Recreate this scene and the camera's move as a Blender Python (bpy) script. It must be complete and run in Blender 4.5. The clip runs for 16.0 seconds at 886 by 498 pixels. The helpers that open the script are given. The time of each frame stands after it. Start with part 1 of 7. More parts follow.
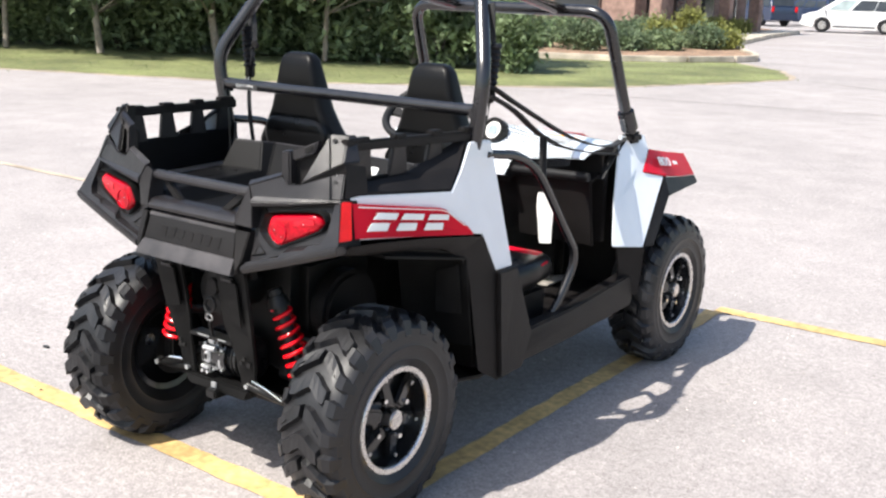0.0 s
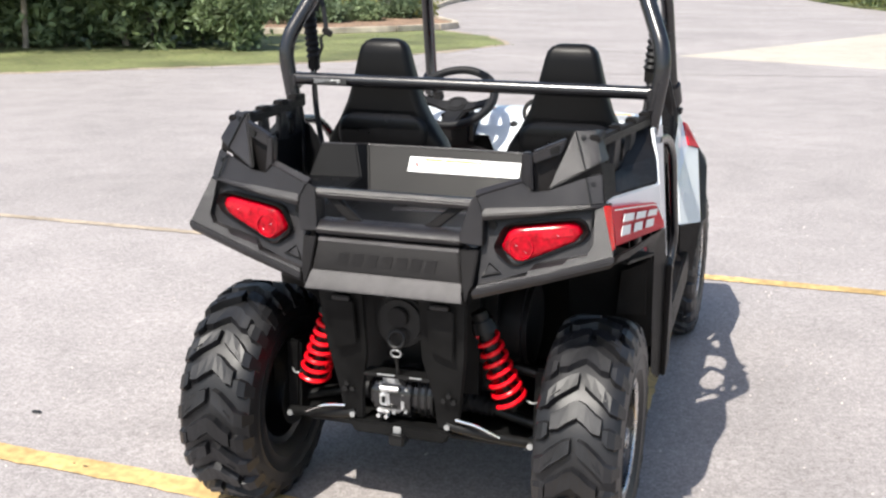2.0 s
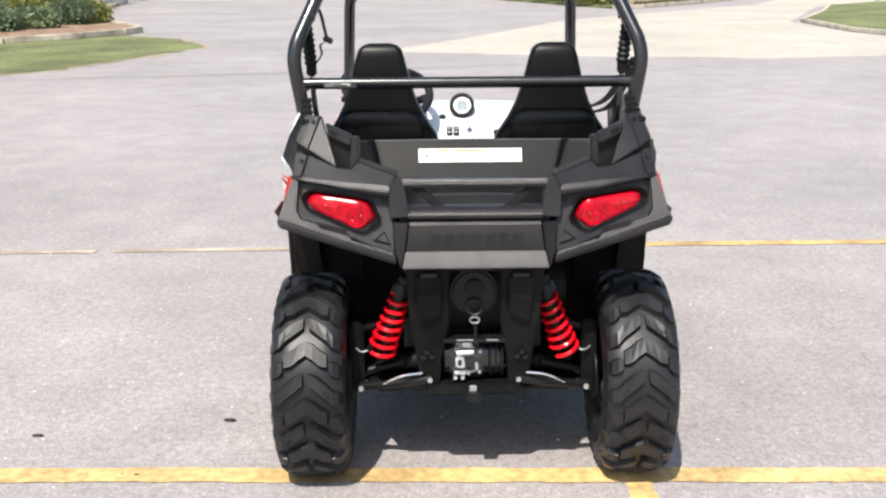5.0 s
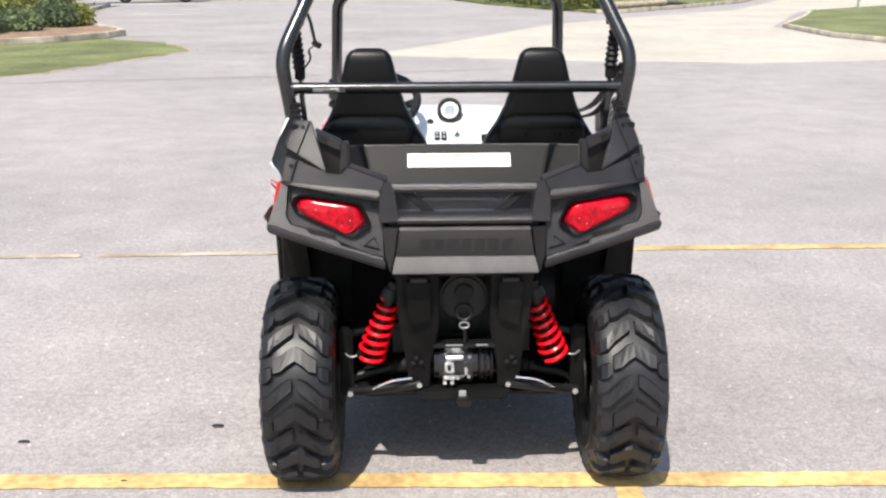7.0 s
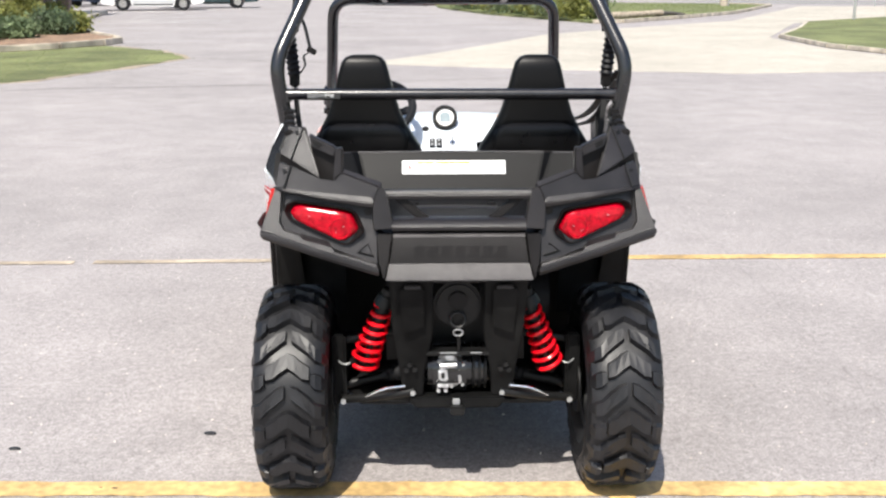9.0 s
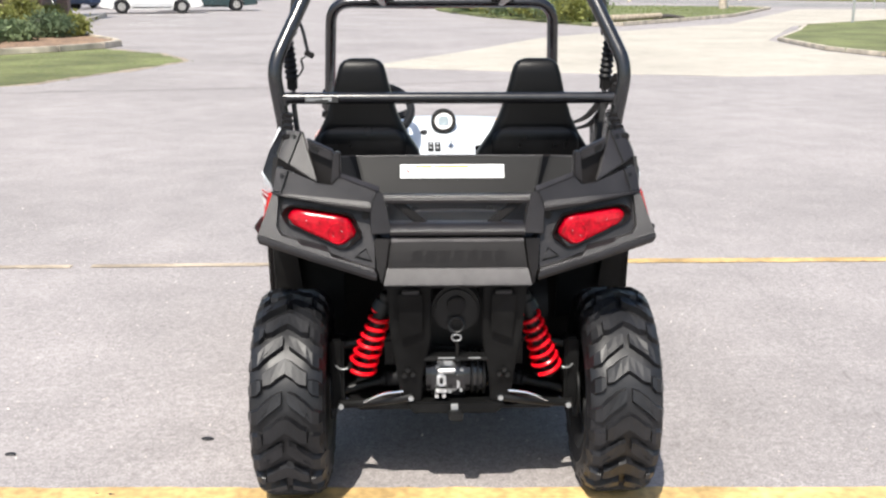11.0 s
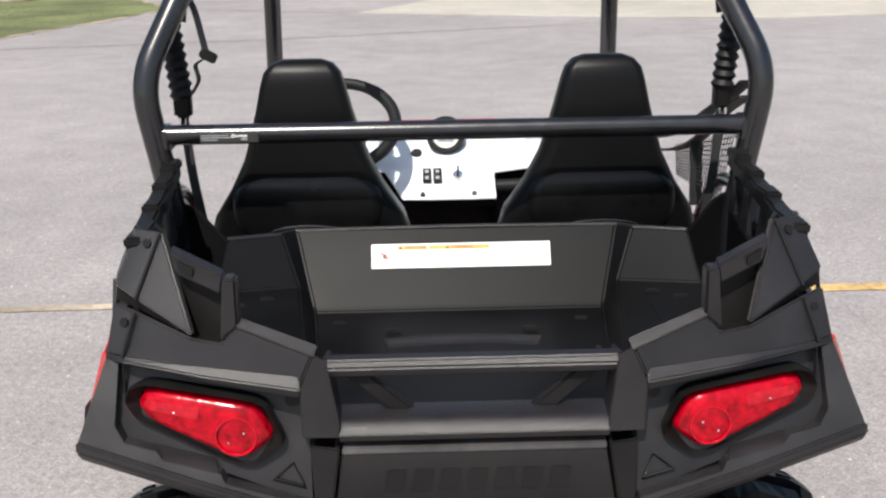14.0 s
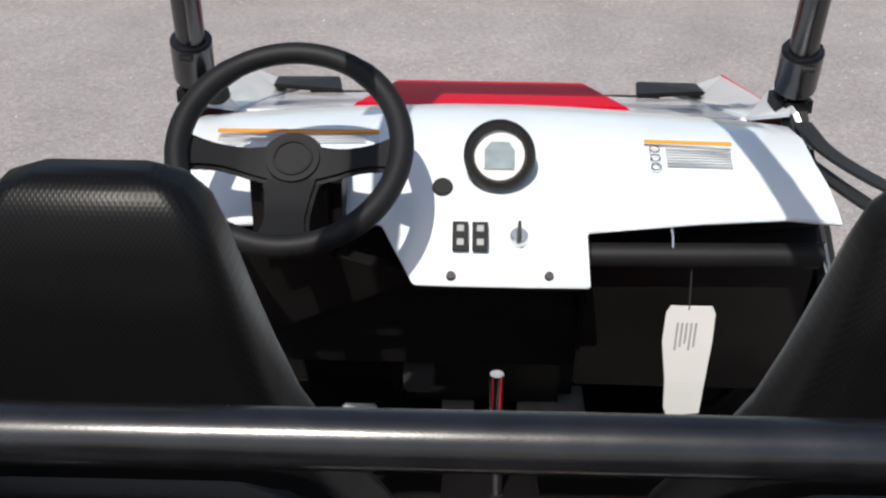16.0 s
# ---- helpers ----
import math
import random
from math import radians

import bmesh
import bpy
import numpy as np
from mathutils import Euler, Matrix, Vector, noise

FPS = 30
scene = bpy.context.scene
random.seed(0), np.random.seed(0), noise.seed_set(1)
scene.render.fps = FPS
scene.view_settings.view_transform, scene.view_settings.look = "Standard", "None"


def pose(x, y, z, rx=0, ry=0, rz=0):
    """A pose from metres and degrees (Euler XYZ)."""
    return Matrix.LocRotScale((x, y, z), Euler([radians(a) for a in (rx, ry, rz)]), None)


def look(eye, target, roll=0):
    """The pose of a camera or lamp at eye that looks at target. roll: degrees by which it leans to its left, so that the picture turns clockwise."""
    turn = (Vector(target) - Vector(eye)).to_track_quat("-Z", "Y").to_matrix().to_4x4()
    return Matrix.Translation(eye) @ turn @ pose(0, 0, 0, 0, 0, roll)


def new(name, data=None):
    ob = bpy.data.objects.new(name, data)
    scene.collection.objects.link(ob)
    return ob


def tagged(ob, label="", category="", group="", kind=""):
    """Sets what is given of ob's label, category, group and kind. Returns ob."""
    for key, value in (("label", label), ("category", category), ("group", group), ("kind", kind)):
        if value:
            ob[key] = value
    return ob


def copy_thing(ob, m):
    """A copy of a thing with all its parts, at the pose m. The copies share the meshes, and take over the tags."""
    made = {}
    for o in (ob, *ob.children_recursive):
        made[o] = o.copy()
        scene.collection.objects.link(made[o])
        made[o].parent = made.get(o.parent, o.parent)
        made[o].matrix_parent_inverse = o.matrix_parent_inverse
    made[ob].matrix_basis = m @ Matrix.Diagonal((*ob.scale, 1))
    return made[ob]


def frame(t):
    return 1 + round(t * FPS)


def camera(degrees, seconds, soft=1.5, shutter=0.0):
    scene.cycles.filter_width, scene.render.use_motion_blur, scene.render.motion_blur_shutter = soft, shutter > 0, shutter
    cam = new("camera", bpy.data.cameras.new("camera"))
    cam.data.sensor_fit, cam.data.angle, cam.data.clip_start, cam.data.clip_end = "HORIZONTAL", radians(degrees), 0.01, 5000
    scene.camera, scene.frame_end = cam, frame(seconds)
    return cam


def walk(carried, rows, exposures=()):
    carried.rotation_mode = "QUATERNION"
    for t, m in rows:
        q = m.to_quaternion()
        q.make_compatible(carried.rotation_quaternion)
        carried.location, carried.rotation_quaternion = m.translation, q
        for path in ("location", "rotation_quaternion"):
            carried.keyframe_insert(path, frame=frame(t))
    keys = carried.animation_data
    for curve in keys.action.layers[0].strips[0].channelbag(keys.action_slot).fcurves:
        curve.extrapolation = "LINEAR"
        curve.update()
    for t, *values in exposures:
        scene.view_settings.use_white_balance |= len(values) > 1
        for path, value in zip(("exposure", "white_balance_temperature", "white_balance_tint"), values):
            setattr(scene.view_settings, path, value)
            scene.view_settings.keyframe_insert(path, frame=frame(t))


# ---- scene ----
cam = camera(44.58, 16.0, soft=2.35)
# seconds, eye x y z, pitch, roll, yaw
ROWS = [
    (0.0, 2.450, -2.355, 1.567, -13.668, -1.883, 36.378),
    (0.5, 2.103, -2.482, 1.557, -12.045, -1.263, 29.127),
    (1.0, 1.774, -2.650, 1.538, -11.874, -2.988, 19.642),
    (1.5, 1.376, -2.790, 1.561, -14.365, -3.273, 21.123),
    (2.0, 0.940, -2.719, 1.543, -14.686, -0.507, 17.943),
    (2.5, 0.502, -2.762, 1.565, -14.299, 2.222, 9.944),
    (3.0, 0.172, -2.959, 1.536, -13.461, 0.307, 3.123),
    (3.5, -0.018, -3.140, 1.565, -14.146, 0.203, 0.886),
    (4.0, -0.141, -3.262, 1.575, -15.193, 0.546, -0.308),
    (4.5, -0.140, -3.274, 1.576, -14.894, 0.139, -0.776),
    (5.0, -0.115, -3.274, 1.583, -14.752, 0.458, -0.529),
    (7.5, -0.137, -3.272, 1.587, -14.545, 0.100, -1.631),
    (8.0, -0.140, -3.265, 1.587, -14.749, -0.033, -1.788),
    (8.5, -0.151, -3.267, 1.585, -14.402, -0.033, -1.874),
    (9.0, -0.127, -3.260, 1.577, -14.072, -0.047, -1.517),
    (11.5, -0.122, -3.238, 1.579, -13.831, -0.056, -1.588),
    (12.0, -0.101, -3.208, 1.585, -13.295, -0.507, -1.452),
    (12.5, -0.066, -3.033, 1.565, -12.648, -1.042, -1.573),
    (13.0, -0.095, -2.641, 1.564, -13.512, 0.377, -4.016),
    (13.5, -0.057, -2.163, 1.548, -14.846, 0.691, -3.035),
    (14.0, -0.069, -1.645, 1.590, -17.157, 0.884, -1.422),
    (14.3, -0.077, -1.364, 1.584, -18.869, 1.867, -3.706),
    (14.5, -0.059, -1.170, 1.587, -20.822, 2.209, -2.155),
    (14.7, -0.028, -0.978, 1.570, -19.384, 1.211, -1.283),
    (15.0, 0.001, -0.713, 1.628, -21.565, 0.105, 1.873),
    (15.3, -0.042, -0.501, 1.601, -23.681, -0.374, 1.196),
    (15.5, -0.098, -0.354, 1.598, -25.342, -0.099, -0.941),
    (15.7, -0.122, -0.251, 1.626, -26.663, -0.377, -3.573),
    (16.0, -0.056, -0.133, 1.605, -27.208, -0.665, 1.172),
]
EXPO = [(0.0, 0.88), (1.0, 0.86), (1.5, 0.66), (2.0, 0.64), (2.5, 0.6), (3.0, 0.32), (3.8, 0.45), (5.0, 0.55), (12.5, 0.55), (13.5, 0.45), (14.5, 0.04), (15.3, 0.06), (16.0, -0.12)]
walk(cam, [(t, pose(x, y, z, 90 + pitch, roll, yaw)) for t, x, y, z, pitch, roll, yaw in ROWS], EXPO)

# ---- daylight ----
SUN_DIR = Vector((-0.21, -0.68, 1.0)).normalized()  # towards the sun
world = bpy.data.worlds.new("sky")
scene.world = world
world.use_nodes = True
wn = world.node_tree
sky = wn.nodes.new("ShaderNodeTexSky")
sky.sky_type = "NISHITA"
sky.sun_disc = False
sky.sun_elevation = math.asin(SUN_DIR.z)
sky.sun_rotation = math.atan2(SUN_DIR.x, SUN_DIR.y)
sky.air_density, sky.dust_density = 1.2, 2.0
wn.links.new(sky.outputs[0], wn.nodes["Background"].inputs[0])
wn.nodes["Background"].inputs[1].default_value = 0.12
sun = new("sun", bpy.data.lights.new("sun", "SUN"))
sun.data.energy, sun.data.angle, sun.data.color = 4.6, radians(0.55), (1.0, 0.95, 0.87)
sun.matrix_world = look((0, 0, 30), Vector((0, 0, 30)) - SUN_DIR)

# ---- materials ----
def nodes_of(name):
    m = bpy.data.materials.new(name)
    m.use_nodes = True
    return m, m.node_tree, m.node_tree.nodes["Principled BSDF"]


def mat(name, col, rough=0.5, metal=0.0, var=0.15, scale=8.0, bump=0.0, bscale=200.0, coat=0.0, col2=None, stain=0.0, sscale=2.0, spec=0.5, island=0.0, objrand=0.0, trans=0.0):
    """A procedural surface: base colour varied at a coarse and a fine scale, gloss wear and fine relief."""
    m, t, b = nodes_of(name)
    N, L = t.nodes, t.links
    tc = N.new("ShaderNodeTexCoord")
    n1 = N.new("ShaderNodeTexNoise")
    n1.inputs["Scale"].default_value, n1.inputs["Detail"].default_value = scale, 8
    L.new(tc.outputs["Object"], n1.inputs["Vector"])
    ramp = N.new("ShaderNodeValToRGB")
    c2 = col2 or [min(1, v * (1 + var)) for v in col]
    ramp.color_ramp.elements[0].position, ramp.color_ramp.elements[1].position = 0.32, 0.68
    ramp.color_ramp.elements[0].color = (*[v * (1 - var) for v in col], 1)
    ramp.color_ramp.elements[1].color = (*c2, 1)
    L.new(n1.outputs["Fac"], ramp.inputs["Fac"])
    out = ramp.outputs["Color"]
    if stain:
        n2 = N.new("ShaderNodeTexNoise")
        n2.inputs["Scale"].default_value, n2.inputs["Detail"].default_value = sscale, 5
        L.new(tc.outputs["Object"], n2.inputs["Vector"])
        mr = N.new("ShaderNodeMapRange")
        mr.inputs[1].default_value, mr.inputs[2].default_value, mr.inputs[3].default_value, mr.inputs[4].default_value = 0.35, 0.7, 1 - stain, 1 + stain
        L.new(n2.outputs["Fac"], mr.inputs[0])
        mx = N.new("ShaderNodeMix")
        mx.data_type, mx.blend_type, mx.inputs[0].default_value = "RGBA", "MULTIPLY", 1.0
        L.new(out, mx.inputs[6])
        L.new(mr.outputs[0], mx.inputs[7])
        out = mx.outputs[2]
    if island or objrand:
        g = N.new("ShaderNodeNewGeometry" if island else "ShaderNodeObjectInfo")
        mr = N.new("ShaderNodeMapRange")
        amt = island or objrand
        mr.inputs[3].default_value, mr.inputs[4].default_value = 1 - amt, 1 + amt
        L.new(g.outputs["Random Per Island" if island else "Random"], mr.inputs[0])
        mx = N.new("ShaderNodeMix")
        mx.data_type, mx.blend_type, mx.inputs[0].default_value = "RGBA", "MULTIPLY", 1.0
        L.new(out, mx.inputs[6])
        L.new(mr.outputs[0], mx.inputs[7])
        out = mx.outputs[2]
    L.new(out, b.inputs["Base Color"])
    mr = N.new("ShaderNodeMapRange")
    mr.inputs[3].default_value, mr.inputs[4].default_value = max(0.02, rough - 0.08), min(1, rough + 0.08)
    L.new(n1.outputs["Fac"], mr.inputs[0])
    L.new(mr.outputs[0], b.inputs["Roughness"])
    b.inputs["Metallic"].default_value = metal
    b.inputs["Coat Weight"].default_value = coat
    b.inputs["Coat Roughness"].default_value = 0.05
    b.inputs["Specular IOR Level"].default_value = spec
    if trans:
        b.inputs["Transmission Weight"].default_value = trans
    if bump:
        n3 = N.new("ShaderNodeTexNoise")
        n3.inputs["Scale"].default_value, n3.inputs["Detail"].default_value = bscale, 3
        L.new(tc.outputs["Object"], n3.inputs["Vector"])
        bp = N.new("ShaderNodeBump")
        bp.inputs["Strength"].default_value, bp.inputs["Distance"].default_value = bump, 0.004
        L.new(n3.outputs["Fac"], bp.inputs["Height"])
        L.new(bp.outputs[0], b.inputs["Normal"])
    return m


def asphalt_mat(name, base, dark, light, coarse):
    """Worn pavement: exposed stone chips, patches, hairline cracks."""
    m, t, b = nodes_of(name)
    N, L = t.nodes, t.links
    tc = N.new("ShaderNodeTexCoord")

    def noise_at(scale, detail=4.0):
        n = N.new("ShaderNodeTexNoise")
        n.inputs["Scale"].default_value, n.inputs["Detail"].default_value = scale, detail
        L.new(tc.outputs["Object"], n.inputs["Vector"])
        return n.outputs["Fac"]

    def rng(sock, a, c, lo, hi):
        r = N.new("ShaderNodeMapRange")
        r.inputs[1].default_value, r.inputs[2].default_value, r.inputs[3].default_value, r.inputs[4].default_value = a, c, lo, hi
        L.new(sock, r.inputs[0])
        return r.outputs[0]

    def mul(a, c):
        x = N.new("ShaderNodeMix")
        x.data_type, x.blend_type, x.inputs[0].default_value = "RGBA", "MULTIPLY", 1.0
        L.new(a, x.inputs[6])
        L.new(c, x.inputs[7])
        return x.outputs[2]

    vor = N.new("ShaderNodeTexVoronoi")
    vor.inputs["Scale"].default_value = coarse
    L.new(tc.outputs["Object"], vor.inputs["Vector"])
    ramp = N.new("ShaderNodeValToRGB")
    e = ramp.color_ramp.elements
    e[0].position, e[0].color = 0.0, (*dark, 1)
    e[1].position, e[1].color = 1.0, (*light, 1)
    mid = e.new(0.5)
    mid.color = (*base, 1)
    sep = N.new("ShaderNodeSeparateColor")
    L.new(vor.outputs["Color"], sep.inputs[0])
    L.new(sep.outputs[0], ramp.inputs["Fac"])
    col = ramp.outputs["Color"]
    col = mul(col, rng(noise_at(0.35, 6), 0.3, 0.7, 0.86, 1.1))
    col = mul(col, rng(noise_at(2.6, 6), 0.3, 0.7, 0.9, 1.08))
    col = mul(col, rng(noise_at(30, 4), 0.25, 0.75, 0.84, 1.14))
    # cracks: thin bands of a warped cell pattern
    warp = N.new("ShaderNodeMapping")
    L.new(tc.outputs["Object"], warp.inputs["Vector"])
    add = N.new("ShaderNodeMixRGB")
    add.inputs[0].default_value = 0.22
    nz = N.new("ShaderNodeTexNoise")
    nz.inputs["Scale"].default_value = 0.9
    nz.inputs["Detail"].default_value = 6
    L.new(tc.outputs["Object"], nz.inputs["Vector"])
    L.new(warp.outputs[0], add.inputs[1])
    L.new(nz.outputs["Color"], add.inputs[2])
    cr = N.new("ShaderNodeTexVoronoi")
    cr.feature = "DISTANCE_TO_EDGE"
    cr.inputs["Scale"].default_value = 0.16
    L.new(add.outputs[0], cr.inputs["Vector"])
    crack = rng(cr.outputs["Distance"], 0.0, 0.0010, 0.86, 1.0)
    patch = rng(noise_at(0.5, 3), 0.5, 0.6, 0.0, 1.0)
    keep = N.new("ShaderNodeMath")
    keep.operation = "MAXIMUM"
    L.new(crack, keep.inputs[0])
    L.new(patch, keep.inputs[1])
    col = mul(col, keep.outputs[0])
    L.new(col, b.inputs["Base Color"])
    b.inputs["Roughness"].default_value = 0.85
    b.inputs["Specular IOR Level"].default_value = 0.3
    bp = N.new("ShaderNodeBump")
    bp.inputs["Strength"].default_value, bp.inputs["Distance"].default_value = 0.3, 0.002
    L.new(vor.outputs["Distance"], bp.inputs["Height"])
    L.new(bp.outputs[0], b.inputs["Normal"])
    return m


M_ASPH = asphalt_mat("weathered_asphalt", (0.328, 0.301, 0.292), (0.244, 0.222, 0.216), (0.404, 0.372, 0.364), 170)
M_CONC = asphalt_mat("pale_concrete", (0.46, 0.42, 0.355), (0.37, 0.335, 0.285), (0.53, 0.49, 0.42), 120)
M_ROAD = asphalt_mat("grey_road", (0.26, 0.25, 0.24), (0.18, 0.17, 0.17), (0.34, 0.33, 0.32), 90)
M_KERB = mat("kerb_concrete", (0.5, 0.44, 0.36), 0.85, var=0.25, scale=3, bump=0.3, stain=0.25)
M_TUBE = mat("black_powder_coat", (0.009, 0.009, 0.011), 0.24, var=0.3, scale=30, bump=0.03, bscale=500, spec=0.75)
M_PLAS = mat("charcoal_moulded_plastic", (0.0155, 0.0140, 0.0152), 0.33, var=0.2, scale=14, bump=0.2, bscale=900, stain=0.15, spec=0.42)
# Paler, scuffed copy of the charcoal plastic: tailgate highlights put into the colour.
M_LIP = mat("scuffed_highlight_plastic", (0.042, 0.038, 0.039), 0.42, var=0.25, scale=30, bump=0.2, bscale=900, stain=0.25, sscale=8, spec=0.4)
M_PLAB = mat("black_grained_plastic", (0.009, 0.008, 0.008), 0.48, var=0.25, scale=10, bump=0.25, bscale=700, spec=0.2)
M_BED = mat("black_bed_liner", (0.0056, 0.0057, 0.0063), 0.45, var=0.3, scale=6, bump=0.06, bscale=600, stain=0.2, sscale=4, spec=0.12)
M_DARK = mat("dark_frame_steel", (0.008, 0.008, 0.008), 0.4, var=0.3, scale=20, spec=0.3)
M_RUB = mat("tyre_rubber", (0.0115, 0.0115, 0.013), 0.43, var=0.3, scale=12, bump=0.1, bscale=600, stain=0.35, sscale=9, spec=0.42)
M_RIM = mat("black_rim_enamel", (0.010, 0.010, 0.011), 0.22, var=0.2, scale=20, coat=0.4)
M_ALU = mat("machined_aluminium", (0.62, 0.61, 0.60), 0.28, 1.0, var=0.1, scale=40)
# M_CAST is the brighter copy: sun on the casting is put into its colour.
M_CASTG = mat("grey_cast_aluminium", (0.34, 0.34, 0.34), 0.45, 0.8, var=0.35, scale=40, bump=0.4, bscale=120)
M_CAST = mat("cast_aluminium", (0.7, 0.7, 0.7), 0.38, 0.8, var=0.3, scale=40, bump=0.4, bscale=120)
M_CHROME = mat("bright_zinc", (0.8, 0.8, 0.8), 0.12, 1.0, var=0.08, scale=40)
M_WHITE = mat("pearl_white_paint", (0.76, 0.79, 0.82), 0.18, var=0.04, scale=6, coat=0.6)
M_DASH = mat("silver_white_paint", (0.74, 0.79, 0.83), 0.2, var=0.04, scale=6, coat=0.6)
M_CHEEK = mat("worn_black_frame_paint", (0.007, 0.007, 0.007), 0.5, var=0.4, scale=12, bump=0.15, bscale=200, stain=0.4, sscale=7, spec=0.12)
M_DECAL = mat("red_vinyl_decal", (0.56, 0.004, 0.022), 0.4, var=0.06, scale=5, spec=0.12)
M_SPRING = mat("red_spring_enamel", (0.72, 0.004, 0.012), 0.25, var=0.1, scale=20, spec=0.4)
M_LENS = mat("red_lamp_lens", (0.36, 0.0003, 0.009), 0.1, var=0.45, scale=70, bump=0.1, bscale=130, coat=0.2, spec=0.25)
M_LENSB = mat("red_reflector_bowl", (0.46, 0.0005, 0.012), 0.06, var=0.3, scale=80, spec=0.5, coat=0.4)
M_REFL = mat("red_side_reflector", (0.75, 0.010, 0.012), 0.15, var=0.1, scale=60, bump=0.3, bscale=300, spec=0.3)
M_VINYL = mat("black_vinyl", (0.0055, 0.0055, 0.006), 0.3, var=0.2, scale=20, bump=0.1, bscale=900, spec=0.3)
M_WEAVE = mat("carbon_weave_vinyl", (0.006, 0.006, 0.007), 0.36, var=0.2, scale=20, spec=0.16)


def add_weave(m, pitch):
    """A twill pattern in colour and relief, by two crossed waves."""
    N, L = m.node_tree.nodes, m.node_tree.links
    b = N["Principled BSDF"]
    tc = N.new("ShaderNodeTexCoord")
    socks = []
    for a in (0.6, -0.6):
        mp = N.new("ShaderNodeMapping")
        mp.inputs["Rotation"].default_value = (0, a, 0)
        L.new(tc.outputs["Object"], mp.inputs["Vector"])
        w = N.new("ShaderNodeTexWave")
        w.inputs["Scale"].default_value = 1 / pitch
        L.new(mp.outputs[0], w.inputs["Vector"])
        socks.append(w.outputs["Fac"])
    mu = N.new("ShaderNodeMath")
    mu.operation = "MULTIPLY"
    L.new(socks[0], mu.inputs[0])
    L.new(socks[1], mu.inputs[1])
    r = N.new("ShaderNodeValToRGB")
    r.color_ramp.elements[0].color, r.color_ramp.elements[1].color = (0.004, 0.004, 0.0043, 1), (0.008, 0.008, 0.0086, 1)
    L.new(mu.outputs[0], r.inputs[0])
    L.new(r.outputs[0], b.inputs["Base Color"])
    bp = N.new("ShaderNodeBump")
    bp.inputs["Strength"].default_value, bp.inputs["Distance"].default_value = 0.16, 0.0006
    L.new(mu.outputs[0], bp.inputs["Height"])
    L.new(bp.outputs[0], b.inputs["Normal"])


add_weave(M_WEAVE, 0.010)
M_STICK = mat("white_label", (0.8, 0.8, 0.78), 0.4, var=0.03, scale=6)
M_ORANGE = mat("orange_label", (0.8, 0.32, 0.02), 0.4, var=0.05)
M_INK = mat("black_print", (0.03, 0.03, 0.03), 0.5, var=0.05)
M_GREYINK = mat("grey_print", (0.35, 0.36, 0.37), 0.5, var=0.05)
M_REDINK = mat("red_print", (0.6, 0.03, 0.03), 0.5, var=0.05)
M_YEL = mat("worn_yellow_line_paint", (0.58, 0.39, 0.16), 0.75, var=0.25, scale=30, stain=0.35, sscale=3, bump=0.4, bscale=150)
M_YELF = mat("faded_yellow_line_paint", (0.42, 0.345, 0.26), 0.8, var=0.2, scale=25, stain=0.3, sscale=3, bump=0.3, bscale=150)
M_GAUGE = mat("grey_display_glass", (0.30, 0.36, 0.38), 0.1, var=0.2, scale=30, coat=1.0)
M_RUBBER = mat("black_rubber_trim", (0.010, 0.010, 0.011), 0.55, var=0.2, spec=0.25)
M_WEB = mat("black_webbing", (0.014, 0.014, 0.015), 0.7, var=0.3, scale=200, bump=0.4, bscale=300)
# Tan for the cabin floor patches: their sunlight is put into the colour.
M_FLOOR = mat("dusty_sunlit_floor", (0.28, 0.26, 0.23), 0.7, var=0.3, scale=9, bump=0.3, stain=0.3)
M_GRASS = mat("summer_turf", (0.135, 0.165, 0.058), 0.9, var=0.2, scale=9, bump=0.35, bscale=60, stain=0.35, sscale=0.7, col2=(0.19, 0.195, 0.08))
M_SAND = mat("bare_sandy_soil", (0.345, 0.285, 0.215), 0.95, var=0.25, scale=12, bump=0.4, bscale=60, stain=0.3, sscale=2)
M_BLADE = mat("grass_blade", (0.14, 0.18, 0.06), 0.8, var=0.15, scale=2, island=0.15)
M_MULCH = mat("brown_mulch", (0.26, 0.17, 0.11), 0.95, var=0.4, scale=14, bump=1.0, bscale=40, stain=0.3)
# Lighter copy of M_BARK: the sun on the trunks is put into its colour.
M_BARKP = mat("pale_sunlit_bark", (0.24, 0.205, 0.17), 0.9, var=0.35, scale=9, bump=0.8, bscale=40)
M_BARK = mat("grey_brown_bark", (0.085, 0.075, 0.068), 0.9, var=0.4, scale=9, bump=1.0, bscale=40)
def leaf_mat(name, col, rnd):
    """Leaves: broken colour, a little light let through."""
    k = mat(name, col, 0.55, var=0.35, scale=1.6, island=rnd, spec=0.35)
    t = k.node_tree
    b = t.nodes["Principled BSDF"]
    tr_ = t.nodes.new("ShaderNodeBsdfTranslucent")
    tr_.inputs[0].default_value = (*[min(1, v * 1.7) for v in col], 1)
    mixs = t.nodes.new("ShaderNodeMixShader")
    mixs.inputs[0].default_value = 0.35
    t.links.new(b.outputs[0], mixs.inputs[1])
    t.links.new(tr_.outputs[0], mixs.inputs[2])
    t.links.new(mixs.outputs[0], t.nodes["Material Output"].inputs[0])
    return k


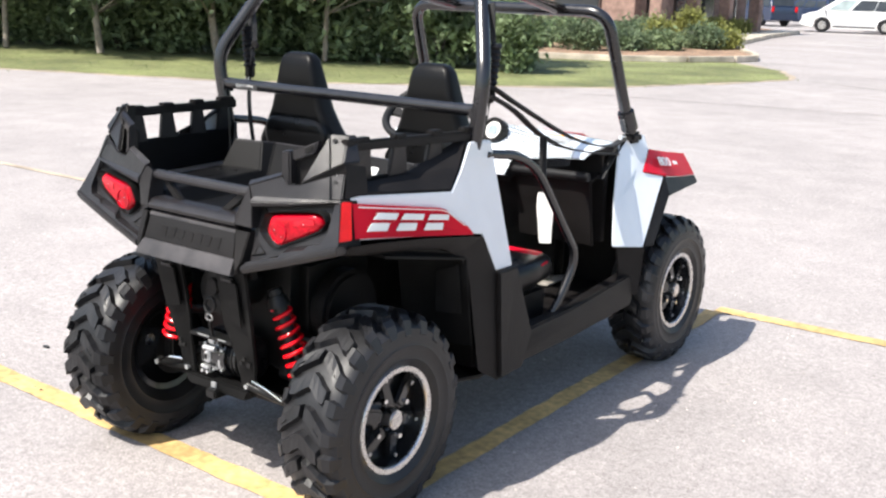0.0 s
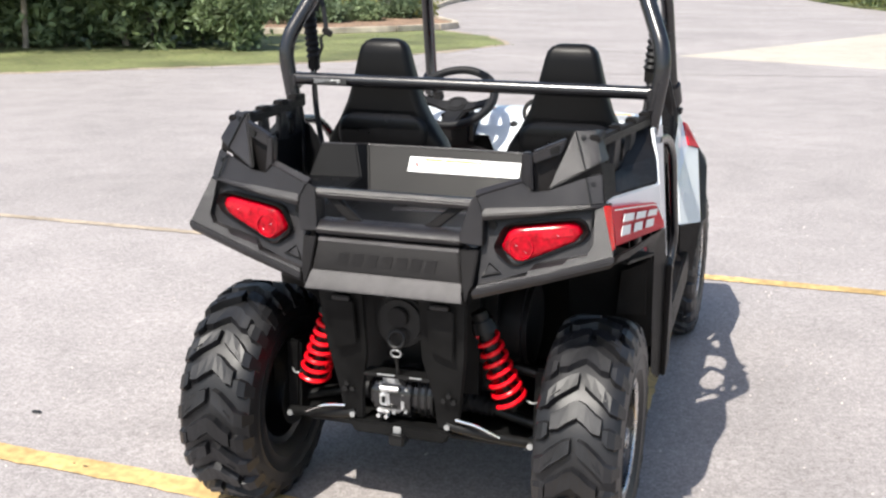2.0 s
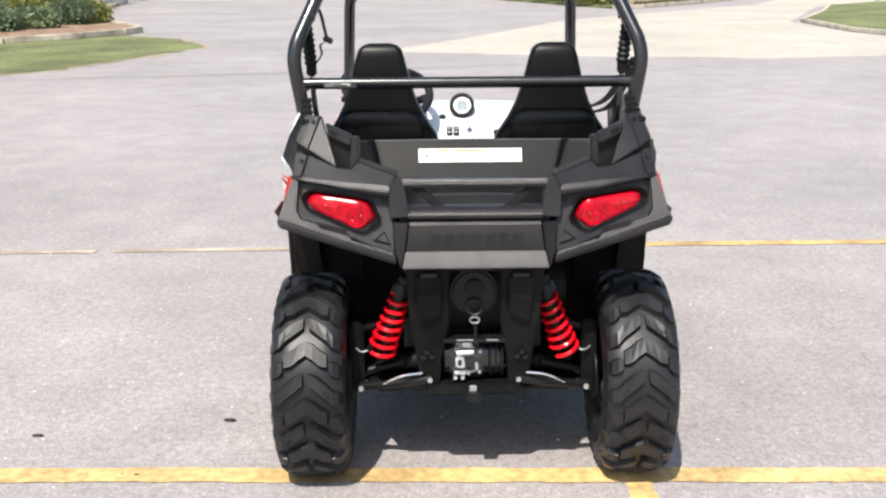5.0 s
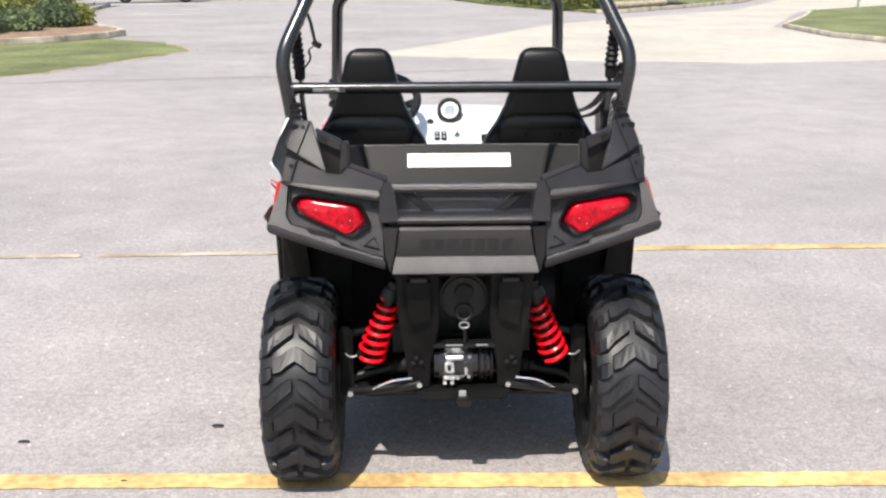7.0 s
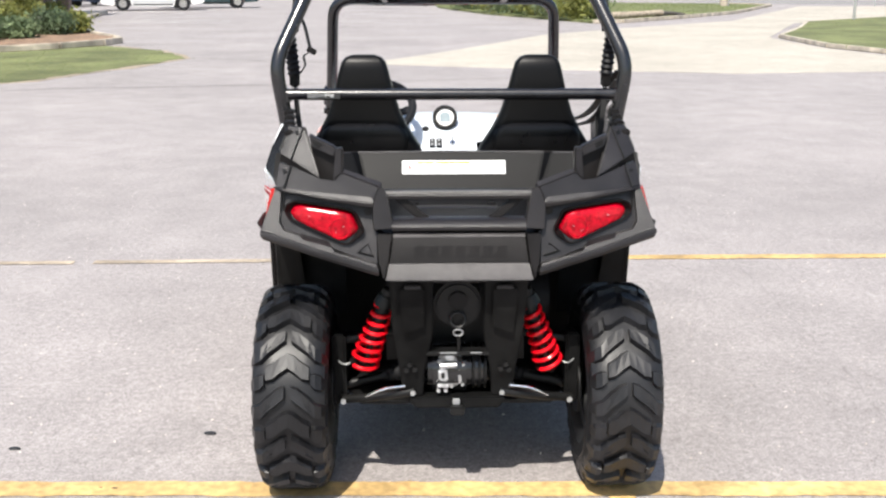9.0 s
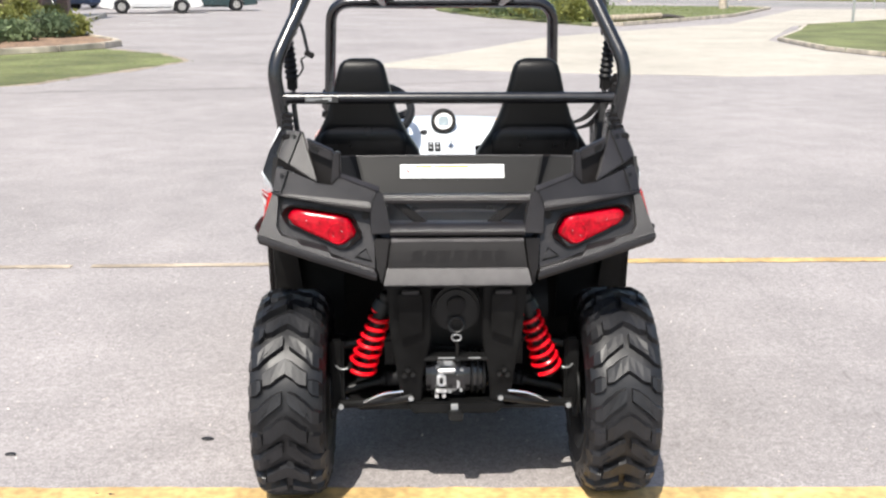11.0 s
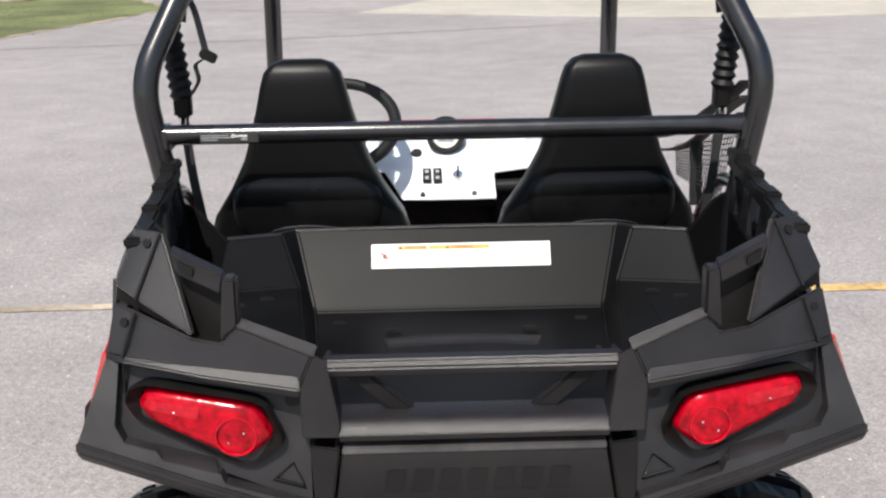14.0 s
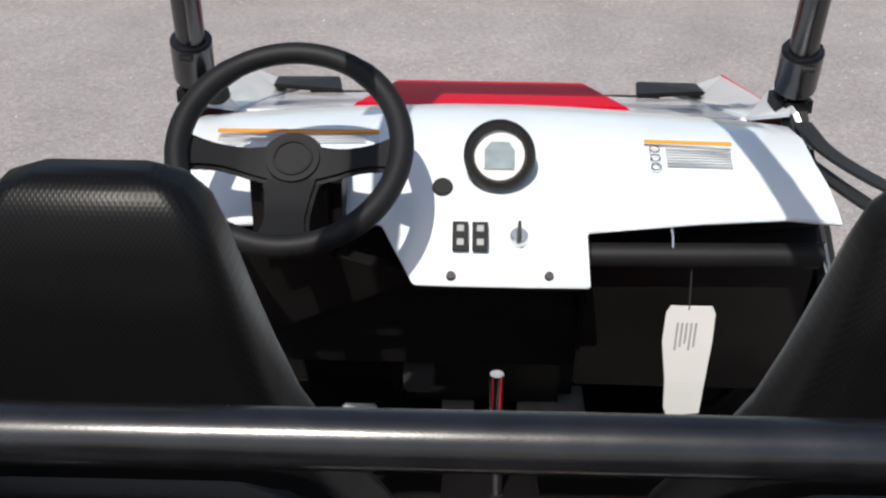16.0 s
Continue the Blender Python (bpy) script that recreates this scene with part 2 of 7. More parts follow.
M_LEAF = leaf_mat("broad_leaf_green", (0.17, 0.22, 0.115), 0.7)
M_LEAFD = leaf_mat("dark_hedge_green", (0.115, 0.155, 0.085), 0.7)
M_LEAFY = leaf_mat("yellow_green_shrub", (0.22, 0.23, 0.07), 0.45)
# Paler green for distance: the haze is put into the leaf colour.
M_LEAFF = leaf_mat("far_green_with_haze", (0.30, 0.35, 0.235), 0.3)
M_BRICK = mat("brown_brick_wall", (0.26, 0.175, 0.145), 0.9, var=0.25, scale=5, bump=0.6, bscale=30, stain=0.2)
M_PINK = mat("red_brick_wall", (0.55, 0.34, 0.28), 0.9, var=0.2, scale=5, bump=0.4, bscale=30)
M_TRIM = mat("brown_trim", (0.06, 0.04, 0.035), 0.6, var=0.2)
M_CANOPY = mat("white_canopy_metal", (0.7, 0.7, 0.68), 0.5, var=0.08)
M_GLASS = mat("tinted_window_glass", (0.035, 0.04, 0.045), 0.1, var=0.2, scale=2, coat=0.2, spec=0.35)
# Opaque pale pane: the daylight seen through it is put into the colour.
M_PALEGL = mat("pale_lit_window_pane", (0.30, 0.36, 0.36), 0.1, var=0.2, scale=2, coat=0.2, spec=0.4)
M_VAN = mat("white_car_paint", (0.78, 0.78, 0.77), 0.25, var=0.05, scale=2, coat=0.8)
M_BLUE = mat("blue_car_paint", (0.022, 0.035, 0.075), 0.25, var=0.1, scale=2, coat=0.8)
M_TEAL = mat("dark_green_car_paint", (0.012, 0.035, 0.04), 0.25, var=0.1, scale=2, coat=0.8)
M_SILV = mat("silver_car_paint", (0.5, 0.51, 0.52), 0.3, var=0.05, scale=2, coat=0.8)
M_LAMP = mat("clear_lamp_glass", (0.7, 0.72, 0.74), 0.08, var=0.2, scale=30, coat=1.0)
M_SIGNRED = mat("red_sign_paint", (0.5, 0.03, 0.03), 0.5, var=0.1, scale=4)
M_SIGNY = mat("yellow_sign_paint", (0.75, 0.55, 0.06), 0.5, var=0.1, scale=4)
M_WOOD = mat("weathered_log", (0.36, 0.30, 0.23), 0.9, var=0.35, scale=7, bump=0.8, bscale=30)
M_POLE = mat("weathered_pole", (0.42, 0.36, 0.30), 0.85, var=0.25, scale=5, bump=0.5, bscale=30)
M_GALV = mat("galvanised_post", (0.45, 0.46, 0.46), 0.5, 0.7, var=0.15, scale=10)

# ---- building tools ----
def link_bm(name, bm, material, parent=None, label="", smooth=False):
    me = bpy.data.meshes.new(name)
    bm.normal_update()
    bm.to_mesh(me)
    bm.free()
    me.materials.append(material)
    if smooth:
        for p in me.polygons:
            p.use_smooth = True
        me.set_sharp_from_angle(angle=radians(38))
    ob = new(name, me)
    if parent is not None:
        ob.parent = parent
    if label:
        ob["label"] = label
    return ob


def part(name, bm, material, parent, label="", smooth=True):
    return link_bm(name, bm, material, parent, label, smooth)


def raw(name, verts, faces, material, parent=None, label="", smooth=False):
    me = bpy.data.meshes.new(name)
    me.from_pydata(verts, [], faces)
    me.materials.append(material)
    if smooth:
        for p in me.polygons:
            p.use_smooth = True
        me.set_sharp_from_angle(angle=radians(38))
    ob = new(name, me)
    if parent is not None:
        ob.parent = parent
    if label:
        ob["label"] = label
    return ob


def empty(name, label, category, group="", m=None):
    ob = new(name)
    tagged(ob, label, category, group)
    if m is not None:
        ob.matrix_basis = m
    return ob


def bevel(bm, w, seg=2):
    if w:
        bmesh.ops.bevel(bm, geom=bm.edges[:], offset=w, segments=seg, affect="EDGES", clamp_overlap=True)


def add_box(bm, centre, size, m=None, bev=0.0):
    t = bmesh.new()
    bmesh.ops.create_cube(t, size=1, matrix=Matrix.Diagonal((*size, 1)))
    bevel(t, bev)
    t.transform((Matrix.Translation(centre) @ m) if m is not None else Matrix.Translation(centre))
    merge(bm, t)


def merge(bm, t):
    me = bpy.data.meshes.new("tmp")
    t.to_mesh(me)
    t.free()
    bm.from_mesh(me)
    bpy.data.meshes.remove(me)


def box(centre, size, m=None, bev=0.004):
    bm = bmesh.new()
    add_box(bm, centre, size, m, bev)
    return bm


def smooth_path(pts, n=6):
    """A rounded line through the points (Catmull-Rom)."""
    p = [Vector(q) for q in pts]
    if len(p) < 3:
        return p
    out = []
    q = [p[0] * 2 - p[1]] + p + [p[-1] * 2 - p[-2]]
    for i in range(1, len(q) - 2):
        a, b, c, d = q[i - 1], q[i], q[i + 1], q[i + 2]
        for k in range(n):
            t = k / n
            out.append(0.5 * (2 * b + (c - a) * t + (2 * a - 5 * b + 4 * c - d) * t * t + (3 * b - a - 3 * c + d) * t ** 3))
    out.append(p[-1])
    return out


def rounded(pts, r=0.08, n=6):
    """A polyline with its corners rounded by arcs."""
    p = [Vector(q) for q in pts]
    out = [p[0]]
    for a, b, c in zip(p, p[1:], p[2:]):
        u, v = (a - b), (c - b)
        k = min(r, u.length * 0.48, v.length * 0.48)
        s, e = b + u.normalized() * k, b + v.normalized() * k
        for i in range(n + 1):
            t = i / n
            out.append(s * (1 - t) ** 2 + b * 2 * t * (1 - t) + e * t * t)
    out.append(p[-1])
    return out


def add_tube(bm, path, r, seg=12, closed=False, cap=True, flat=None):
    """A tube along a path; r is a number or one per point; flat=(w, h) gives a rectangular belt."""
    path = [Vector(p) for p in path]
    n = len(path)
    rings = []
    up = None
    for i, p in enumerate(path):
        a = path[(i - 1) % n] if (closed or i > 0) else p
        b = path[(i + 1) % n] if (closed or i < n - 1) else p
        t = (b - a).normalized()
        if up is None:
            up = Vector((0, 0, 1)) if abs(t.z) < 0.9 else Vector((0, 1, 0))
        side = t.cross(up).normalized()
        up = side.cross(t).normalized()
        rr = r[i] if isinstance(r, (list, tuple)) else r
        if flat:
            ring = [bm.verts.new(p + side * sx * flat[0] / 2 + up * sy * flat[1] / 2) for sx, sy in ((-1, -1), (1, -1), (1, 1), (-1, 1))]
        else:
            ring = [bm.verts.new(p + side * math.cos(2 * math.pi * k / seg) * rr + up * math.sin(2 * math.pi * k / seg) * rr) for k in range(seg)]
        rings.append(ring)
    m = len(rings[0])
    for i in range(n if closed else n - 1):
        a, b = rings[i], rings[(i + 1) % n]
        for k in range(m):
            bm.faces.new((a[k], a[(k + 1) % m], b[(k + 1) % m], b[k]))
    if cap and not closed:
        bm.faces.new(rings[0][::-1])
        bm.faces.new(rings[-1])


def tube(path, r, seg=12, closed=False, flat=None):
    bm = bmesh.new()
    add_tube(bm, path, r, seg, closed, True, flat)
    bmesh.ops.recalc_face_normals(bm, faces=bm.faces[:])
    return bm


def add_cyl(bm, a, b, r, r2=None, seg=20, bev=0.0):
    a, b = Vector(a), Vector(b)
    t = bmesh.new()
    bmesh.ops.create_cone(t, cap_ends=True, segments=seg, radius1=r, radius2=r if r2 is None else r2, depth=(b - a).length)
    if bev:
        es = [e for e in t.edges if any(len(f.verts) > 4 for f in e.link_faces)]
        bmesh.ops.bevel(t, geom=es, offset=bev, segments=2, affect="EDGES", clamp_overlap=True)
    t.transform(Matrix.Translation((a + b) / 2) @ (b - a).to_track_quat("Z", "Y").to_matrix().to_4x4())
    merge(bm, t)


def cyl(a, b, r, r2=None, seg=20, bev=0.0):
    bm = bmesh.new()
    add_cyl(bm, a, b, r, r2, seg, bev)
    return bm


def add_ring(bm, profile, axis_m, seg=48):
    """A body of revolution: profile of (radius, along) closed, about local z, placed by axis_m."""
    t = bmesh.new()
    rings = []
    for i in range(seg):
        c, s = math.cos(2 * math.pi * i / seg), math.sin(2 * math.pi * i / seg)
        rings.append([t.verts.new((r * c, r * s, h)) for r, h in profile])
    n = len(profile)
    for i in range(seg):
        a, b = rings[i], rings[(i + 1) % seg]
        for k in range(n):
            t.faces.new((a[k], b[k], b[(k + 1) % n], a[(k + 1) % n]))
    bmesh.ops.remove_doubles(t, verts=t.verts[:], dist=1e-5)
    bmesh.ops.recalc_face_normals(t, faces=t.faces[:])
    t.transform(axis_m)
    merge(bm, t)


def sheet(verts, faces, th, bev=0.003, both=0.0):
    """A moulded panel: faces over the points, given thickness and softened edges."""
    bm = bmesh.new()
    vs = [bm.verts.new(v) for v in verts]
    for f in faces:
        bm.faces.new([vs[i] for i in f])
    bmesh.ops.recalc_face_normals(bm, faces=bm.faces[:])
    bmesh.ops.solidify(bm, geom=bm.faces[:], thickness=th)
    bmesh.ops.recalc_face_normals(bm, faces=bm.faces[:])
    if bev:
        es = [e for e in bm.edges if len(e.link_faces) == 2 and e.calc_face_angle(0) > 0.25]
        bmesh.ops.bevel(bm, geom=es, offset=bev, segments=2, affect="EDGES", clamp_overlap=True)
    return bm


def prism(poly, depth, bev=0.003):
    """A solid: the 3D polygon pushed along the vector depth."""
    bm = bmesh.new()
    f = bm.faces.new([bm.verts.new(p) for p in poly])
    r = bmesh.ops.extrude_face_region(bm, geom=[f])
    bmesh.ops.translate(bm, verts=[v for v in r["geom"] if isinstance(v, bmesh.types.BMVert)], vec=depth)
    bmesh.ops.recalc_face_normals(bm, faces=bm.faces[:])
    bevel(bm, bev)
    return bm


def loft(sections, bev=0.0, cap=True):
    """A body through closed sections with the same number of points."""
    bm = bmesh.new()
    rings = [[bm.verts.new(p) for p in s] for s in sections]
    n = len(rings[0])
    for a, b in zip(rings, rings[1:]):
        for k in range(n):
            bm.faces.new((a[k], a[(k + 1) % n], b[(k + 1) % n], b[k]))
    if cap:
        bm.faces.new(rings[0][::-1])
        bm.faces.new(rings[-1])
    bmesh.ops.recalc_face_normals(bm, faces=bm.faces[:])
    if bev:
        bevel(bm, bev)
    return bm


def mx(p, s):
    return (p[0] * s, p[1], p[2])


def words(text, size, m, material, parent, name="lettering", bold=0.0):
    cu = bpy.data.curves.new(name, "FONT")
    cu.body, cu.size, cu.extrude, cu.align_x, cu.align_y, cu.offset = text, size, 0.0008, "CENTER", "CENTER", bold
    tmp = bpy.data.objects.new("tmp", cu)
    scene.collection.objects.link(tmp)
    me = bpy.data.meshes.new_from_object(tmp)
    bpy.data.objects.remove(tmp)
    me.materials.clear()
    me.materials.append(material)
    ob = new(name, me)
    ob.parent = parent
    ob.matrix_basis = m
    return ob


def plane_m(o, xdir, ydir):
    x, y = Vector(xdir).normalized(), Vector(ydir)
    z = x.cross(y).normalized()
    y = z.cross(x)
    r = Matrix((x, y, z)).transposed().to_4x4()
    return Matrix.Translation(o) @ r


def flat_in(m, pts, h=0.0015):
    """A thin printed shape: 2D points in the plane m, raised by h."""
    return prism([m @ Vector((x, y, 0)) for x, y in pts], (m.to_3x3() @ Vector((0, 0, 1))) * h, 0)

# ---- ground ----
def slab(name, pts, z, th, material, label, category, kind="structure", bev=0.0):
    bm = bmesh.new()
    f = bm.faces.new([bm.verts.new((x, y, z)) for x, y in pts])
    if f.normal.z < 0:
        f.normal_flip()
    r = bmesh.ops.extrude_face_region(bm, geom=[f])
    bmesh.ops.translate(bm, verts=[v for v in r["geom"] if isinstance(v, bmesh.types.BMVert)], vec=(0, 0, -th))
    bmesh.ops.recalc_face_normals(bm, faces=bm.faces[:])
    bmesh.ops.triangulate(bm, faces=[f for f in bm.faces if len(f.verts) > 4])
    ob = link_bm(name, bm, material)
    return tagged(ob, label, category, kind=kind)


ground_bm = bmesh.new()
bmesh.ops.create_grid(ground_bm, x_segments=40, y_segments=40, size=600)
ground_bm.transform(Matrix.Translation((0, 100, 0)))
tagged(link_bm("ground", ground_bm, M_ASPH), "weathered light grey asphalt car park with stone chips", "ground", kind="structure")

# the paler concrete apron and the road behind it
slab("pavement", [(-1.1, 17.4), (0.85, 21.5), (3.5, 28), (6.8, 32.5), (12, 38.5), (22, 60), (40, 62), (32, 44), (18.6, 41), (13.7, 36.5), (9.6, 26.6), (9.4, 22.2), (9.8, 19.6), (40, 12), (40, 9.5), (8.2, 15.6), (5.4, 15.2), (2.6, 16)], 0.006, 0.02, M_CONC, "pale cream concrete apron in the car park", "pavement")
slab("road", [(-80, 128), (2, 112), (24, 66), (60, 60), (140, 56), (140, 68), (62, 72), (30, 78), (10, 124), (-80, 142)], 0.005, 0.02, M_ROAD, "grey two-lane street past the car park", "road")


def line_strip(pts, w, label):
    bm = bmesh.new()
    rnd = random.Random(len(label) + int(pts[0][0] * 10))
    a, b = Vector((*pts[0], 0)), Vector((*pts[1], 0))
    d = (b - a).normalized()
    side = Vector((-d.y, d.x, 0))
    n = max(4, int((b - a).length / 0.05))
    prev = None
    for i in range(n + 1):
        p = a.lerp(b, i / n)
        l = bm.verts.new(p + side * (w / 2 + rnd.uniform(-0.006, 0.004)) + Vector((0, 0, 0.004)))
        r = bm.verts.new(p - side * (w / 2 + rnd.uniform(-0.006, 0.004)) + Vector((0, 0, 0.004)))
        if prev:
            bm.faces.new((prev[0], prev[1], r, l))
        prev = (l, r)
    bmesh.ops.recalc_face_normals(bm, faces=bm.faces[:])
    return tagged(link_bm("parking_line", bm, M_YEL), label, "parking line", "bay lines", kind="structure")


line_strip([(-9.0, 0.10), (9.0, -0.332)], 0.1, "worn yellow painted parking line with dark scuffs")
line_strip([(0.47, 2.80), (12.0, 2.78)], 0.095, "thin yellow painted parking line, still bright")
for pts in ([(-1.96, 2.753), (-0.2, 2.785)], [(-8.0, 2.70), (-2.07, 2.75)]):
    line_strip(pts, 0.07, "faded yellow painted parking line, half worn off").data.materials[0] = M_YELF
line_strip([(0.56, -3.2), (0.515, -0.18)], 0.085, "yellow painted line between two parking bays")
line_strip([(0.52, -0.075), (0.47, 2.75)], 0.085, "yellow painted line between two parking bays")
for i in range(7):
    y = 36 + i * 2.6
    line_strip([(-10.6 - i * 0.55, y + 1.6), (-6.6 - i * 0.55, y + 0.4)], 0.1, "white painted stall line of the far bays").data.materials[0] = M_CANOPY

M_TAR = mat("dark_tar_seam", (0.2, 0.185, 0.175), 0.8, var=0.3, scale=3)


def seam(pts, w, sd):
    rnd = random.Random(sd)
    path = smooth_path([(x, y, 0.003) for x, y in pts], 8)
    bm = bmesh.new()
    prev = None
    for i, p in enumerate(path):
        a, b = path[max(0, i - 1)], path[min(len(path) - 1, i + 1)]
        d = (b - a).normalized()
        q = Vector((-d.y, d.x, 0)) * w * rnd.uniform(0.25, 0.6)
        j = Vector((rnd.uniform(-1, 1), rnd.uniform(-1, 1), 0)) * w * 0.5
        v = (bm.verts.new(p + q + j), bm.verts.new(p - q + j))
        if prev:
            bm.faces.new((prev[0], prev[1], v[1], v[0]))
        prev = v
    bmesh.ops.recalc_face_normals(bm, faces=bm.faces[:])
    return tagged(link_bm("pavement_seam", bm, M_TAR), "dark cracked seam across the asphalt", "seam", "cracks in the asphalt", kind="structure")


seam([(-9.5, 11.0), (-6.0, 12.6), (-4.2, 13.0), (-2.2, 13.4), (0.5, 14.2), (3, 15.0)], 0.05, 1)
seam([(-4.4, 19.0), (-3.6, 18.6), (-2.4, 17.9), (-1.1, 17.5)], 0.09, 2)
seam([(-1.1, 17.5), (0.4, 16.9), (2.6, 16.1), (5.4, 15.3), (8.2, 15.7), (14, 13.6)], 0.06, 3)
seam([(-6.5, 30), (-4.4, 31), (-2, 33)], 0.08, 6)

# dark pebbles and scuffs lying on the asphalt
def stone(x, y, r, mtl, seed):
    bm = bmesh.new()
    bmesh.ops.create_icosphere(bm, subdivisions=2, radius=r)
    for v in bm.verts:
        v.co *= 1 + 0.3 * noise.noise(v.co * (0.9 / r) + Vector((seed, 0, 0)))
    bm.transform(Matrix.Translation((x, y, r * 0.2)) @ Matrix.Diagonal((1.5, 0.8, 0.4, 1)))
    return tagged(link_bm("pebble", bm, mtl, smooth=True), "dark flat pebble on the asphalt", "pebble", "pebbles on the asphalt")


for k, (x, y, r) in enumerate([(-0.861, 0.336, 0.016), (-1.51, 0.225, 0.014), (-1.13, -0.08, 0.008), (-1.085, -0.085, 0.009), (-1.12, -0.115, 0.006)]):
    stone(x, y, r, M_RUB, k * 3.1)
gr = random.Random(5)
gv, gf = [], []
for i in range(5200):
    x, y = gr.uniform(-4, 4.5), gr.uniform(-3.0, 6.5)
    r = gr.uniform(0.002, 0.006)
    o = len(gv)
    gv += [(x - r, y, 0), (x, y - r * 0.8, 0), (x + r, y, 0), (x, y + r * 0.9, 0), (x, y, r * 0.9)]
    gf += [(o, o + 1, o + 4), (o + 1, o + 2, o + 4), (o + 2, o + 3, o + 4), (o + 3, o, o + 4)]
M_GRIT = mat("loose_grit", (0.42, 0.38, 0.35), 0.9, var=0.1, island=0.6)
tagged(raw("gravel", gv, gf, M_GRIT), "loose pale grit scattered over the asphalt", "gravel", kind="stuff")


# ---- grass islands, kerbs, beds ----
def kerb(pts, w, h, label):
    """A kerb of cast lengths along a line; each length is a piece of its own."""
    base = empty("kerb", label, "kerb")
    base["kind"] = "structure"
    p = [Vector((x, y, 0)) for x, y in pts]
    for a, b in zip(p, p[1:]):
        n = max(1, round((b - a).length / 3.0))
        for i in range(n):
            u, v = a.lerp(b, i / n), a.lerp(b, (i + 1) / n)
            bm = bmesh.new()
            d = (v - u)
            add_box(bm, (u + v) / 2 + Vector((0, 0, h / 2)), (d.length - 0.012, w, h), Matrix.Rotation(math.atan2(d.y, d.x), 4, "Z"), 0.02)
            part("kerbstone", bm, M_KERB, base)
    return base


def blades(name, poly, count, h, seed, label, base=0.05):
    """Tufts of turf over a polygon."""
    rnd = random.Random(seed)
    xs, ys = [p[0] for p in poly], [p[1] for p in poly]

    def inside(x, y):
        c = False
        for (x1, y1), (x2, y2) in zip(poly, poly[1:] + poly[:1]):
            if (y1 > y) != (y2 > y) and x < (x2 - x1) * (y - y1) / (y2 - y1) + x1:
                c = not c
        return c

    V, F = [], []
    while count:
        x, y = rnd.uniform(min(xs), max(xs)), rnd.uniform(min(ys), max(ys))
        if not inside(x, y):
            continue
        count -= 1
        x, y = x + rnd.gauss(0, 0.16), y + rnd.gauss(0, 0.16)
        hh, w, a = h * rnd.uniform(0.5, 1.3), rnd.uniform(0.01, 0.03), rnd.uniform(0, 6.28)
        dx, dy = math.cos(a) * w, math.sin(a) * w
        lx, ly = rnd.uniform(-0.5, 0.5) * hh, rnd.uniform(-0.5, 0.5) * hh
        o = len(V)
        V += [(x - dx, y - dy, base), (x + dx, y + dy, base), (x + lx, y + ly, base + hh)]
        F.append((o, o + 1, o + 2))
    return tagged(raw(name, V, F, M_BLADE), label, "grass", kind="stuff")


def frayed(poly, step, grow, amp, seed):
    """The polygon (counter-clockwise) grown outwards, with an uneven edge."""
    rnd, out = random.Random(seed), []
    for a, b in zip(poly, poly[1:] + poly[:1]):
        d = Vector((b[0] - a[0], b[1] - a[1]))
        n = max(1, int(d.length / step))
        nv = Vector((d.y, -d.x)).normalized()
        for i in range(n):
            k = (i + (0.3 * rnd.random() if i else 0)) / n
            p = Vector(a) + d * k + nv * (grow + rnd.uniform(-amp, amp))
            out.append((p.x, p.y))
    return out


grass_l = [(-30, 3.2), (-14.3, 7.9), (-10.5, 9.6), (-8.4, 11.6), (-6.2, 14.0), (-5.35, 16.6), (-4.72, 18.9), (-5.75, 21.2), (-7.45, 23.0), (-9.0, 20.9), (-10.8, 19.5), (-16, 22.5), (-36, 30)]
slab("dirt_edge", frayed(grass_l, 0.5, 0.15, 0.1, 31), 0.007, 0.02, M_SAND, "bare sandy soil along the edge of the verge", "soil")
slab("lawn_1", frayed(grass_l, 0.3, 0.0, 0.09, 32), 0.012, 0.03, M_GRASS, "strip of mown summer grass with bare sandy edges", "lawn")
blades("grass", grass_l, 32000, 0.022, 3, "short green grass of the verge", 0.0)
bed_l = [(-7.5, 24.2), (-7.65, 23.2), (-8.3, 21.9), (-9.4, 20.5), (-10.9, 19.7), (-16, 22.2), (-40, 31), (-40, 60), (-17, 50), (-14.6, 47), (-12.9, 40.0), (-10.7, 30.4), (-8.9, 27.0), (-7.9, 25.3)]
slab("planting_bed", bed_l, 0.1, 0.11, M_MULCH, "brown mulched planting bed behind a concrete kerb", "planting bed")
kerb([(-16, 22.1), (-10.9, 19.6), (-9.35, 20.4), (-8.2, 21.85), (-7.58, 23.2), (-7.42, 24.2), (-7.82, 25.35), (-8.8, 27.05), (-10.6, 30.4), (-12.8, 40.0), (-14.0, 47)], 0.16, 0.15, "pale concrete kerb round the planting bed")
slab("pavement", [(-9.3, 27.6), (-10.7, 30.5), (-12.9, 40.0), (-14.1, 47), (-15.0, 47), (-13.9, 40.0), (-11.8, 30.5), (-10.0, 28.0)], 0.135, 0.1, M_CONC, "pale concrete footpath along the planting bed", "footpath")
grass_r = [(9.9, 26.4), (12.0, 31), (13.9, 35.8), (18.6, 40.4), (60, 42), (60, 10), (30, 14), (10.1, 20.2), (9.65, 22.2)]
slab("lawn_2", grass_r, 0.1, 0.11, M_GRASS, "kerbed island of sunlit green grass", "lawn")
blades("grass", grass_r, 9000, 0.07, 4, "short green grass of the kerbed island")
kerb([(60, 41.9), (18.6, 40.3), (13.9, 35.7), (12, 31), (9.85, 26.4), (9.6, 22.2), (10.05, 20.1), (30, 13.9)], 0.14, 0.105, "pale concrete kerb round the grass island")
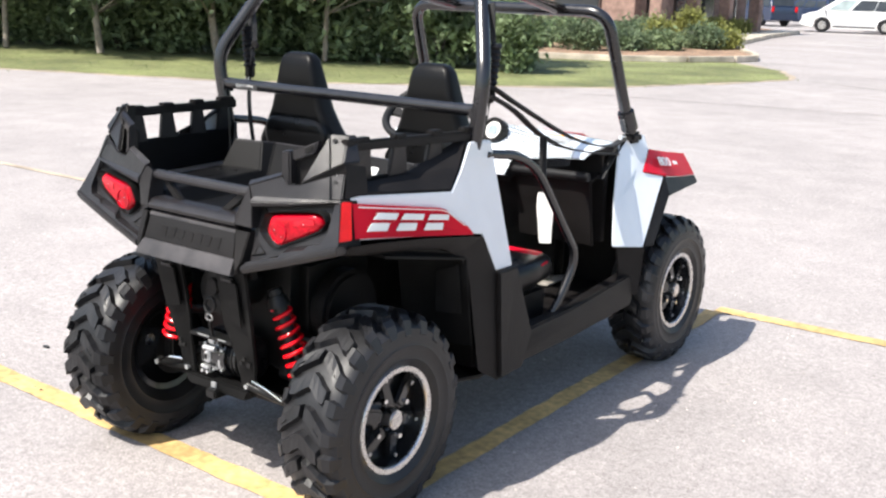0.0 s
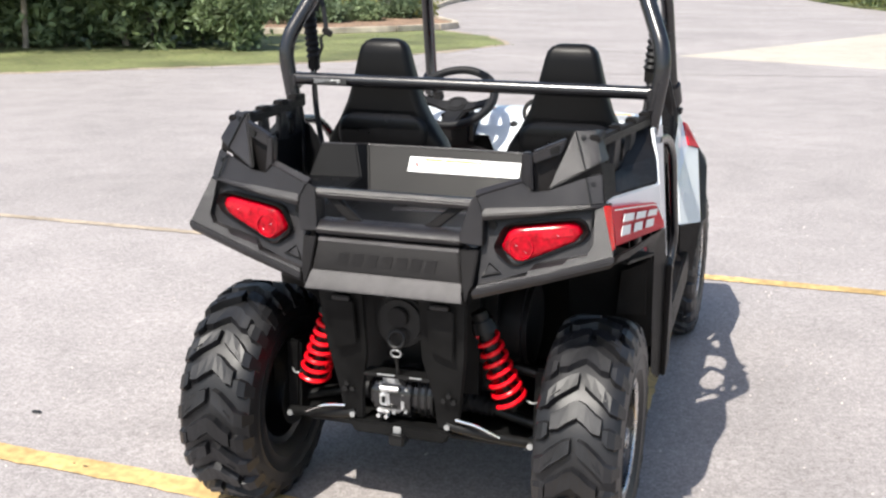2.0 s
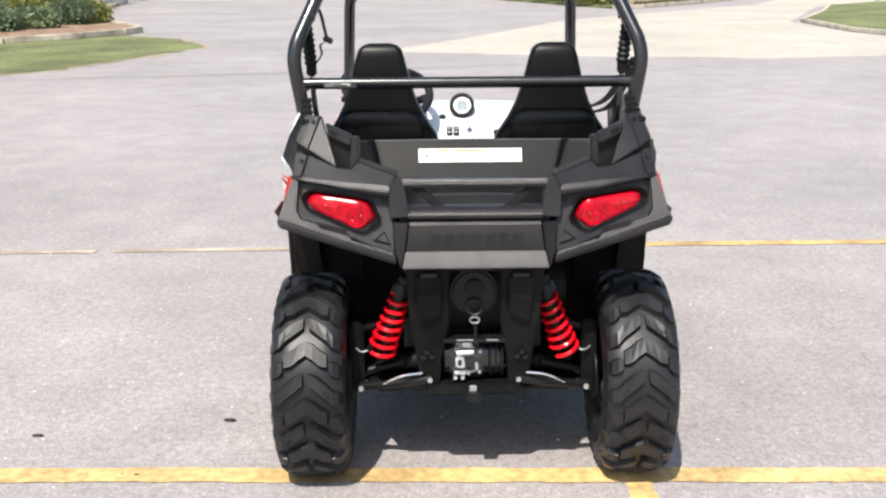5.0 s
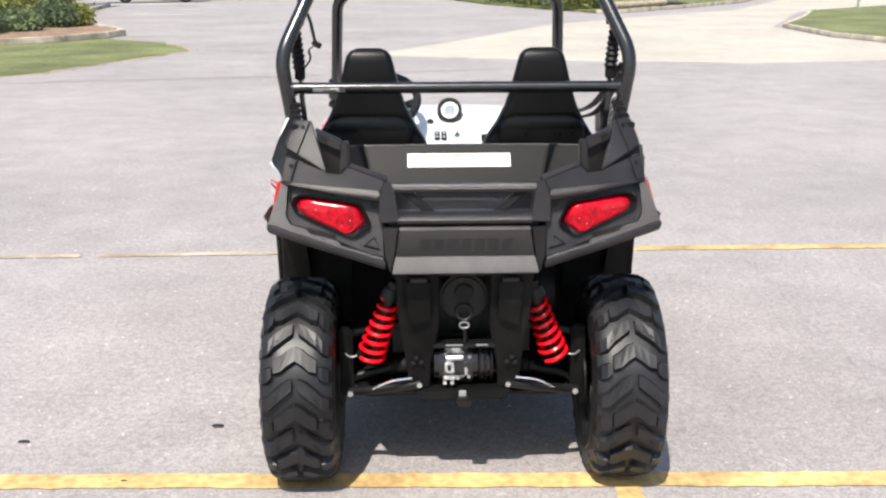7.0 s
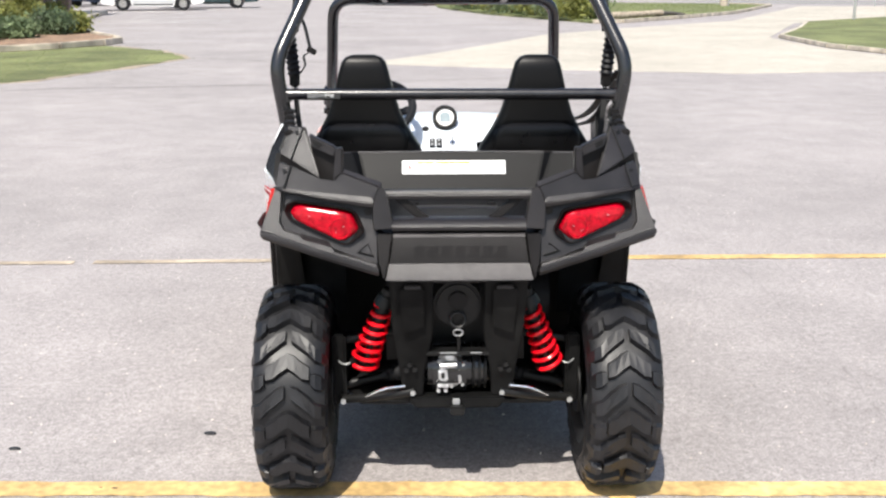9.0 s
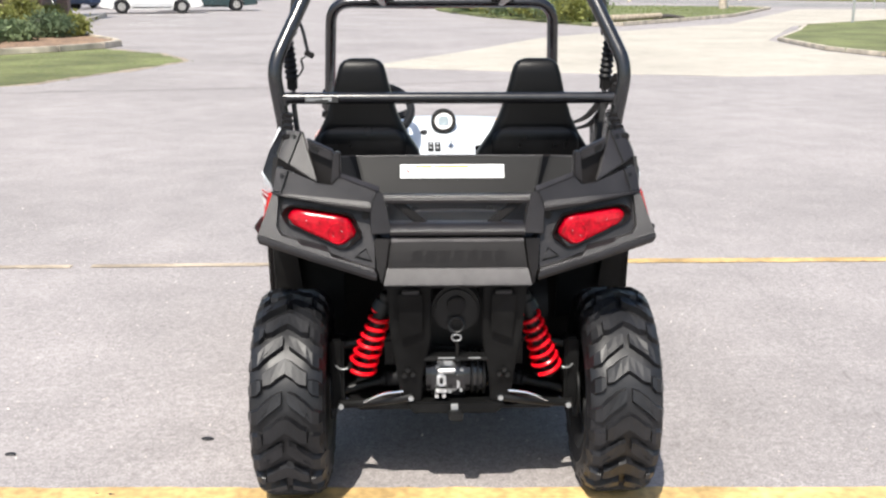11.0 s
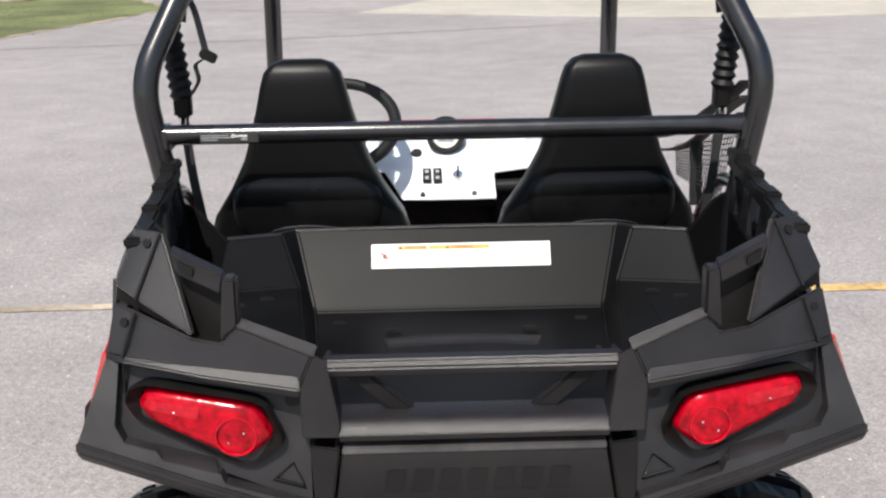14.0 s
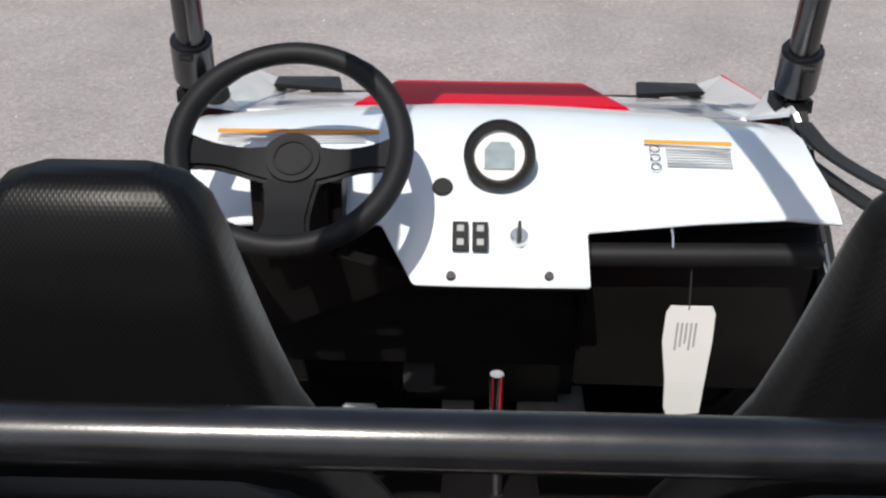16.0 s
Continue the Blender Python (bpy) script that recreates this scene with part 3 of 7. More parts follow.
grass_f = [(1.2, 57), (3.0, 46.5), (6.3, 36.2), (7.3, 36.6), (10.0, 40.2), (14.5, 47), (20.5, 60.5), (20, 64), (12, 67), (3, 74), (1.2, 66)]
slab("lawn_3", grass_f, 0.08, 0.09, M_GRASS, "far verge of green grass beside the street", "lawn")
blades("grass", grass_f, 9000, 0.09, 6, "short green grass of the far verge")
kerb([(6.3, 36.1), (7.4, 36.5), (10.1, 40.2), (14.6, 47), (20.6, 60.5), (19, 64)], 0.16, 0.14, "pale concrete kerb of the far verge")
slab("lawn_4", [(-60, 150), (0, 128), (16, 110), (40, 79), (64, 73.5), (160, 70), (160, 84), (70, 88), (46, 94), (20, 130), (-60, 168)], 0.08, 0.09, M_GRASS, "green verge across the street", "lawn")
slab("lawn_5", [(-30, 104), (-14, 98), (-6, 101), (-8, 106), (-30, 110)], 0.1, 0.11, M_GRASS, "small green traffic island", "lawn")


# ---- plants ----
def leaf_cloud(rnd, centre, radii, clumps, per, leaf, V, F, low=0.05):
    """Leaves in loose clumps within an uneven ellipsoid."""
    cx, cy, cz = centre
    for _ in range(clumps):
        while True:
            p = Vector((rnd.uniform(-1, 1), rnd.uniform(-1, 1), rnd.uniform(-1, 1)))
            if 0.35 < p.length < 1:
                break
        k = 0.82 + 0.35 * noise.noise(p * 2.1 + Vector(centre))
        c = Vector((cx + p.x * radii[0] * k, cy + p.y * radii[1] * k, max(low, cz + p.z * radii[2] * k)))
        cr = rnd.uniform(0.5, 1.3) * leaf * 3.2
        for _ in range(per):
            q = c + Vector((rnd.gauss(0, 1), rnd.gauss(0, 1), rnd.gauss(0, 0.8))) * cr * 0.55
            if q.z < low:
                q.z = low + rnd.random() * 0.1
            n = Vector((rnd.gauss(0, 1), rnd.gauss(0, 1), rnd.gauss(0.5, 1))).normalized()
            u = n.orthogonal().normalized()
            u = Matrix.Rotation(rnd.uniform(0, 6.28), 3, n) @ u
            v = n.cross(u)
            s = leaf * rnd.uniform(0.6, 1.35)
            o = len(V)
            V += [tuple(q - u * s), tuple(q + v * s * 0.42), tuple(q + u * s - n * s * 0.3), tuple(q - v * s * 0.42)]
            F.append((o, o + 1, o + 2, o + 3))


def tree(x, y, h, spread, seed, leaf=0.1, clumps=330, low=0.25, material=None, label="", trunk_r=0.14):
    rnd = random.Random(seed)
    t = empty("tree", label, "tree", "trees along the verge", Matrix.Translation((x, y, 0.04)))
    bm = bmesh.new()
    lean = Vector((rnd.uniform(-0.12, 0.12), rnd.uniform(-0.12, 0.12), 1))
    path = [lean * (h * 0.8 * k / 6) + Vector((rnd.uniform(-0.06, 0.06), rnd.uniform(-0.06, 0.06), 0)) * (k > 0) for k in range(7)]
    add_tube(bm, path, [trunk_r * (1.25 - k / 6.2) for k in range(7)], 9)
    for k in range(8):
        b = path[1 + k % 5].copy()
        a = rnd.uniform(0, 6.28)
        ln = spread * rnd.uniform(0.5, 0.85)
        e = b + Vector((math.cos(a) * ln, math.sin(a) * ln, ln * rnd.uniform(0.15, 0.7)))
        mid = b.lerp(e, 0.5) + Vector((0, 0, 0.12 * ln))
        add_tube(bm, [b, mid, e], [trunk_r * 0.4, trunk_r * 0.25, trunk_r * 0.08], 6)
    bmesh.ops.recalc_face_normals(bm, faces=bm.faces[:])
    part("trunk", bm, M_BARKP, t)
    V, F = [], []
    leaf_cloud(rnd, (0, 0, h * 0.56), (spread, spread, h * 0.46), clumps, 24, leaf, V, F, low)
    raw("crown", V, F, material or M_LEAF, t)
    return t


def bush(x, y, w, h, seed, leaf=0.06, clumps=90, material=None, label="", z=0.1, per=20):
    rnd = random.Random(seed)
    t = empty("bush", label, "bush", "bushes", Matrix.Translation((x, y, z)))
    bm = bmesh.new()
    for k in range(6):
        a = rnd.uniform(0, 6.28)
        add_tube(bm, [(0, 0, 0), (math.cos(a) * w * 0.15, math.sin(a) * w * 0.15, h * 0.4), (math.cos(a) * w * 0.32, math.sin(a) * w * 0.32, h * 0.75)], [0.02, 0.014, 0.006], 5)
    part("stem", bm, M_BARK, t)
    V, F = [], []
    leaf_cloud(rnd, (0, 0, h * 0.48), (w * 0.5, w * 0.5, h * 0.5), clumps, per, leaf, V, F, 0.02)
    raw("crown", V, F, material or M_LEAFD, t)
    return t


tr = random.Random(11)
TREES = [(-27, 7.4), (-23.5, 8.6), (-20.6, 8.9), (-18.2, 10.2), (-16.0, 10.9), (-14.1, 12.3), (-12.2, 13.4), (-10.9, 14.6), (-20, 13), (-16.5, 14.5), (-14.2, 16.5), (-24, 12)]
for i, (x, y) in enumerate(TREES):
    tree(x - 0.15, y + 0.45, tr.uniform(5.5, 7.5), (tr.uniform(1.9, 2.5) if x < -11 else 1.5), 40 + i, 0.12, 330, 0.12, M_LEAFD if i % 3 else M_LEAF, "leafy broadleaf tree with a slim trunk in the verge", tr.uniform(0.04, 0.07))
for i in range(34):
    k = i / 33
    x, y = -28 + 17.6 * k + tr.uniform(-0.5, 0.4), 8.6 + 6.6 * k ** 1.25 + tr.uniform(0.2, 1.4)
    bush(x, y, tr.uniform(1.6, 2.4), tr.uniform(0.9, 2.4), 90 + i, 0.10, 90, (M_LEAFD, M_LEAF, M_LEAF)[i % 3], "dense dark green shrub under the verge trees", 0.04, 22)
bush(-8.9, 15.3, 1.55, 1.55, 190, 0.075, 150, M_LEAF, "loose leafy green shrub at the end of the verge", 0.03, 24)
bush(-10.1, 16.2, 1.7, 1.9, 191, 0.09, 120, M_LEAFD, "dense dark green shrub under the verge trees", 0.03, 22)
for i, (x, y, w, h, mt) in enumerate([(-11.3, 22.5, 1.5, 0.78, M_LEAFD), (-12.8, 22.7, 1.6, 0.8, M_LEAF), (-10.7, 23.7, 1.2, 0.48, M_LEAFD), (-10.2, 24.8, 1.2, 0.5, M_LEAF), (-10.9, 26.0, 0.75, 0.85, M_LEAFY), (-9.9, 26.7, 1.3, 0.62, M_LEAFD), (-9.5, 27.4, 0.9, 0.58, M_LEAFY), (-11.8, 30.0, 0.95, 1.12, M_LEAFY), (-12.9, 33.4, 0.9, 0.72, M_LEAF), (-13.9, 37.0, 0.9, 0.68, M_LEAFY), (-14.3, 39.6, 0.8, 0.58, M_LEAFY), (-14.6, 41.6, 0.8, 0.5, M_LEAFY), (-12.1, 25.0, 1.6, 0.7, M_LEAFD), (-13.6, 25.6, 1.8, 0.8, M_LEAF), (-12.8, 28.0, 1.6, 0.7, M_LEAFD), (-13.6, 31.0, 1.4, 0.8, M_LEAF), (-15, 24, 2.0, 0.9, M_LEAFD), (-17, 25, 2.2, 1.0, M_LEAFD)]):
    bush(x, y, w, h, 200 + i, 0.065, 110, mt, {M_LEAFY: "yellow-green rounded shrub in the mulch bed", M_LEAF: "leafy green shrub in the mulch bed", M_LEAFD: "dark green shrub in the mulch bed"}[mt])
for i, (x, y, w, h) in enumerate([(3.6, 47.5, 2.2, 1.0), (4.2, 45, 2.3, 1.1), (4.9, 42.6, 2.2, 1.15), (5.4, 40.2, 2.0, 1.15), (5.9, 38.3, 1.8, 1.15), (6.6, 38.6, 1.7, 1.5), (6.0, 43.5, 2.0, 1.2), (2.6, 52, 2.4, 1.2), (3.4, 55, 2.5, 1.6)]):
    bush(x, y, w, h, 300 + i, 0.09, 80, M_LEAF if i % 2 else M_LEAFY, "spreading green shrub on the far verge", 0.08, 16)
# the distant ones take the green that has haze mixed into it
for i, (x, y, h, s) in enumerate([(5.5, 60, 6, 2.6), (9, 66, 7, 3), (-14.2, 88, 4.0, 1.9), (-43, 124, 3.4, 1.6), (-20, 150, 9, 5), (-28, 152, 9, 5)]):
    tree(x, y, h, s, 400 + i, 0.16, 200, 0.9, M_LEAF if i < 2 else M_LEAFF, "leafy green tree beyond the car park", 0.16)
# the far belt of woods closes the view
wr = random.Random(77)
V, F = [], []
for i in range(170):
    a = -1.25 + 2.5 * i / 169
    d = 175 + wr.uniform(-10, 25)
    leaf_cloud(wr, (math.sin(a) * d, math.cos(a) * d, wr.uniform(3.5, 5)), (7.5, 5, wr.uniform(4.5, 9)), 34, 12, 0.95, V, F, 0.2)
tagged(raw("woods", V, F, M_LEAFF), "far belt of green woods, coloured paler for haze, behind the street", "woods", kind="stuff")


# ---- buildings ----
def building(name, x0, y0, x1, y1, h, wall, label, wins, posts=()):
    b = empty(name, label, "building")
    part("wall", box(((x0 + x1) / 2, (y0 + y1) / 2, h / 2), (abs(x1 - x0), abs(y1 - y0), h), None, 0.02), wall, b, smooth=False)
    part("roof", box(((x0 + x1) / 2, (y0 + y1) / 2, h + 0.2), (abs(x1 - x0) + 1.6, abs(y1 - y0) + 1.6, 0.4), None, 0.04), M_TRIM, b, smooth=False)
    for face, pos, z, w, hh in wins:
        n = (1 if x1 > x0 else -1)
        if face == "x":
            c, s1, s2 = (x1 + 0.03, pos, z), (0.1, w + 0.16, hh + 0.16), (0.14, w, hh)
        else:
            c, s1, s2 = (pos, y0 - 0.03, z), (w + 0.16, 0.1, hh + 0.16), (w, 0.14, hh)
        win = part("window", box(c, s1, None, 0.01), M_TRIM, b, smooth=False)
        part("pane", box(c, s2, None, 0.004), M_GLASS, win, smooth=False)
    for x, y in posts:
        part("column", box((x, y, h / 2), (0.45, 0.45, h), None, 0.03), wall, b, smooth=False)
    return b


building("house", -34, 33.0, -15.2, 43.5, 4.2, M_BRICK, "brown brick restaurant with dark windows and columns", [("x", 34.6, 1.6, 1.2, 1.9), ("x", 36.9, 1.6, 1.2, 1.9), ("x", 39.2, 1.6, 1.2, 1.9), ("x", 41.6, 1.6, 1.2, 1.9), ("y", -17.5, 1.6, 1.8, 1.8), ("y", -20.5, 1.6, 1.8, 1.8), ("y", -23.5, 1.6, 1.8, 1.8)], [(-14.5, 33.4), (-14.5, 36.4), (-14.5, 39.6), (-14.5, 42.8)])
shop = building("shop", -50, 132, -36.5, 148, 4.2, M_PINK, "red brick shop with a pale canopy", [("y", -47.5, 1.7, 2.0, 1.8), ("y", -44, 1.7, 2.0, 1.8), ("y", -40.5, 1.7, 2.0, 1.8)], [(-49, 129.5), (-43, 129.5), (-37, 129.5)])
part("canopy_band", box((-41, 128.6, 4.4), (22, 1.2, 1.0), None, 0.05), M_CANOPY, shop, "white canopy band")
part("wall_panel", box((-38.6, 131.9, 3.0), (1.6, 0.1, 1.0), None, 0.02), M_SIGNRED, shop, "small red panel")


def fuel_pump(m):
    p = empty("fuel_pump", "dark fuel pump with a red header on a white base", "fuel pump", "forecourt pumps", m)
    part("base", box((0, 0, 0.1), (1.7, 0.9, 0.35), None, 0.03), M_CANOPY, p)
    part("cabinet", box((0, 0, 0.9), (0.75, 0.5, 1.4), None, 0.04), M_TEAL, p)
    part("screen", box((0, -0.26, 1.2), (0.45, 0.04, 0.4), None, 0.01), M_GLASS, p)
    part("header", box((0, 0, 1.75), (1.1, 0.55, 0.26), None, 0.04), M_SIGNRED, p)
    return p


st = empty("fuel_station", "white fuel station canopy on slim posts", "canopy")
part("canopy_roof", box((70, 148, 5.2), (80, 14, 0.9), None, 0.05), M_CANOPY, st)
for i in range(13):
    part("post", cyl((33.5 + 4.6 * i, 142 + (i % 2) * 4, 0), (33.5 + 4.6 * i, 142 + (i % 2) * 4, 4.8), 0.2), M_CANOPY, st)
pump = fuel_pump(Matrix.Translation((31, 140, 0)))
for i in range(1, 12):
    copy_thing(pump, Matrix.Translation((31 + 4.4 * i, 140 + (i % 3) * 2, 0)))
for i in range(2):
    copy_thing(pump, Matrix.Translation((-19 + 7.4 * i, 133, 0)))
part("canopy_roof", box((-15.2, 134, 5.4), (12.4, 9, 0.9), None, 0.05), M_CANOPY, empty("fuel_station", "white fuel canopy far across the street", "canopy"))


# ---- parked vehicles ----
def car(name, paint, m, L, W, Hh, shape, label, bed=False):
    """A parked vehicle: body with wheel arches, glasshouse, lamps, wheels. x is forward."""
    c = empty(name, label, "car", "parked cars", m)
    wb, wr_ = L * 0.6, 0.34
    # side outlines in (x, z)
    low = [(-L / 2, 0.35), (-L / 2, shape["tail"]), (-L / 2 + 0.08, shape["belt"]), (shape["hood_x"], shape["belt"]), (L / 2 - 0.25, shape["nose"]), (L / 2, shape["nose"] - 0.22), (L / 2, 0.32)]

    def arch(cx):
        return [(cx + 0.42 * math.cos(a), 0.3 + 0.42 * math.sin(a)) for a in [i * math.pi / 8 for i in range(9)]]

    outline = low + [(wb / 2 + 0.44, 0.25)] + arch(wb / 2) + [(wb / 2 - 0.44, 0.22), (-wb / 2 + 0.44, 0.22)] + arch(-wb / 2) + [(-wb / 2 - 0.44, 0.3)]
    bm = bmesh.new()
    f = bm.faces.new([bm.verts.new((x, -W / 2, z)) for x, z in outline])
    r = bmesh.ops.extrude_face_region(bm, geom=[f])
    bmesh.ops.translate(bm, verts=[v for v in r["geom"] if isinstance(v, bmesh.types.BMVert)], vec=(0, W, 0))
    bmesh.ops.recalc_face_normals(bm, faces=bm.faces[:])
    es = [e for e in bm.edges if all(v.co.z > 0.5 for v in e.verts)]
    bmesh.ops.bevel(bm, geom=es, offset=0.06, segments=3, affect="EDGES", clamp_overlap=True)
    body = part("body", bm, paint, c)
    g0, g1, r0, r1 = shape["glass"]
    t, b = W / 2 - 0.2, W / 2 - 0.06
    cab = loft([[(g0, -b, shape["belt"] - 0.03), (g1, -b, shape["belt"] - 0.03), (g1, b, shape["belt"] - 0.03), (g0, b, shape["belt"] - 0.03)],
                [(r0, -t, Hh), (r1, -t, Hh), (r1, t, Hh), (r0, t, Hh)]])
    bevel(cab, 0.05, 3)
    part("cabin", cab, paint, c)
    bl, hh = shape["belt"], Hh - shape["belt"]

    def at(k, z, s):
        u = (z - bl) / hh
        x = (g0 + (r0 - g0) * u) * (1 - k) + (g1 + (r1 - g1) * u) * k
        return (x, s * (b + (t - b) * u + 0.006), z)

    for s in (-1, 1):
        for k0, k1 in shape["panes"]:
            z0, z1 = bl + 0.06, Hh - 0.12
            part("side_window", prism([at(k0, z0, s), at(k1, z0, s), at(k1, z1, s), at(k0, z1, s)], (0, s * 0.012, 0), 0), M_PALEGL if (k1 > 0.8 and shape is VAN) else M_GLASS, c, smooth=False)
        if shape is VAN:
            part("roof_rail", tube([(r0 + 0.25, s * (t - 0.06), Hh + 0.01), (r0 + 0.35, s * (t - 0.06), Hh + 0.06), (r1 - 0.35, s * (t - 0.06), Hh + 0.06), (r1 - 0.2, s * (t - 0.06), Hh + 0.01)], 0.02, 8), M_PLAB, c)
            part("lower_cladding", box((0, s * (W / 2 + 0.004), 0.42), (wb - 0.9, 0.03, 0.2), None, 0.012), M_SILV, c, "silver lower cladding")
        part("headlight", box((L / 2 - 0.14, s * (W / 2 - 0.28), shape["nose"] - 0.16), (0.26, 0.4, 0.16), None, 0.03), M_LAMP, c)
        part("tail_light", box((-L / 2 + 0.03, s * (W / 2 - 0.13), shape["belt"] - 0.12), (0.08, 0.16, 0.3), None, 0.03), M_REFL, c)
        part("mirror", box((g1 - 0.35, s * (W / 2 + 0.1), bl + 0.1), (0.12, 0.2, 0.14), None, 0.03), paint, c)
        part("sill", box((0, s * (W / 2 - 0.02), 0.3), (wb - 0.95, 0.06, 0.1), None, 0.02), M_PLAB, c)
        for wx in (wb / 2, -wb / 2):
            w = part("wheel", cyl((wx, s * (W / 2 - 0.24), wr_), (wx, s * (W / 2 - 0.02), wr_), wr_, None, 28, 0.03), M_RUB, c)
            part("hubcap", cyl((wx, s * (W / 2 - 0.05), wr_), (wx, s * (W / 2 + 0.0), wr_), 0.22, 0.18, 20, 0.01), M_ALU, w)
    for sx, k in ((g1, 1), (g0, -1)):
        zz = [bl + 0.08, Hh - 0.1]
        pts = []
        for z in zz:
            u = (z - bl) / hh
            x = (g1 + (r1 - g1) * u) if k > 0 else (g0 + (r0 - g0) * u)
            yy = (b + (t - b) * u) - 0.12
            pts.append((x, yy, z))
        q = [pts[0], pts[1], (pts[1][0], -pts[1][1], pts[1][2]), (pts[0][0], -pts[0][1], pts[0][2])]
        part("windscreen" if k > 0 else "rear_window", prism(q, (0.012 * k, 0, 0.004), 0), M_GLASS, c, smooth=False)
    part("bumper", box((L / 2 - 0.02, 0, 0.45), (0.2, W - 0.1, 0.22), None, 0.05), M_PLAB if bed else paint, c)
    part("rear_bumper", box((-L / 2 + 0.02, 0, 0.45), (0.2, W - 0.1, 0.22), None, 0.05), M_PLAB if bed else paint, c)
    return c


VAN = dict(belt=1.02, tail=0.6, hood_x=1.55, nose=0.90, glass=(-2.32, 1.72, -2.08, 0.68), panes=((0.08, 0.365), (0.375, 0.635), (0.665, 0.90)))
SUV = dict(belt=1.05, tail=0.6, hood_x=0.95, nose=0.98, glass=(-2.25, 1.0, -2.0, 0.4), panes=((0.05, 0.3), (0.34, 0.62), (0.66, 0.9)))
TRUCK = dict(belt=1.02, tail=0.6, hood_x=0.9, nose=0.98, glass=(-0.75, 1.0, -0.55, 0.4), panes=((0.08, 0.42), (0.47, 0.88)))


def park(x, y, a):
    return Matrix.Translation((x, y, 0)) @ Matrix.Rotation(radians(a), 4, "Z")


car("minivan", M_VAN, park(-13.2, 52.6, 195), 4.8, 1.9, 1.68, VAN, "white minivan with dark rear windows parked by the bed")
car("pickup_truck", M_TEAL, park(-11.3, 57.0, 194), 5.2, 1.9, 1.75, TRUCK, "dark green pickup truck parked beside the minivan", True)
car("estate_car", M_BLUE, park(-18.6, 62.8, 150), 4.7, 1.9, 1.6, SUV, "dark blue estate car parked near the restaurant")
car("estate_car", M_BLUE, park(-20.6, 59.3, 150), 4.7, 1.9, 1.65, SUV, "blue estate car parked beyond the restaurant")
car("pickup_truck", M_TEAL, park(-0.65, 62.9, -14), 4.9, 1.85, 1.7, TRUCK, "dark green pickup truck standing alone in the car park", True)
car("minivan", M_SILV, park(-15, 86, 175), 4.8, 1.9, 1.7, VAN, "silver minivan in the far bays")
car("estate_car", M_VAN, park(-21, 83, 170), 4.6, 1.9, 1.55, SUV, "white estate car in the far bays")
car("pickup_truck", M_SILV, park(41.5, 134, 5), 5.2, 1.9, 1.8, TRUCK, "silver pickup truck at the fuel pumps", True)
car("pickup_truck", M_SILV, park(62, 132, 5), 5.2, 1.9, 1.8, TRUCK, "silver pickup truck on the forecourt", True)
car("estate_car", M_TEAL, park(29, 136, 0), 4.6, 1.9, 1.5, SUV, "dark estate car on the forecourt")

# ---- signs, poles, log ----
sg = empty("entrance_sign", "red entrance sign on a weathered post in the grass island", "sign", "", Matrix.Translation((16.2, 37.3, 0.1)))
part("post", cyl((0, 0, 0), (0, 0, 1.78), 0.05, None, 14), M_GALV, sg)
bd = part("board", box((0, -0.08, 1.53), (1.02, 0.05, 0.36), None, 0.015), M_SIGNRED, sg)
words("ENTRANCE", 0.2, plane_m((0.06, -0.108, 1.53), (1, 0, 0), (0, 0, 1)), M_STICK, bd)
part("arrow", prism([(-0.47, -0.106, 1.53), (-0.42, -0.106, 1.59), (-0.42, -0.106, 1.47)], (0, -0.003, 0), 0), M_STICK, bd, smooth=False)
up = empty("utility_pole", "weathered utility pole standing in the far verge", "pole", "", Matrix.Translation((17.3, 58.6, 0.05)))
part("shaft", cyl((0, 0, 0), (0, 0, 9), 0.22, 0.16, 16), M_POLE, up)
part("conduit", cyl((0.26, 0, 0), (0.26, 0, 6), 0.05, None, 10), M_GALV, up)
for x, y, r, h in [(3.55, 51.0, 0.07, 4.5), (11, 78, 0.09, 6), (17, 84, 0.09, 6), (9.5, 92, 0.1, 7), (27, 88, 0.1, 7)]:
    lp = empty("lamp_post", "pale slender lamp post by the street", "lamp post", "lamp posts", Matrix.Translation((x, y, 0)))
    part("shaft", cyl((0, 0, 0), (0, 0, h), r, r * 0.7, 12), M_CANOPY, lp)
    part("base", cyl((0, 0, 0), (0, 0, 0.3), r * 1.8, None, 12, 0.02), M_KERB, lp)
for x, y, z0, z1, w, mt, lb in [(19.0, 80, 1.95, 3.0, 1.9, M_SIGNY, "yellow roadside board on two posts"), (26.9, 60, 1.85, 2.6, 0.9, M_SIGNRED, "orange-red roadside board on two posts"), (-3.6, 100, 2.6, 3.6, 2.5, M_CANOPY, "white roadside board on two posts"), (0.9, 100, 1.4, 4.5, 2.3, M_CANOPY, "tall white roadside board on two posts"), (-1.3, 101, 3.3, 6.2, 2.0, M_TRIM, "dark price board on two posts beside the street")]:
    rb = empty("road_sign", lb, "sign", "roadside boards", Matrix.Translation((x, y, 0)))
    for sx in (-1, 1):
        part("post", cyl((sx * w * 0.42, 0.06, 0), (sx * w * 0.42, 0.06, z1 - 0.05), 0.05, None, 10), M_GALV, rb)
    bd = part("board", box((0, 0, (z0 + z1) / 2), (w, 0.06, z1 - z0), None, 0.02), mt, rb)
    for k in range(3 if mt is M_TRIM else 0):
        part("print_bar", box((0, -0.035, z0 + 0.6 + 0.8 * k), (w * 0.7, 0.02, 0.34), None, 0.004), M_STICK, bd)
lg = bmesh.new()
add_tube(lg, smooth_path([(7.2, 37.6, 0.22), (8.4, 38.7, 0.24), (9.6, 39.9, 0.28)]), [0.15 - 0.004 * k for k in range(13)], 10)
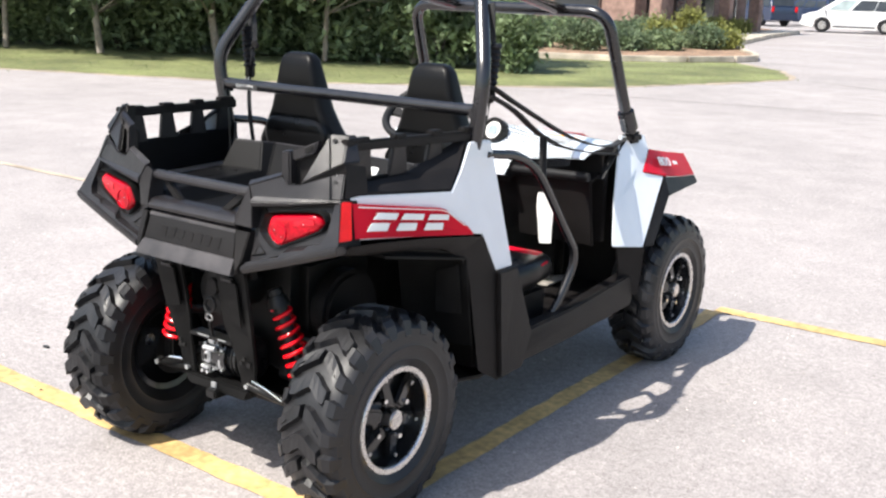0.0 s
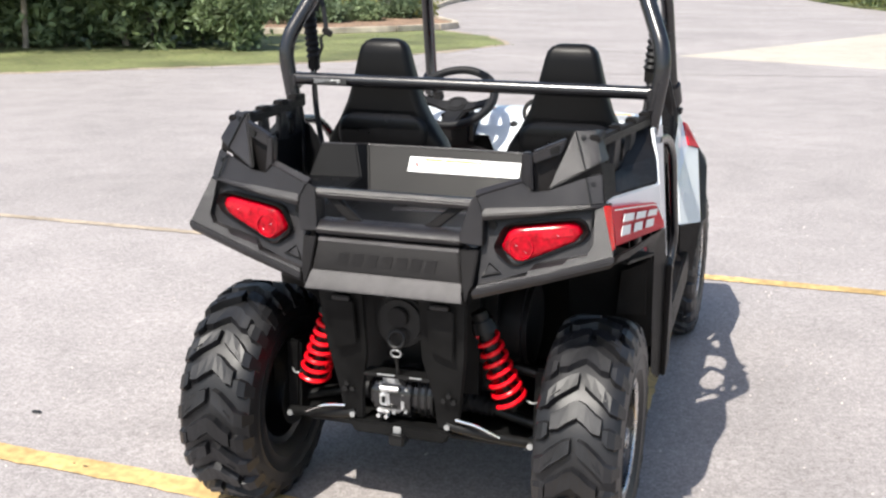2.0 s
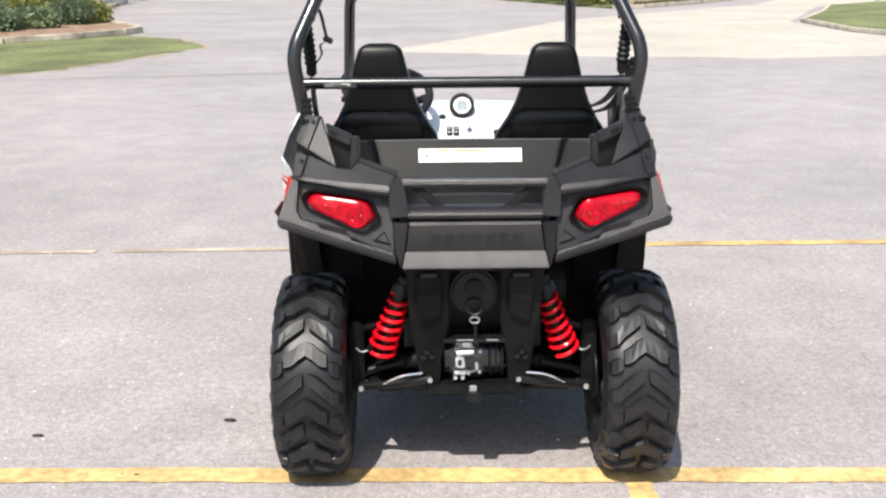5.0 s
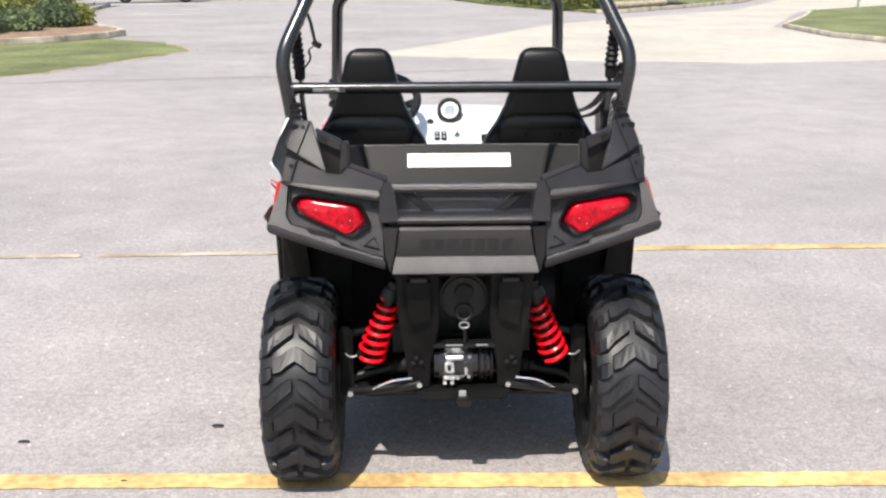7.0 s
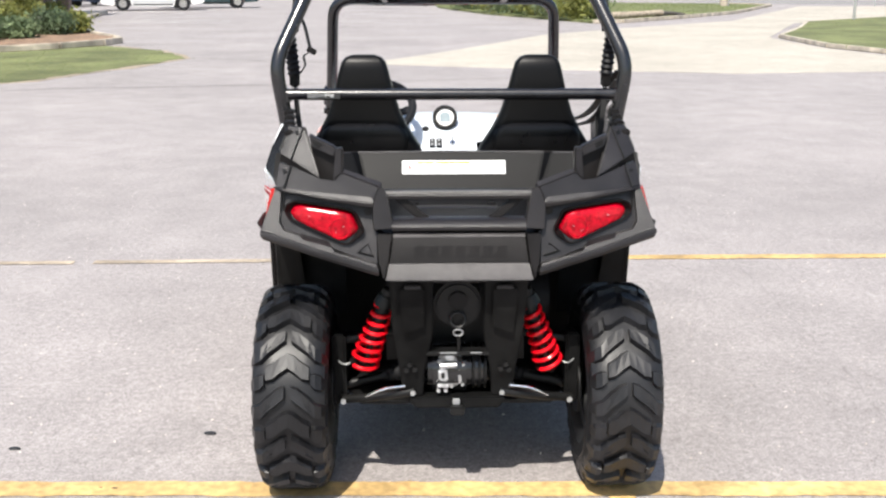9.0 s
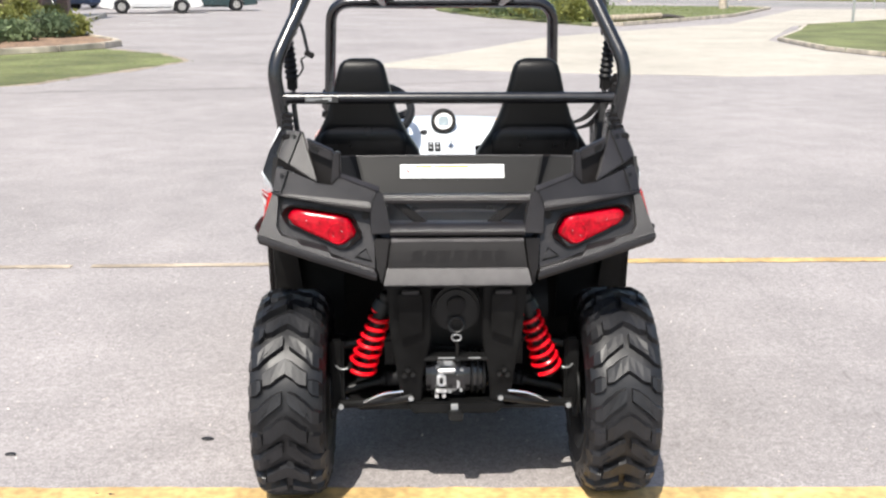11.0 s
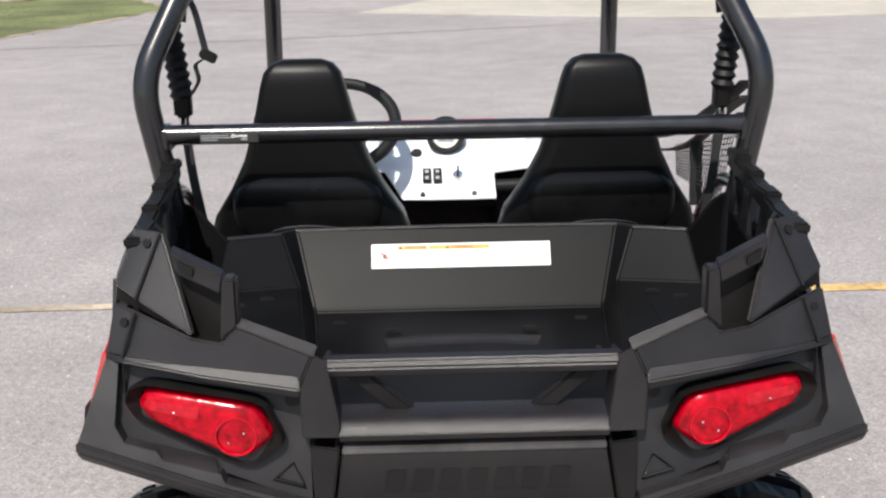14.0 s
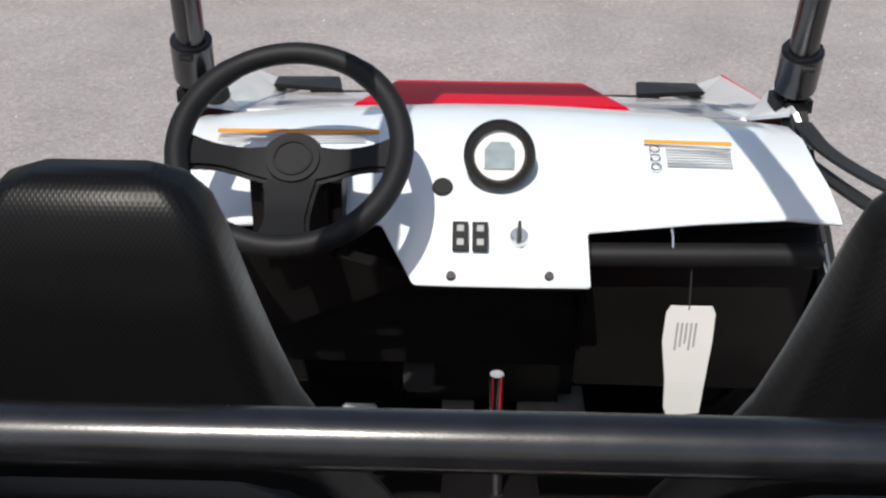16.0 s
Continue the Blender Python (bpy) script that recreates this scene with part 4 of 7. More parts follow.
bmesh.ops.recalc_face_normals(lg, faces=lg.faces[:])
tagged(link_bm("log", lg, M_WOOD, smooth=True), "weathered grey log lying on the far verge", "log")
lg = bmesh.new()
add_tube(lg, smooth_path([(9.4, 40.2, 0.2), (10.1, 40.9, 0.22), (10.9, 41.5, 0.15)]), [0.12 - 0.005 * k for k in range(13)], 10)
bmesh.ops.recalc_face_normals(lg, faces=lg.faces[:])
tagged(link_bm("log", lg, M_BARK, smooth=True), "short dark broken log beside the grey one", "log")

# ---- the side-by-side vehicle: x across, y forward, rear axle at y = 0 ----
UV = empty("utility_vehicle", "black, white and red side-by-side off-road vehicle parked on the asphalt", "vehicle")
AX_X = Matrix.Rotation(radians(90), 4, "Y")


def crown_at(u, w, lift):
    """Across the tyre: lateral place and radius on the tread at u in -1.4..1.4."""
    a, s = abs(u), (1 if u >= 0 else -1)
    e = w / 2
    pts = [(0, 0, 0.306), (0.6, e * 0.55, 0.305), (1.0, e * 0.78, 0.299), (1.18, e * 0.93, 0.287), (1.4, e * 0.985, 0.258)]
    for (a0, x0, r0), (a1, x1, r1) in zip(pts, pts[1:]):
        if a <= a1:
            k = (a - a0) / (a1 - a0)
            x, r = x0 + (x1 - x0) * k, r0 + (r1 - r0) * k
            break
    else:
        x, r = pts[-1][1:]
    out = max(0, (a - 1.0) / 0.4)
    return s * (x + lift * out * 0.25), r + lift * (1 - out * 0.7)


def wheel(cx, cy, w, s, n=12):
    """One wheel: tyre with chevron lugs, black rim with a machined lip."""
    base = Vector((s * cx, cy, 0.312))
    place = Matrix.Translation(base)
    e = w / 2
    bm = bmesh.new()
    prof = [(0.152, -e * 0.72), (0.165, -e * 0.86), (0.186, -e * 0.955), (0.19, -e * 0.985), (0.194, -e * 0.97), (0.228, -e * 1.01), (0.232, -e * 1.035), (0.236, -e * 1.015), (0.245, -e * 1.02), (0.28, -e * 0.97), (0.297, -e * 0.8), (0.303, -e * 0.4), (0.304, 0), (0.303, e * 0.4), (0.297, e * 0.8), (0.28, e * 0.97), (0.245, e * 1.02), (0.236, e * 1.015), (0.232, e * 1.035), (0.228, e * 1.01), (0.194, e * 0.97), (0.19, e * 0.985), (0.186, e * 0.955), (0.165, e * 0.86), (0.152, e * 0.72)]
    add_ring(bm, prof, place @ AX_X, 60)
    ty = part("wheel", bm, M_RUB, UV, "black knobbly off-road tyre on a black rim")
    # lugs
    V, F = [], []

    def bar(us, ths, halfw, lift):
        o = len(V)
        for u, th, hw in zip(us, ths, halfw):
            for dth, l in ((-hw, -0.004), (-hw * 0.72, lift), (hw * 0.72, lift), (hw, -0.004)):
                x, r = crown_at(u, w, l)
                a = th + dth
                V.append((base.x + x, base.y + r * math.cos(a), base.z + r * math.sin(a)))
        k = len(us)
        for i in range(k - 1):
            p, q = o + 4 * i, o + 4 * i + 4
            F.extend([(p, p + 1, q + 1, q), (p + 1, p + 2, q + 2, q + 1), (p + 2, p + 3, q + 3, q + 2)])
        F.append((o, o + 1, o + 2, o + 3))
        p = o + 4 * (k - 1)
        F.append((p + 3, p + 2, p + 1, p))

    for i in range(n):
        t0 = 2 * math.pi * i / n
        wob = 0.012 * math.sin(i * 2.3)
        for sd in (-1, 1):
            # broad centre block, split shoulder-to-middle lug, outer shoulder block
            bar([sd * u for u in (0.0, 0.2, 0.42, 0.64)], [t0 + wob + d for d in (-0.06, -0.025, 0.035, 0.06)], [0.092, 0.10, 0.098, 0.08], 0.017)
            bar([sd * u for u in (0.09, 0.3, 0.6, 0.9, 1.12, 1.4)], [t0 + 0.255 - wob + d for d in (-0.045, -0.005, 0.07, 0.135, 0.155, 0.16)], [0.07, 0.088, 0.085, 0.085, 0.08, 0.062], 0.018)
            bar([sd * u for u in (0.72, 0.92, 1.12, 1.38)], [t0 + d for d in (0.105, 0.125, 0.14, 0.15)], [0.06, 0.09, 0.088, 0.068], 0.0165)
            bar([sd * u for u in (0.5, 0.74)], [t0 + 0.3 - wob + d for d in (0.02, 0.075)], [0.006, 0.006], 0.021)
    raw("tread", V, F, M_RUB, ty)
    # rim
    o = s * e
    bm = bmesh.new()
    add_ring(bm, [(0.135, -o * 0.7), (0.154, -o * 0.75), (0.156, o * 0.78), (0.146, o * 0.78), (0.142, o * 0.5), (0.134, o * 0.3)], place @ AX_X, 48)
    add_ring(bm, [(0.02, o * 0.25), (0.146, o * 0.22), (0.146, o * 0.32), (0.02, o * 0.4)], place @ AX_X, 40)
    for k in range(6):
        a = 2 * math.pi * k / 6 + 0.2
        m = place @ Matrix.Rotation(a, 4, "X") @ Matrix.Translation((o * 0.52, 0, 0.092))
        add_box(bm, (0, 0, 0), (abs(o) * 0.2, 0.045, 0.1), m @ Matrix.Rotation(s * -0.18, 4, "Y"), 0.008)
    rim = part("rim", bm, M_RIM, ty, "black enamelled six-spoke rim")
    bm = bmesh.new()
    add_ring(bm, [(0.146, o * 0.83), (0.149, o * 0.87), (0.1640, o * 0.885), (0.1660, o * 0.86), (0.1645, o * 0.82), (0.156, o * 0.76), (0.147, o * 0.76)], place @ AX_X, 60)
    for k in range(6):
        a = 2 * math.pi * k / 6 + 0.2
        m = place @ Matrix.Rotation(a, 4, "X") @ Matrix.Translation((o * 0.66, 0, 0.128))
        add_box(bm, (0, 0, 0), (0.005, 0.009, 0.012), m, 0.001)
    part("rim_lip", bm, M_ALU, ty, "machined silver rim lip")
    part("hub_cap", cyl(base + Vector((o * 0.4, 0, 0)), base + Vector((o * 0.86, 0, 0)), 0.034, 0.029, 20, 0.004), M_ALU, ty, "dull silver hub cap")
    for k in range(4):
        a = 2 * math.pi * k / 4 + 0.5
        c = base + Vector((0, 0.074 * math.cos(a), 0.074 * math.sin(a)))
        part("lug_nut", cyl(c + Vector((o * 0.4, 0, 0)), c + Vector((o * 0.74, 0, 0)), 0.0105, 0.008, 6), M_CHROME, ty)
    return ty


for s in (-1, 1):
    wheel(0.502, 0.0, 0.220, s)
    wheel(0.525, 1.931, 0.2, s)

# ---- roll cage ----
hoop = rounded([(-0.53, 0.42, 0.80), (-0.555, 0.405, 1.08), (-0.59, 0.395, 1.30), (-0.455, 0.555, 1.60), (0.455, 0.555, 1.60), (0.59, 0.395, 1.30), (0.555, 0.405, 1.08), (0.53, 0.42, 0.80)], 0.065, 7)
part("rear_hoop", tube(hoop, 0.0238, 16), M_TUBE, UV, "gloss black steel roll hoop")
hoop = rounded([(-0.500, 1.598, 1.02), (-0.489, 1.552, 1.115), (-0.464, 1.40, 1.492), (0.464, 1.40, 1.492), (0.489, 1.552, 1.115), (0.500, 1.598, 1.02)], 0.09, 7)
part("front_hoop", tube(hoop, 0.0235, 16), M_TUBE, UV, "gloss black steel roll hoop")
bar_ = part("crossbar", tube([(-0.57, 0.403, 1.197), (0, 0.403, 1.197), (0.57, 0.403, 1.197)], 0.0195, 16), M_TUBE, UV, "gloss black cross bar with a small warning label")
for s in (-1, 1):
    part("roof_tube", tube(rounded([(s * 0.40, 0.545, 1.602), (s * 0.31, 0.75, 1.60), (s * 0.245, 1.39, 1.495)], 0.2, 6), 0.021, 14), M_TUBE, UV)
    part("gusset", prism([(s * 0.2, 1.37, 1.512), (s * 0.30, 1.37, 1.512), (s * 0.325, 1.15, 1.54), (s * 0.27, 1.15, 1.55)], (0, 0, -0.012), 0.003), M_TUBE, UV)
    part("gusset", prism([(s * 0.455, 0.56, 1.605), (s * 0.37, 0.56, 1.618), (s * 0.40, 0.66, 1.61)], (0, 0, -0.02), 0.003), M_TUBE, UV)
    part("clamp", cyl((s * 0.490, 1.556, 1.108), (s * 0.498, 1.593, 1.032), 0.034, None, 18, 0.004), M_TUBE, UV, "black pillar clamp")
    part("clamp_bolt", cyl((s * 0.492 - 0.01, 1.527, 1.085), (s * 0.492 + 0.01, 1.522, 1.085), 0.006, None, 8), M_DARK, UV)
    part("pillar_foot", box((s * 0.500, 1.612, 1.0), (0.06, 0.08, 0.045), None, 0.012), M_PLAB, UV)
    part("bar_tab", box((s * 0.555, 0.41, 1.19), (0.03, 0.055, 0.05), None, 0.008), M_TUBE, UV)
m_lab = plane_m((-0.43, 0.3835, 1.1935), (1, 0, 0), (0, 0, 1))
part("bar_label", flat_in(m_lab, [(-0.055, -0.009), (0.055, -0.009), (0.055, 0.009), (-0.055, 0.009)]), M_INK, bar_, "small black label with white print", smooth=False)
for k, (x0, x1) in enumerate(((-0.053, -0.001), (-0.053, 0.004), (-0.051, -0.022))):
    z0 = 0.0042 - k * 0.0042
    part("print", flat_in(m_lab, [(x0, z0), (x1, z0), (x1, z0 + 0.0016), (x0, z0 + 0.0016)], 0.0025), M_GREYINK, bar_, smooth=False)
bm = bmesh.new()
add_ring(bm, [(0.0016, 0.0), (0.0034, 0.0), (0.0034, 0.0025), (0.0016, 0.0025)], m_lab @ Matrix.Translation((0.0075, 0.0035, 0)), 20)
part("emblem", bm, M_STICK, bar_)
for k in range(6):
    x0 = 0.0125 + k * 0.0037
    part("print", flat_in(m_lab, [(x0, 0.0018), (x0 + 0.0028, 0.0018), (x0 + 0.0028, 0.0055), (x0, 0.0055)], 0.0025), M_STICK, bar_, smooth=False)
part("print", flat_in(m_lab, [(0.023, -0.004), (0.034, -0.004), (0.034, -0.0005), (0.023, -0.0005)], 0.0025), M_GREYINK, bar_, smooth=False)

# ---- tail bodywork ----
LENS = [(0.286, -0.217, 0.874), (0.307, -0.218, 0.921), (0.325, -0.216, 0.930), (0.459, -0.198, 0.948), (0.478, -0.195, 0.940), (0.487, -0.194, 0.922), (0.474, -0.197, 0.902), (0.448, -0.200, 0.888), (0.345, -0.214, 0.841), (0.324, -0.216, 0.842)]


def softened(pts, n=2):
    """Corner cutting on a closed outline."""
    pts = [Vector(p) for p in pts]
    for _ in range(n):
        pts = [q for i, p in enumerate(pts) for q in (p.lerp(pts[(i + 1) % len(pts)], 0.14), p.lerp(pts[(i + 1) % len(pts)], 0.86))]
    return pts


LENS_R = softened(LENS)


def rim_y(x, z):
    """The lamp panel's raised face."""
    return -0.6076 - 0.0544 * x + 0.456 * z


def quarter(s):
    """One tail corner: overhanging shelf, recessed lamp panel in a raised rim, inner column, upright ear with its pocket."""
    cen = Vector((0.385, -0.205, 0.888))
    P = lambda x, y, z: (s * x, y, z)
    R = lambda x, z, d=0.0: (s * x, rim_y(x, z) + d, z)
    # shelf over the lamp, sloping up and forwards to the ledge of the bed
    q = part("quarter_panel", sheet([P(0.247, -0.244, 0.958), P(0.503, -0.197, 0.990), P(0.531, -0.183, 0.992), P(0.519, -0.157, 1.062), P(0.485, -0.174, 1.053), P(0.399, -0.206, 1.021), P(0.357, -0.210, 1.014), P(0.334, -0.208, 1.041), P(0.226, -0.234, 1.003)],
                                    [(0, 6, 7, 8), (0, 1, 5, 6), (1, 2, 3, 4, 5)], 0.008, 0.0035), M_PLAS, UV, "charcoal plastic tail corner with a recessed lamp")
    # rolled brow edge: broad at the inner end, running out to nothing
    part("brow", loft([[P(0.247, -0.239, 0.974), P(0.245, -0.252, 0.957), P(0.247, -0.248, 0.943), P(0.25, -0.20, 0.940), P(0.25, -0.20, 0.968)],
                       [P(0.38, -0.218, 0.983), P(0.38, -0.228, 0.970), P(0.38, -0.224, 0.960), P(0.38, -0.17, 0.958), P(0.38, -0.17, 0.978)],
                       [P(0.503, -0.199, 0.991), P(0.503, -0.202, 0.986), P(0.503, -0.199, 0.981), P(0.503, -0.15, 0.978), P(0.503, -0.15, 0.988)],
                       [P(0.530, -0.185, 0.992), P(0.531, -0.187, 0.987), P(0.531, -0.185, 0.983), P(0.531, -0.14, 0.98), P(0.531, -0.14, 0.989)]], 0.0025), M_PLAS, q)
    # ledge of the shelf, turned down into the bed
    part("ledge", sheet([P(0.225, -0.238, 1.001), P(0.336, -0.212, 1.040), P(0.340, -0.196, 1.052), P(0.220, -0.222, 1.013), P(0.325, -0.15, 0.95), P(0.235, -0.17, 0.93)], [(0, 1, 2, 3), (3, 2, 4, 5)], 0.006, 0.0015), M_PLAS, q)
    # raised rim: outer wing and lower flange round the recess
    out = [(0.514, 0.984), (0.530, 0.986), (0.568, 0.876), (0.47, 0.845), (0.40, 0.822), (0.345, 0.804), (0.235, 0.772)]
    inn = [(0.510, 0.980), (0.512, 0.978), (0.516, 0.897), (0.502, 0.874), (0.458, 0.862), (0.448, 0.850), (0.366, 0.828), (0.358, 0.815), (0.238, 0.781)]
    V = [R(x, z) for x, z in out] + [R(x, z) for x, z in inn] + [R(x, z, 0.024) for x, z in inn]
    o, n_, m = 0, 7, 16
    F = [(0, 1, n_ + 1, n_), (1, 2, n_ + 2, n_ + 1), (2, n_ + 3, n_ + 2), (2, 3, n_ + 4, n_ + 3), (3, 4, n_ + 5, n_ + 4), (4, n_ + 6, n_ + 5), (4, 5, n_ + 7, n_ + 6), (5, 6, n_ + 8, n_ + 7)]
    F += [(n_ + i, n_ + i + 1, m + i + 1, m + i) for i in range(8)]
    part("wing_rim", sheet(V, F, 0.004, 0.0015), M_PLAS, q)
    part("lamp_panel", sheet([R(0.514, 0.984, 0.022), R(0.520, 0.895, 0.022), R(0.505, 0.868, 0.022), R(0.45, 0.848, 0.022), R(0.36, 0.82, 0.022), R(0.236, 0.776, 0.022), P(0.24, -0.20, 0.955)], [(0, 1, 2, 3, 4, 5, 6)], 0.005, 0), M_PLAS, q)
    # lower flange: a bright upper arris and a face turned under
    part("lower_flange", loft([[P(0.570, -0.243, 0.880), P(0.571, -0.247, 0.866), P(0.566, -0.238, 0.850), P(0.55, -0.15, 0.850), P(0.55, -0.15, 0.874)],
                               [P(0.40, -0.262, 0.824), P(0.40, -0.265, 0.812), P(0.40, -0.256, 0.797), P(0.40, -0.17, 0.80), P(0.40, -0.17, 0.818)],
                               [P(0.230, -0.279, 0.772), P(0.230, -0.281, 0.762), P(0.230, -0.27, 0.746), P(0.23, -0.19, 0.748), P(0.23, -0.19, 0.766)]], 0.003), M_PLAS, q)
    part("wing_side", sheet([P(0.527, -0.186, 0.988), P(0.562, -0.238, 0.876), P(0.556, -0.236, 0.852), P(0.558, -0.13, 0.862), P(0.541, -0.128, 0.986)], [(0, 1, 2, 3, 4)], 0.005, 0.002), M_PLAB, q)
    part("lamp_step", prism([R(0.366, 0.826, -0.001), R(0.448, 0.849, -0.001), R(0.472, 0.853, 0.003), R(0.455, 0.862, 0.018), R(0.375, 0.842, 0.018)], (0, 0.006, 0), 0.002), M_PLAS, q)
    part("triangle_trim", tube([R(x, z, 0.016) for x, z in ((0.247, 0.800), (0.262, 0.832), (0.290, 0.812))], 0.0045, 8, True), M_DARK, q)
    # inner column beside the tailgate, in an upper and a lower block
    part("column_top", sheet([P(0.226, -0.234, 1.004), P(0.247, -0.246, 0.956), P(0.246, -0.244, 0.878), P(0.191, -0.258, 0.884), P(0.190, -0.260, 0.905), P(0.210, -0.222, 0.990), P(0.192, -0.205, 0.884), P(0.192, -0.20, 0.905), P(0.206, -0.17, 0.985), P(0.25, -0.195, 0.95), P(0.25, -0.195, 0.878)],
                             [(0, 1, 2, 3, 4, 5), (4, 3, 6, 7), (5, 4, 7, 8), (1, 9, 10, 2)], 0.006, 0.003), M_PLAS, q)
    part("column_foot", sheet([P(0.236, -0.244, 0.866), P(0.229, -0.275, 0.778), P(0.214, -0.289, 0.743), P(0.204, -0.276, 0.785), P(0.192, -0.259, 0.868), P(0.204, -0.20, 0.745), P(0.195, -0.2, 0.868), P(0.24, -0.2, 0.866), P(0.235, -0.2, 0.76)],
                              [(0, 1, 2, 3, 4), (2, 5, 6, 4, 3), (0, 7, 8, 1)], 0.006, 0.003), M_PLAB, q)
    part("socket_hole", cyl(P(0.262, -0.212, 0.925), P(0.262, -0.19, 0.925), 0.011, None, 14), M_DARK, q)
    # lamp
    part("lamp_housing", prism([mx((cen + (Vector(p) - cen) * 1.08) + Vector((0, 0.006, 0)), s) for p in LENS], (0, 0.02, 0), 0.003), M_DARK, q)
    bz = [[mx(cen + (p - cen) * k + Vector((0, d, 0)), s) for p in LENS_R] for k, d in ((1.15, -0.022), (1.08, -0.009), (1.0, -0.004), (1.0, 0.006), (1.12, 0.014), (1.18, -0.012))]
    part("lamp_bezel", loft(bz + [bz[0]], 0, False), M_DARK, q, "black recessed lamp surround")
    sec = []
    for k, d in ((1.0, 0.004), (0.985, -0.006), (0.95, -0.013), (0.88, -0.018), (0.76, -0.022), (0.55, -0.0245), (0.25, -0.0255)):
        sec.append([mx(cen + (p - cen) * k + Vector((0, d, 0)), s) for p in LENS_R])
    part("lamp_lens", loft(sec), M_LENS, q, "glossy red tail lamp lens")
    # round bowl ring, pale upper segment at the outer end; chrome beads added as sun glints
    yb = lambda x: -0.2385 + (x - 0.335) * 0.115
    for cx, cz, r in ((0.342, 0.880, 0.030),):
        bm = bmesh.new()
        add_ring(bm, [(r * 0.9, -0.003), (r * 0.94, 0.0004), (r, 0.0004), (r * 1.04, -0.003)], Matrix.Translation((s * cx, yb(cx), cz)) @ Matrix.Rotation(radians(90), 4, "X"), 32)
        part("lamp_bowl", bm, M_LENSB, q, "round red reflector ring")
    for dx, dz in ((-0.012, 0.006), (0.012, -0.010)):
        bm = bmesh.new()
        bmesh.ops.create_icosphere(bm, subdivisions=2, radius=0.0021, matrix=Matrix.Translation((s * (0.342 + dx), yb(0.342 + dx) + 0.0005, 0.880 + dz)))
        part("lens_glint", bm, M_CHROME, q)
    part("lens_segment", prism([mx(p, s) for p in ((0.392, yb(0.392) + 0.004, 0.926), (0.462, yb(0.462) + 0.006, 0.934), (0.468, yb(0.468) + 0.006, 0.918), (0.396, yb(0.396) + 0.003, 0.905))], (0, -0.003, 0), 0.001), M_LENSB, q, "paler red lens segment")
    for x, z in ((0.43, 0.915),):
        bm = bmesh.new()
        bmesh.ops.create_icosphere(bm, subdivisions=2, radius=0.0021, matrix=Matrix.Translation((s * x, yb(x) + 0.002, z)))
        part("lens_glint", bm, M_CHROME, q)
    # upright ear: outer plate and inner facet with a fold between, dark cleft below, open pocket beside it
    ear = sheet([P(0.399, -0.206, 1.024), P(0.482, -0.174, 1.070), P(0.446, -0.137, 1.160), P(0.488, -0.112, 1.160), P(0.514, -0.160, 1.088), P(0.496, -0.085, 1.160), P(0.526, -0.10, 1.088)],
                [(0, 1, 2), (1, 4, 3, 2), (3, 4, 6, 5)], 0.008, 0.003)
    part("corner_ear", ear, M_PLAS, q, "upright charcoal corner post of the bed")
    part("ear_cleft", sheet([P(0.402, -0.200, 1.022), P(0.484, -0.162, 1.053), P(0.517, -0.148, 1.063), P(0.512, -0.150, 1.088), P(0.482, -0.164, 1.070), P(0.536, -0.09, 1.075), P(0.545, -0.09, 1.0), P(0.53, -0.17, 0.993)], [(0, 1, 4), (1, 2, 3, 4), (2, 5, 3), (2, 7, 6, 5)], 0.006, 0), M_PLAB, q)
    part("ear_back", sheet([P(0.446, -0.131, 1.158), P(0.402, -0.198, 1.022), P(0.44, -0.12, 1.02), P(0.47, -0.08, 1.155)], [(0, 1, 2, 3)], 0.006, 0.002), M_PLAB, q)
    part("tie_bar", prism([P(0.430, -0.170, 1.141), P(0.350, -0.192, 1.107), P(0.356, -0.192, 1.079), P(0.421, -0.176, 1.106)], (0, 0.024, 0.004), 0.004), M_PLAS, q)
    part("bar_slot", prism([P(0.418, -0.1785, 1.128), P(0.394, -0.185, 1.117), P(0.396, -0.185, 1.104), P(0.416, -0.179, 1.112)], (0, 0.004, 0), 0.001), M_DARK, q)
    part("tie_post", prism([P(0.331, -0.212, 1.110), P(0.352, -0.200, 1.107), P(0.360, -0.206, 1.014), P(0.331, -0.214, 1.040)], (0.0, 0.03, 0), 0.004), M_PLAS, q)
    part("pocket_back", prism([P(0.425, -0.15, 1.125), P(0.345, -0.165, 1.09), P(0.345, -0.175, 0.985), P(0.43, -0.16, 0.985)], (0, 0.006, 0), 0.001), M_PLAB, q)
    part("pocket_floor", prism([P(0.35, -0.206, 1.012), P(0.41, -0.204, 1.020), P(0.44, -0.12, 1.005), P(0.35, -0.13, 1.0)], (0, 0, -0.008), 0.001), M_PLAB, q)
    part("seam", tube([P(0.503, -0.200, 0.991), P(0.484, -0.178, 1.052)], 0.0024, 6), M_DARK, q)
    part("seam", tube([P(0.482, -0.177, 1.070), P(0.447, -0.140, 1.158)], 0.0024, 6), M_DARK, q)
    part("side_seam", tube([R(0.505, 0.981, -0.001), R(0.506, 0.93, 0.02)], 0.002, 6), M_DARK, q)
    for x, y, z in ((0.500, -0.171, 1.034), (0.465, -0.136, 1.142)):
        part("screw", cyl(P(x + 0.002, y - 0.006, z + 0.003), P(x - 0.004, y + 0.014, z - 0.004), 0.0065, None, 10), M_DARK, q)
    return q


for s in (-1, 1):
    quarter(s)

# tailgate: lower panel flaring to a lip, notch, round upper roll, open brace; lip and step highlight is in their paler
# colour
def gate_band(sec, inset=0.0):
    """A band of the gate: (half width, y, z) round its section, swept across."""
    return loft([[(u * (w - inset), y, z) for w, y, z in sec] for u in (-1, -0.9, 0.0, 0.9, 1)])


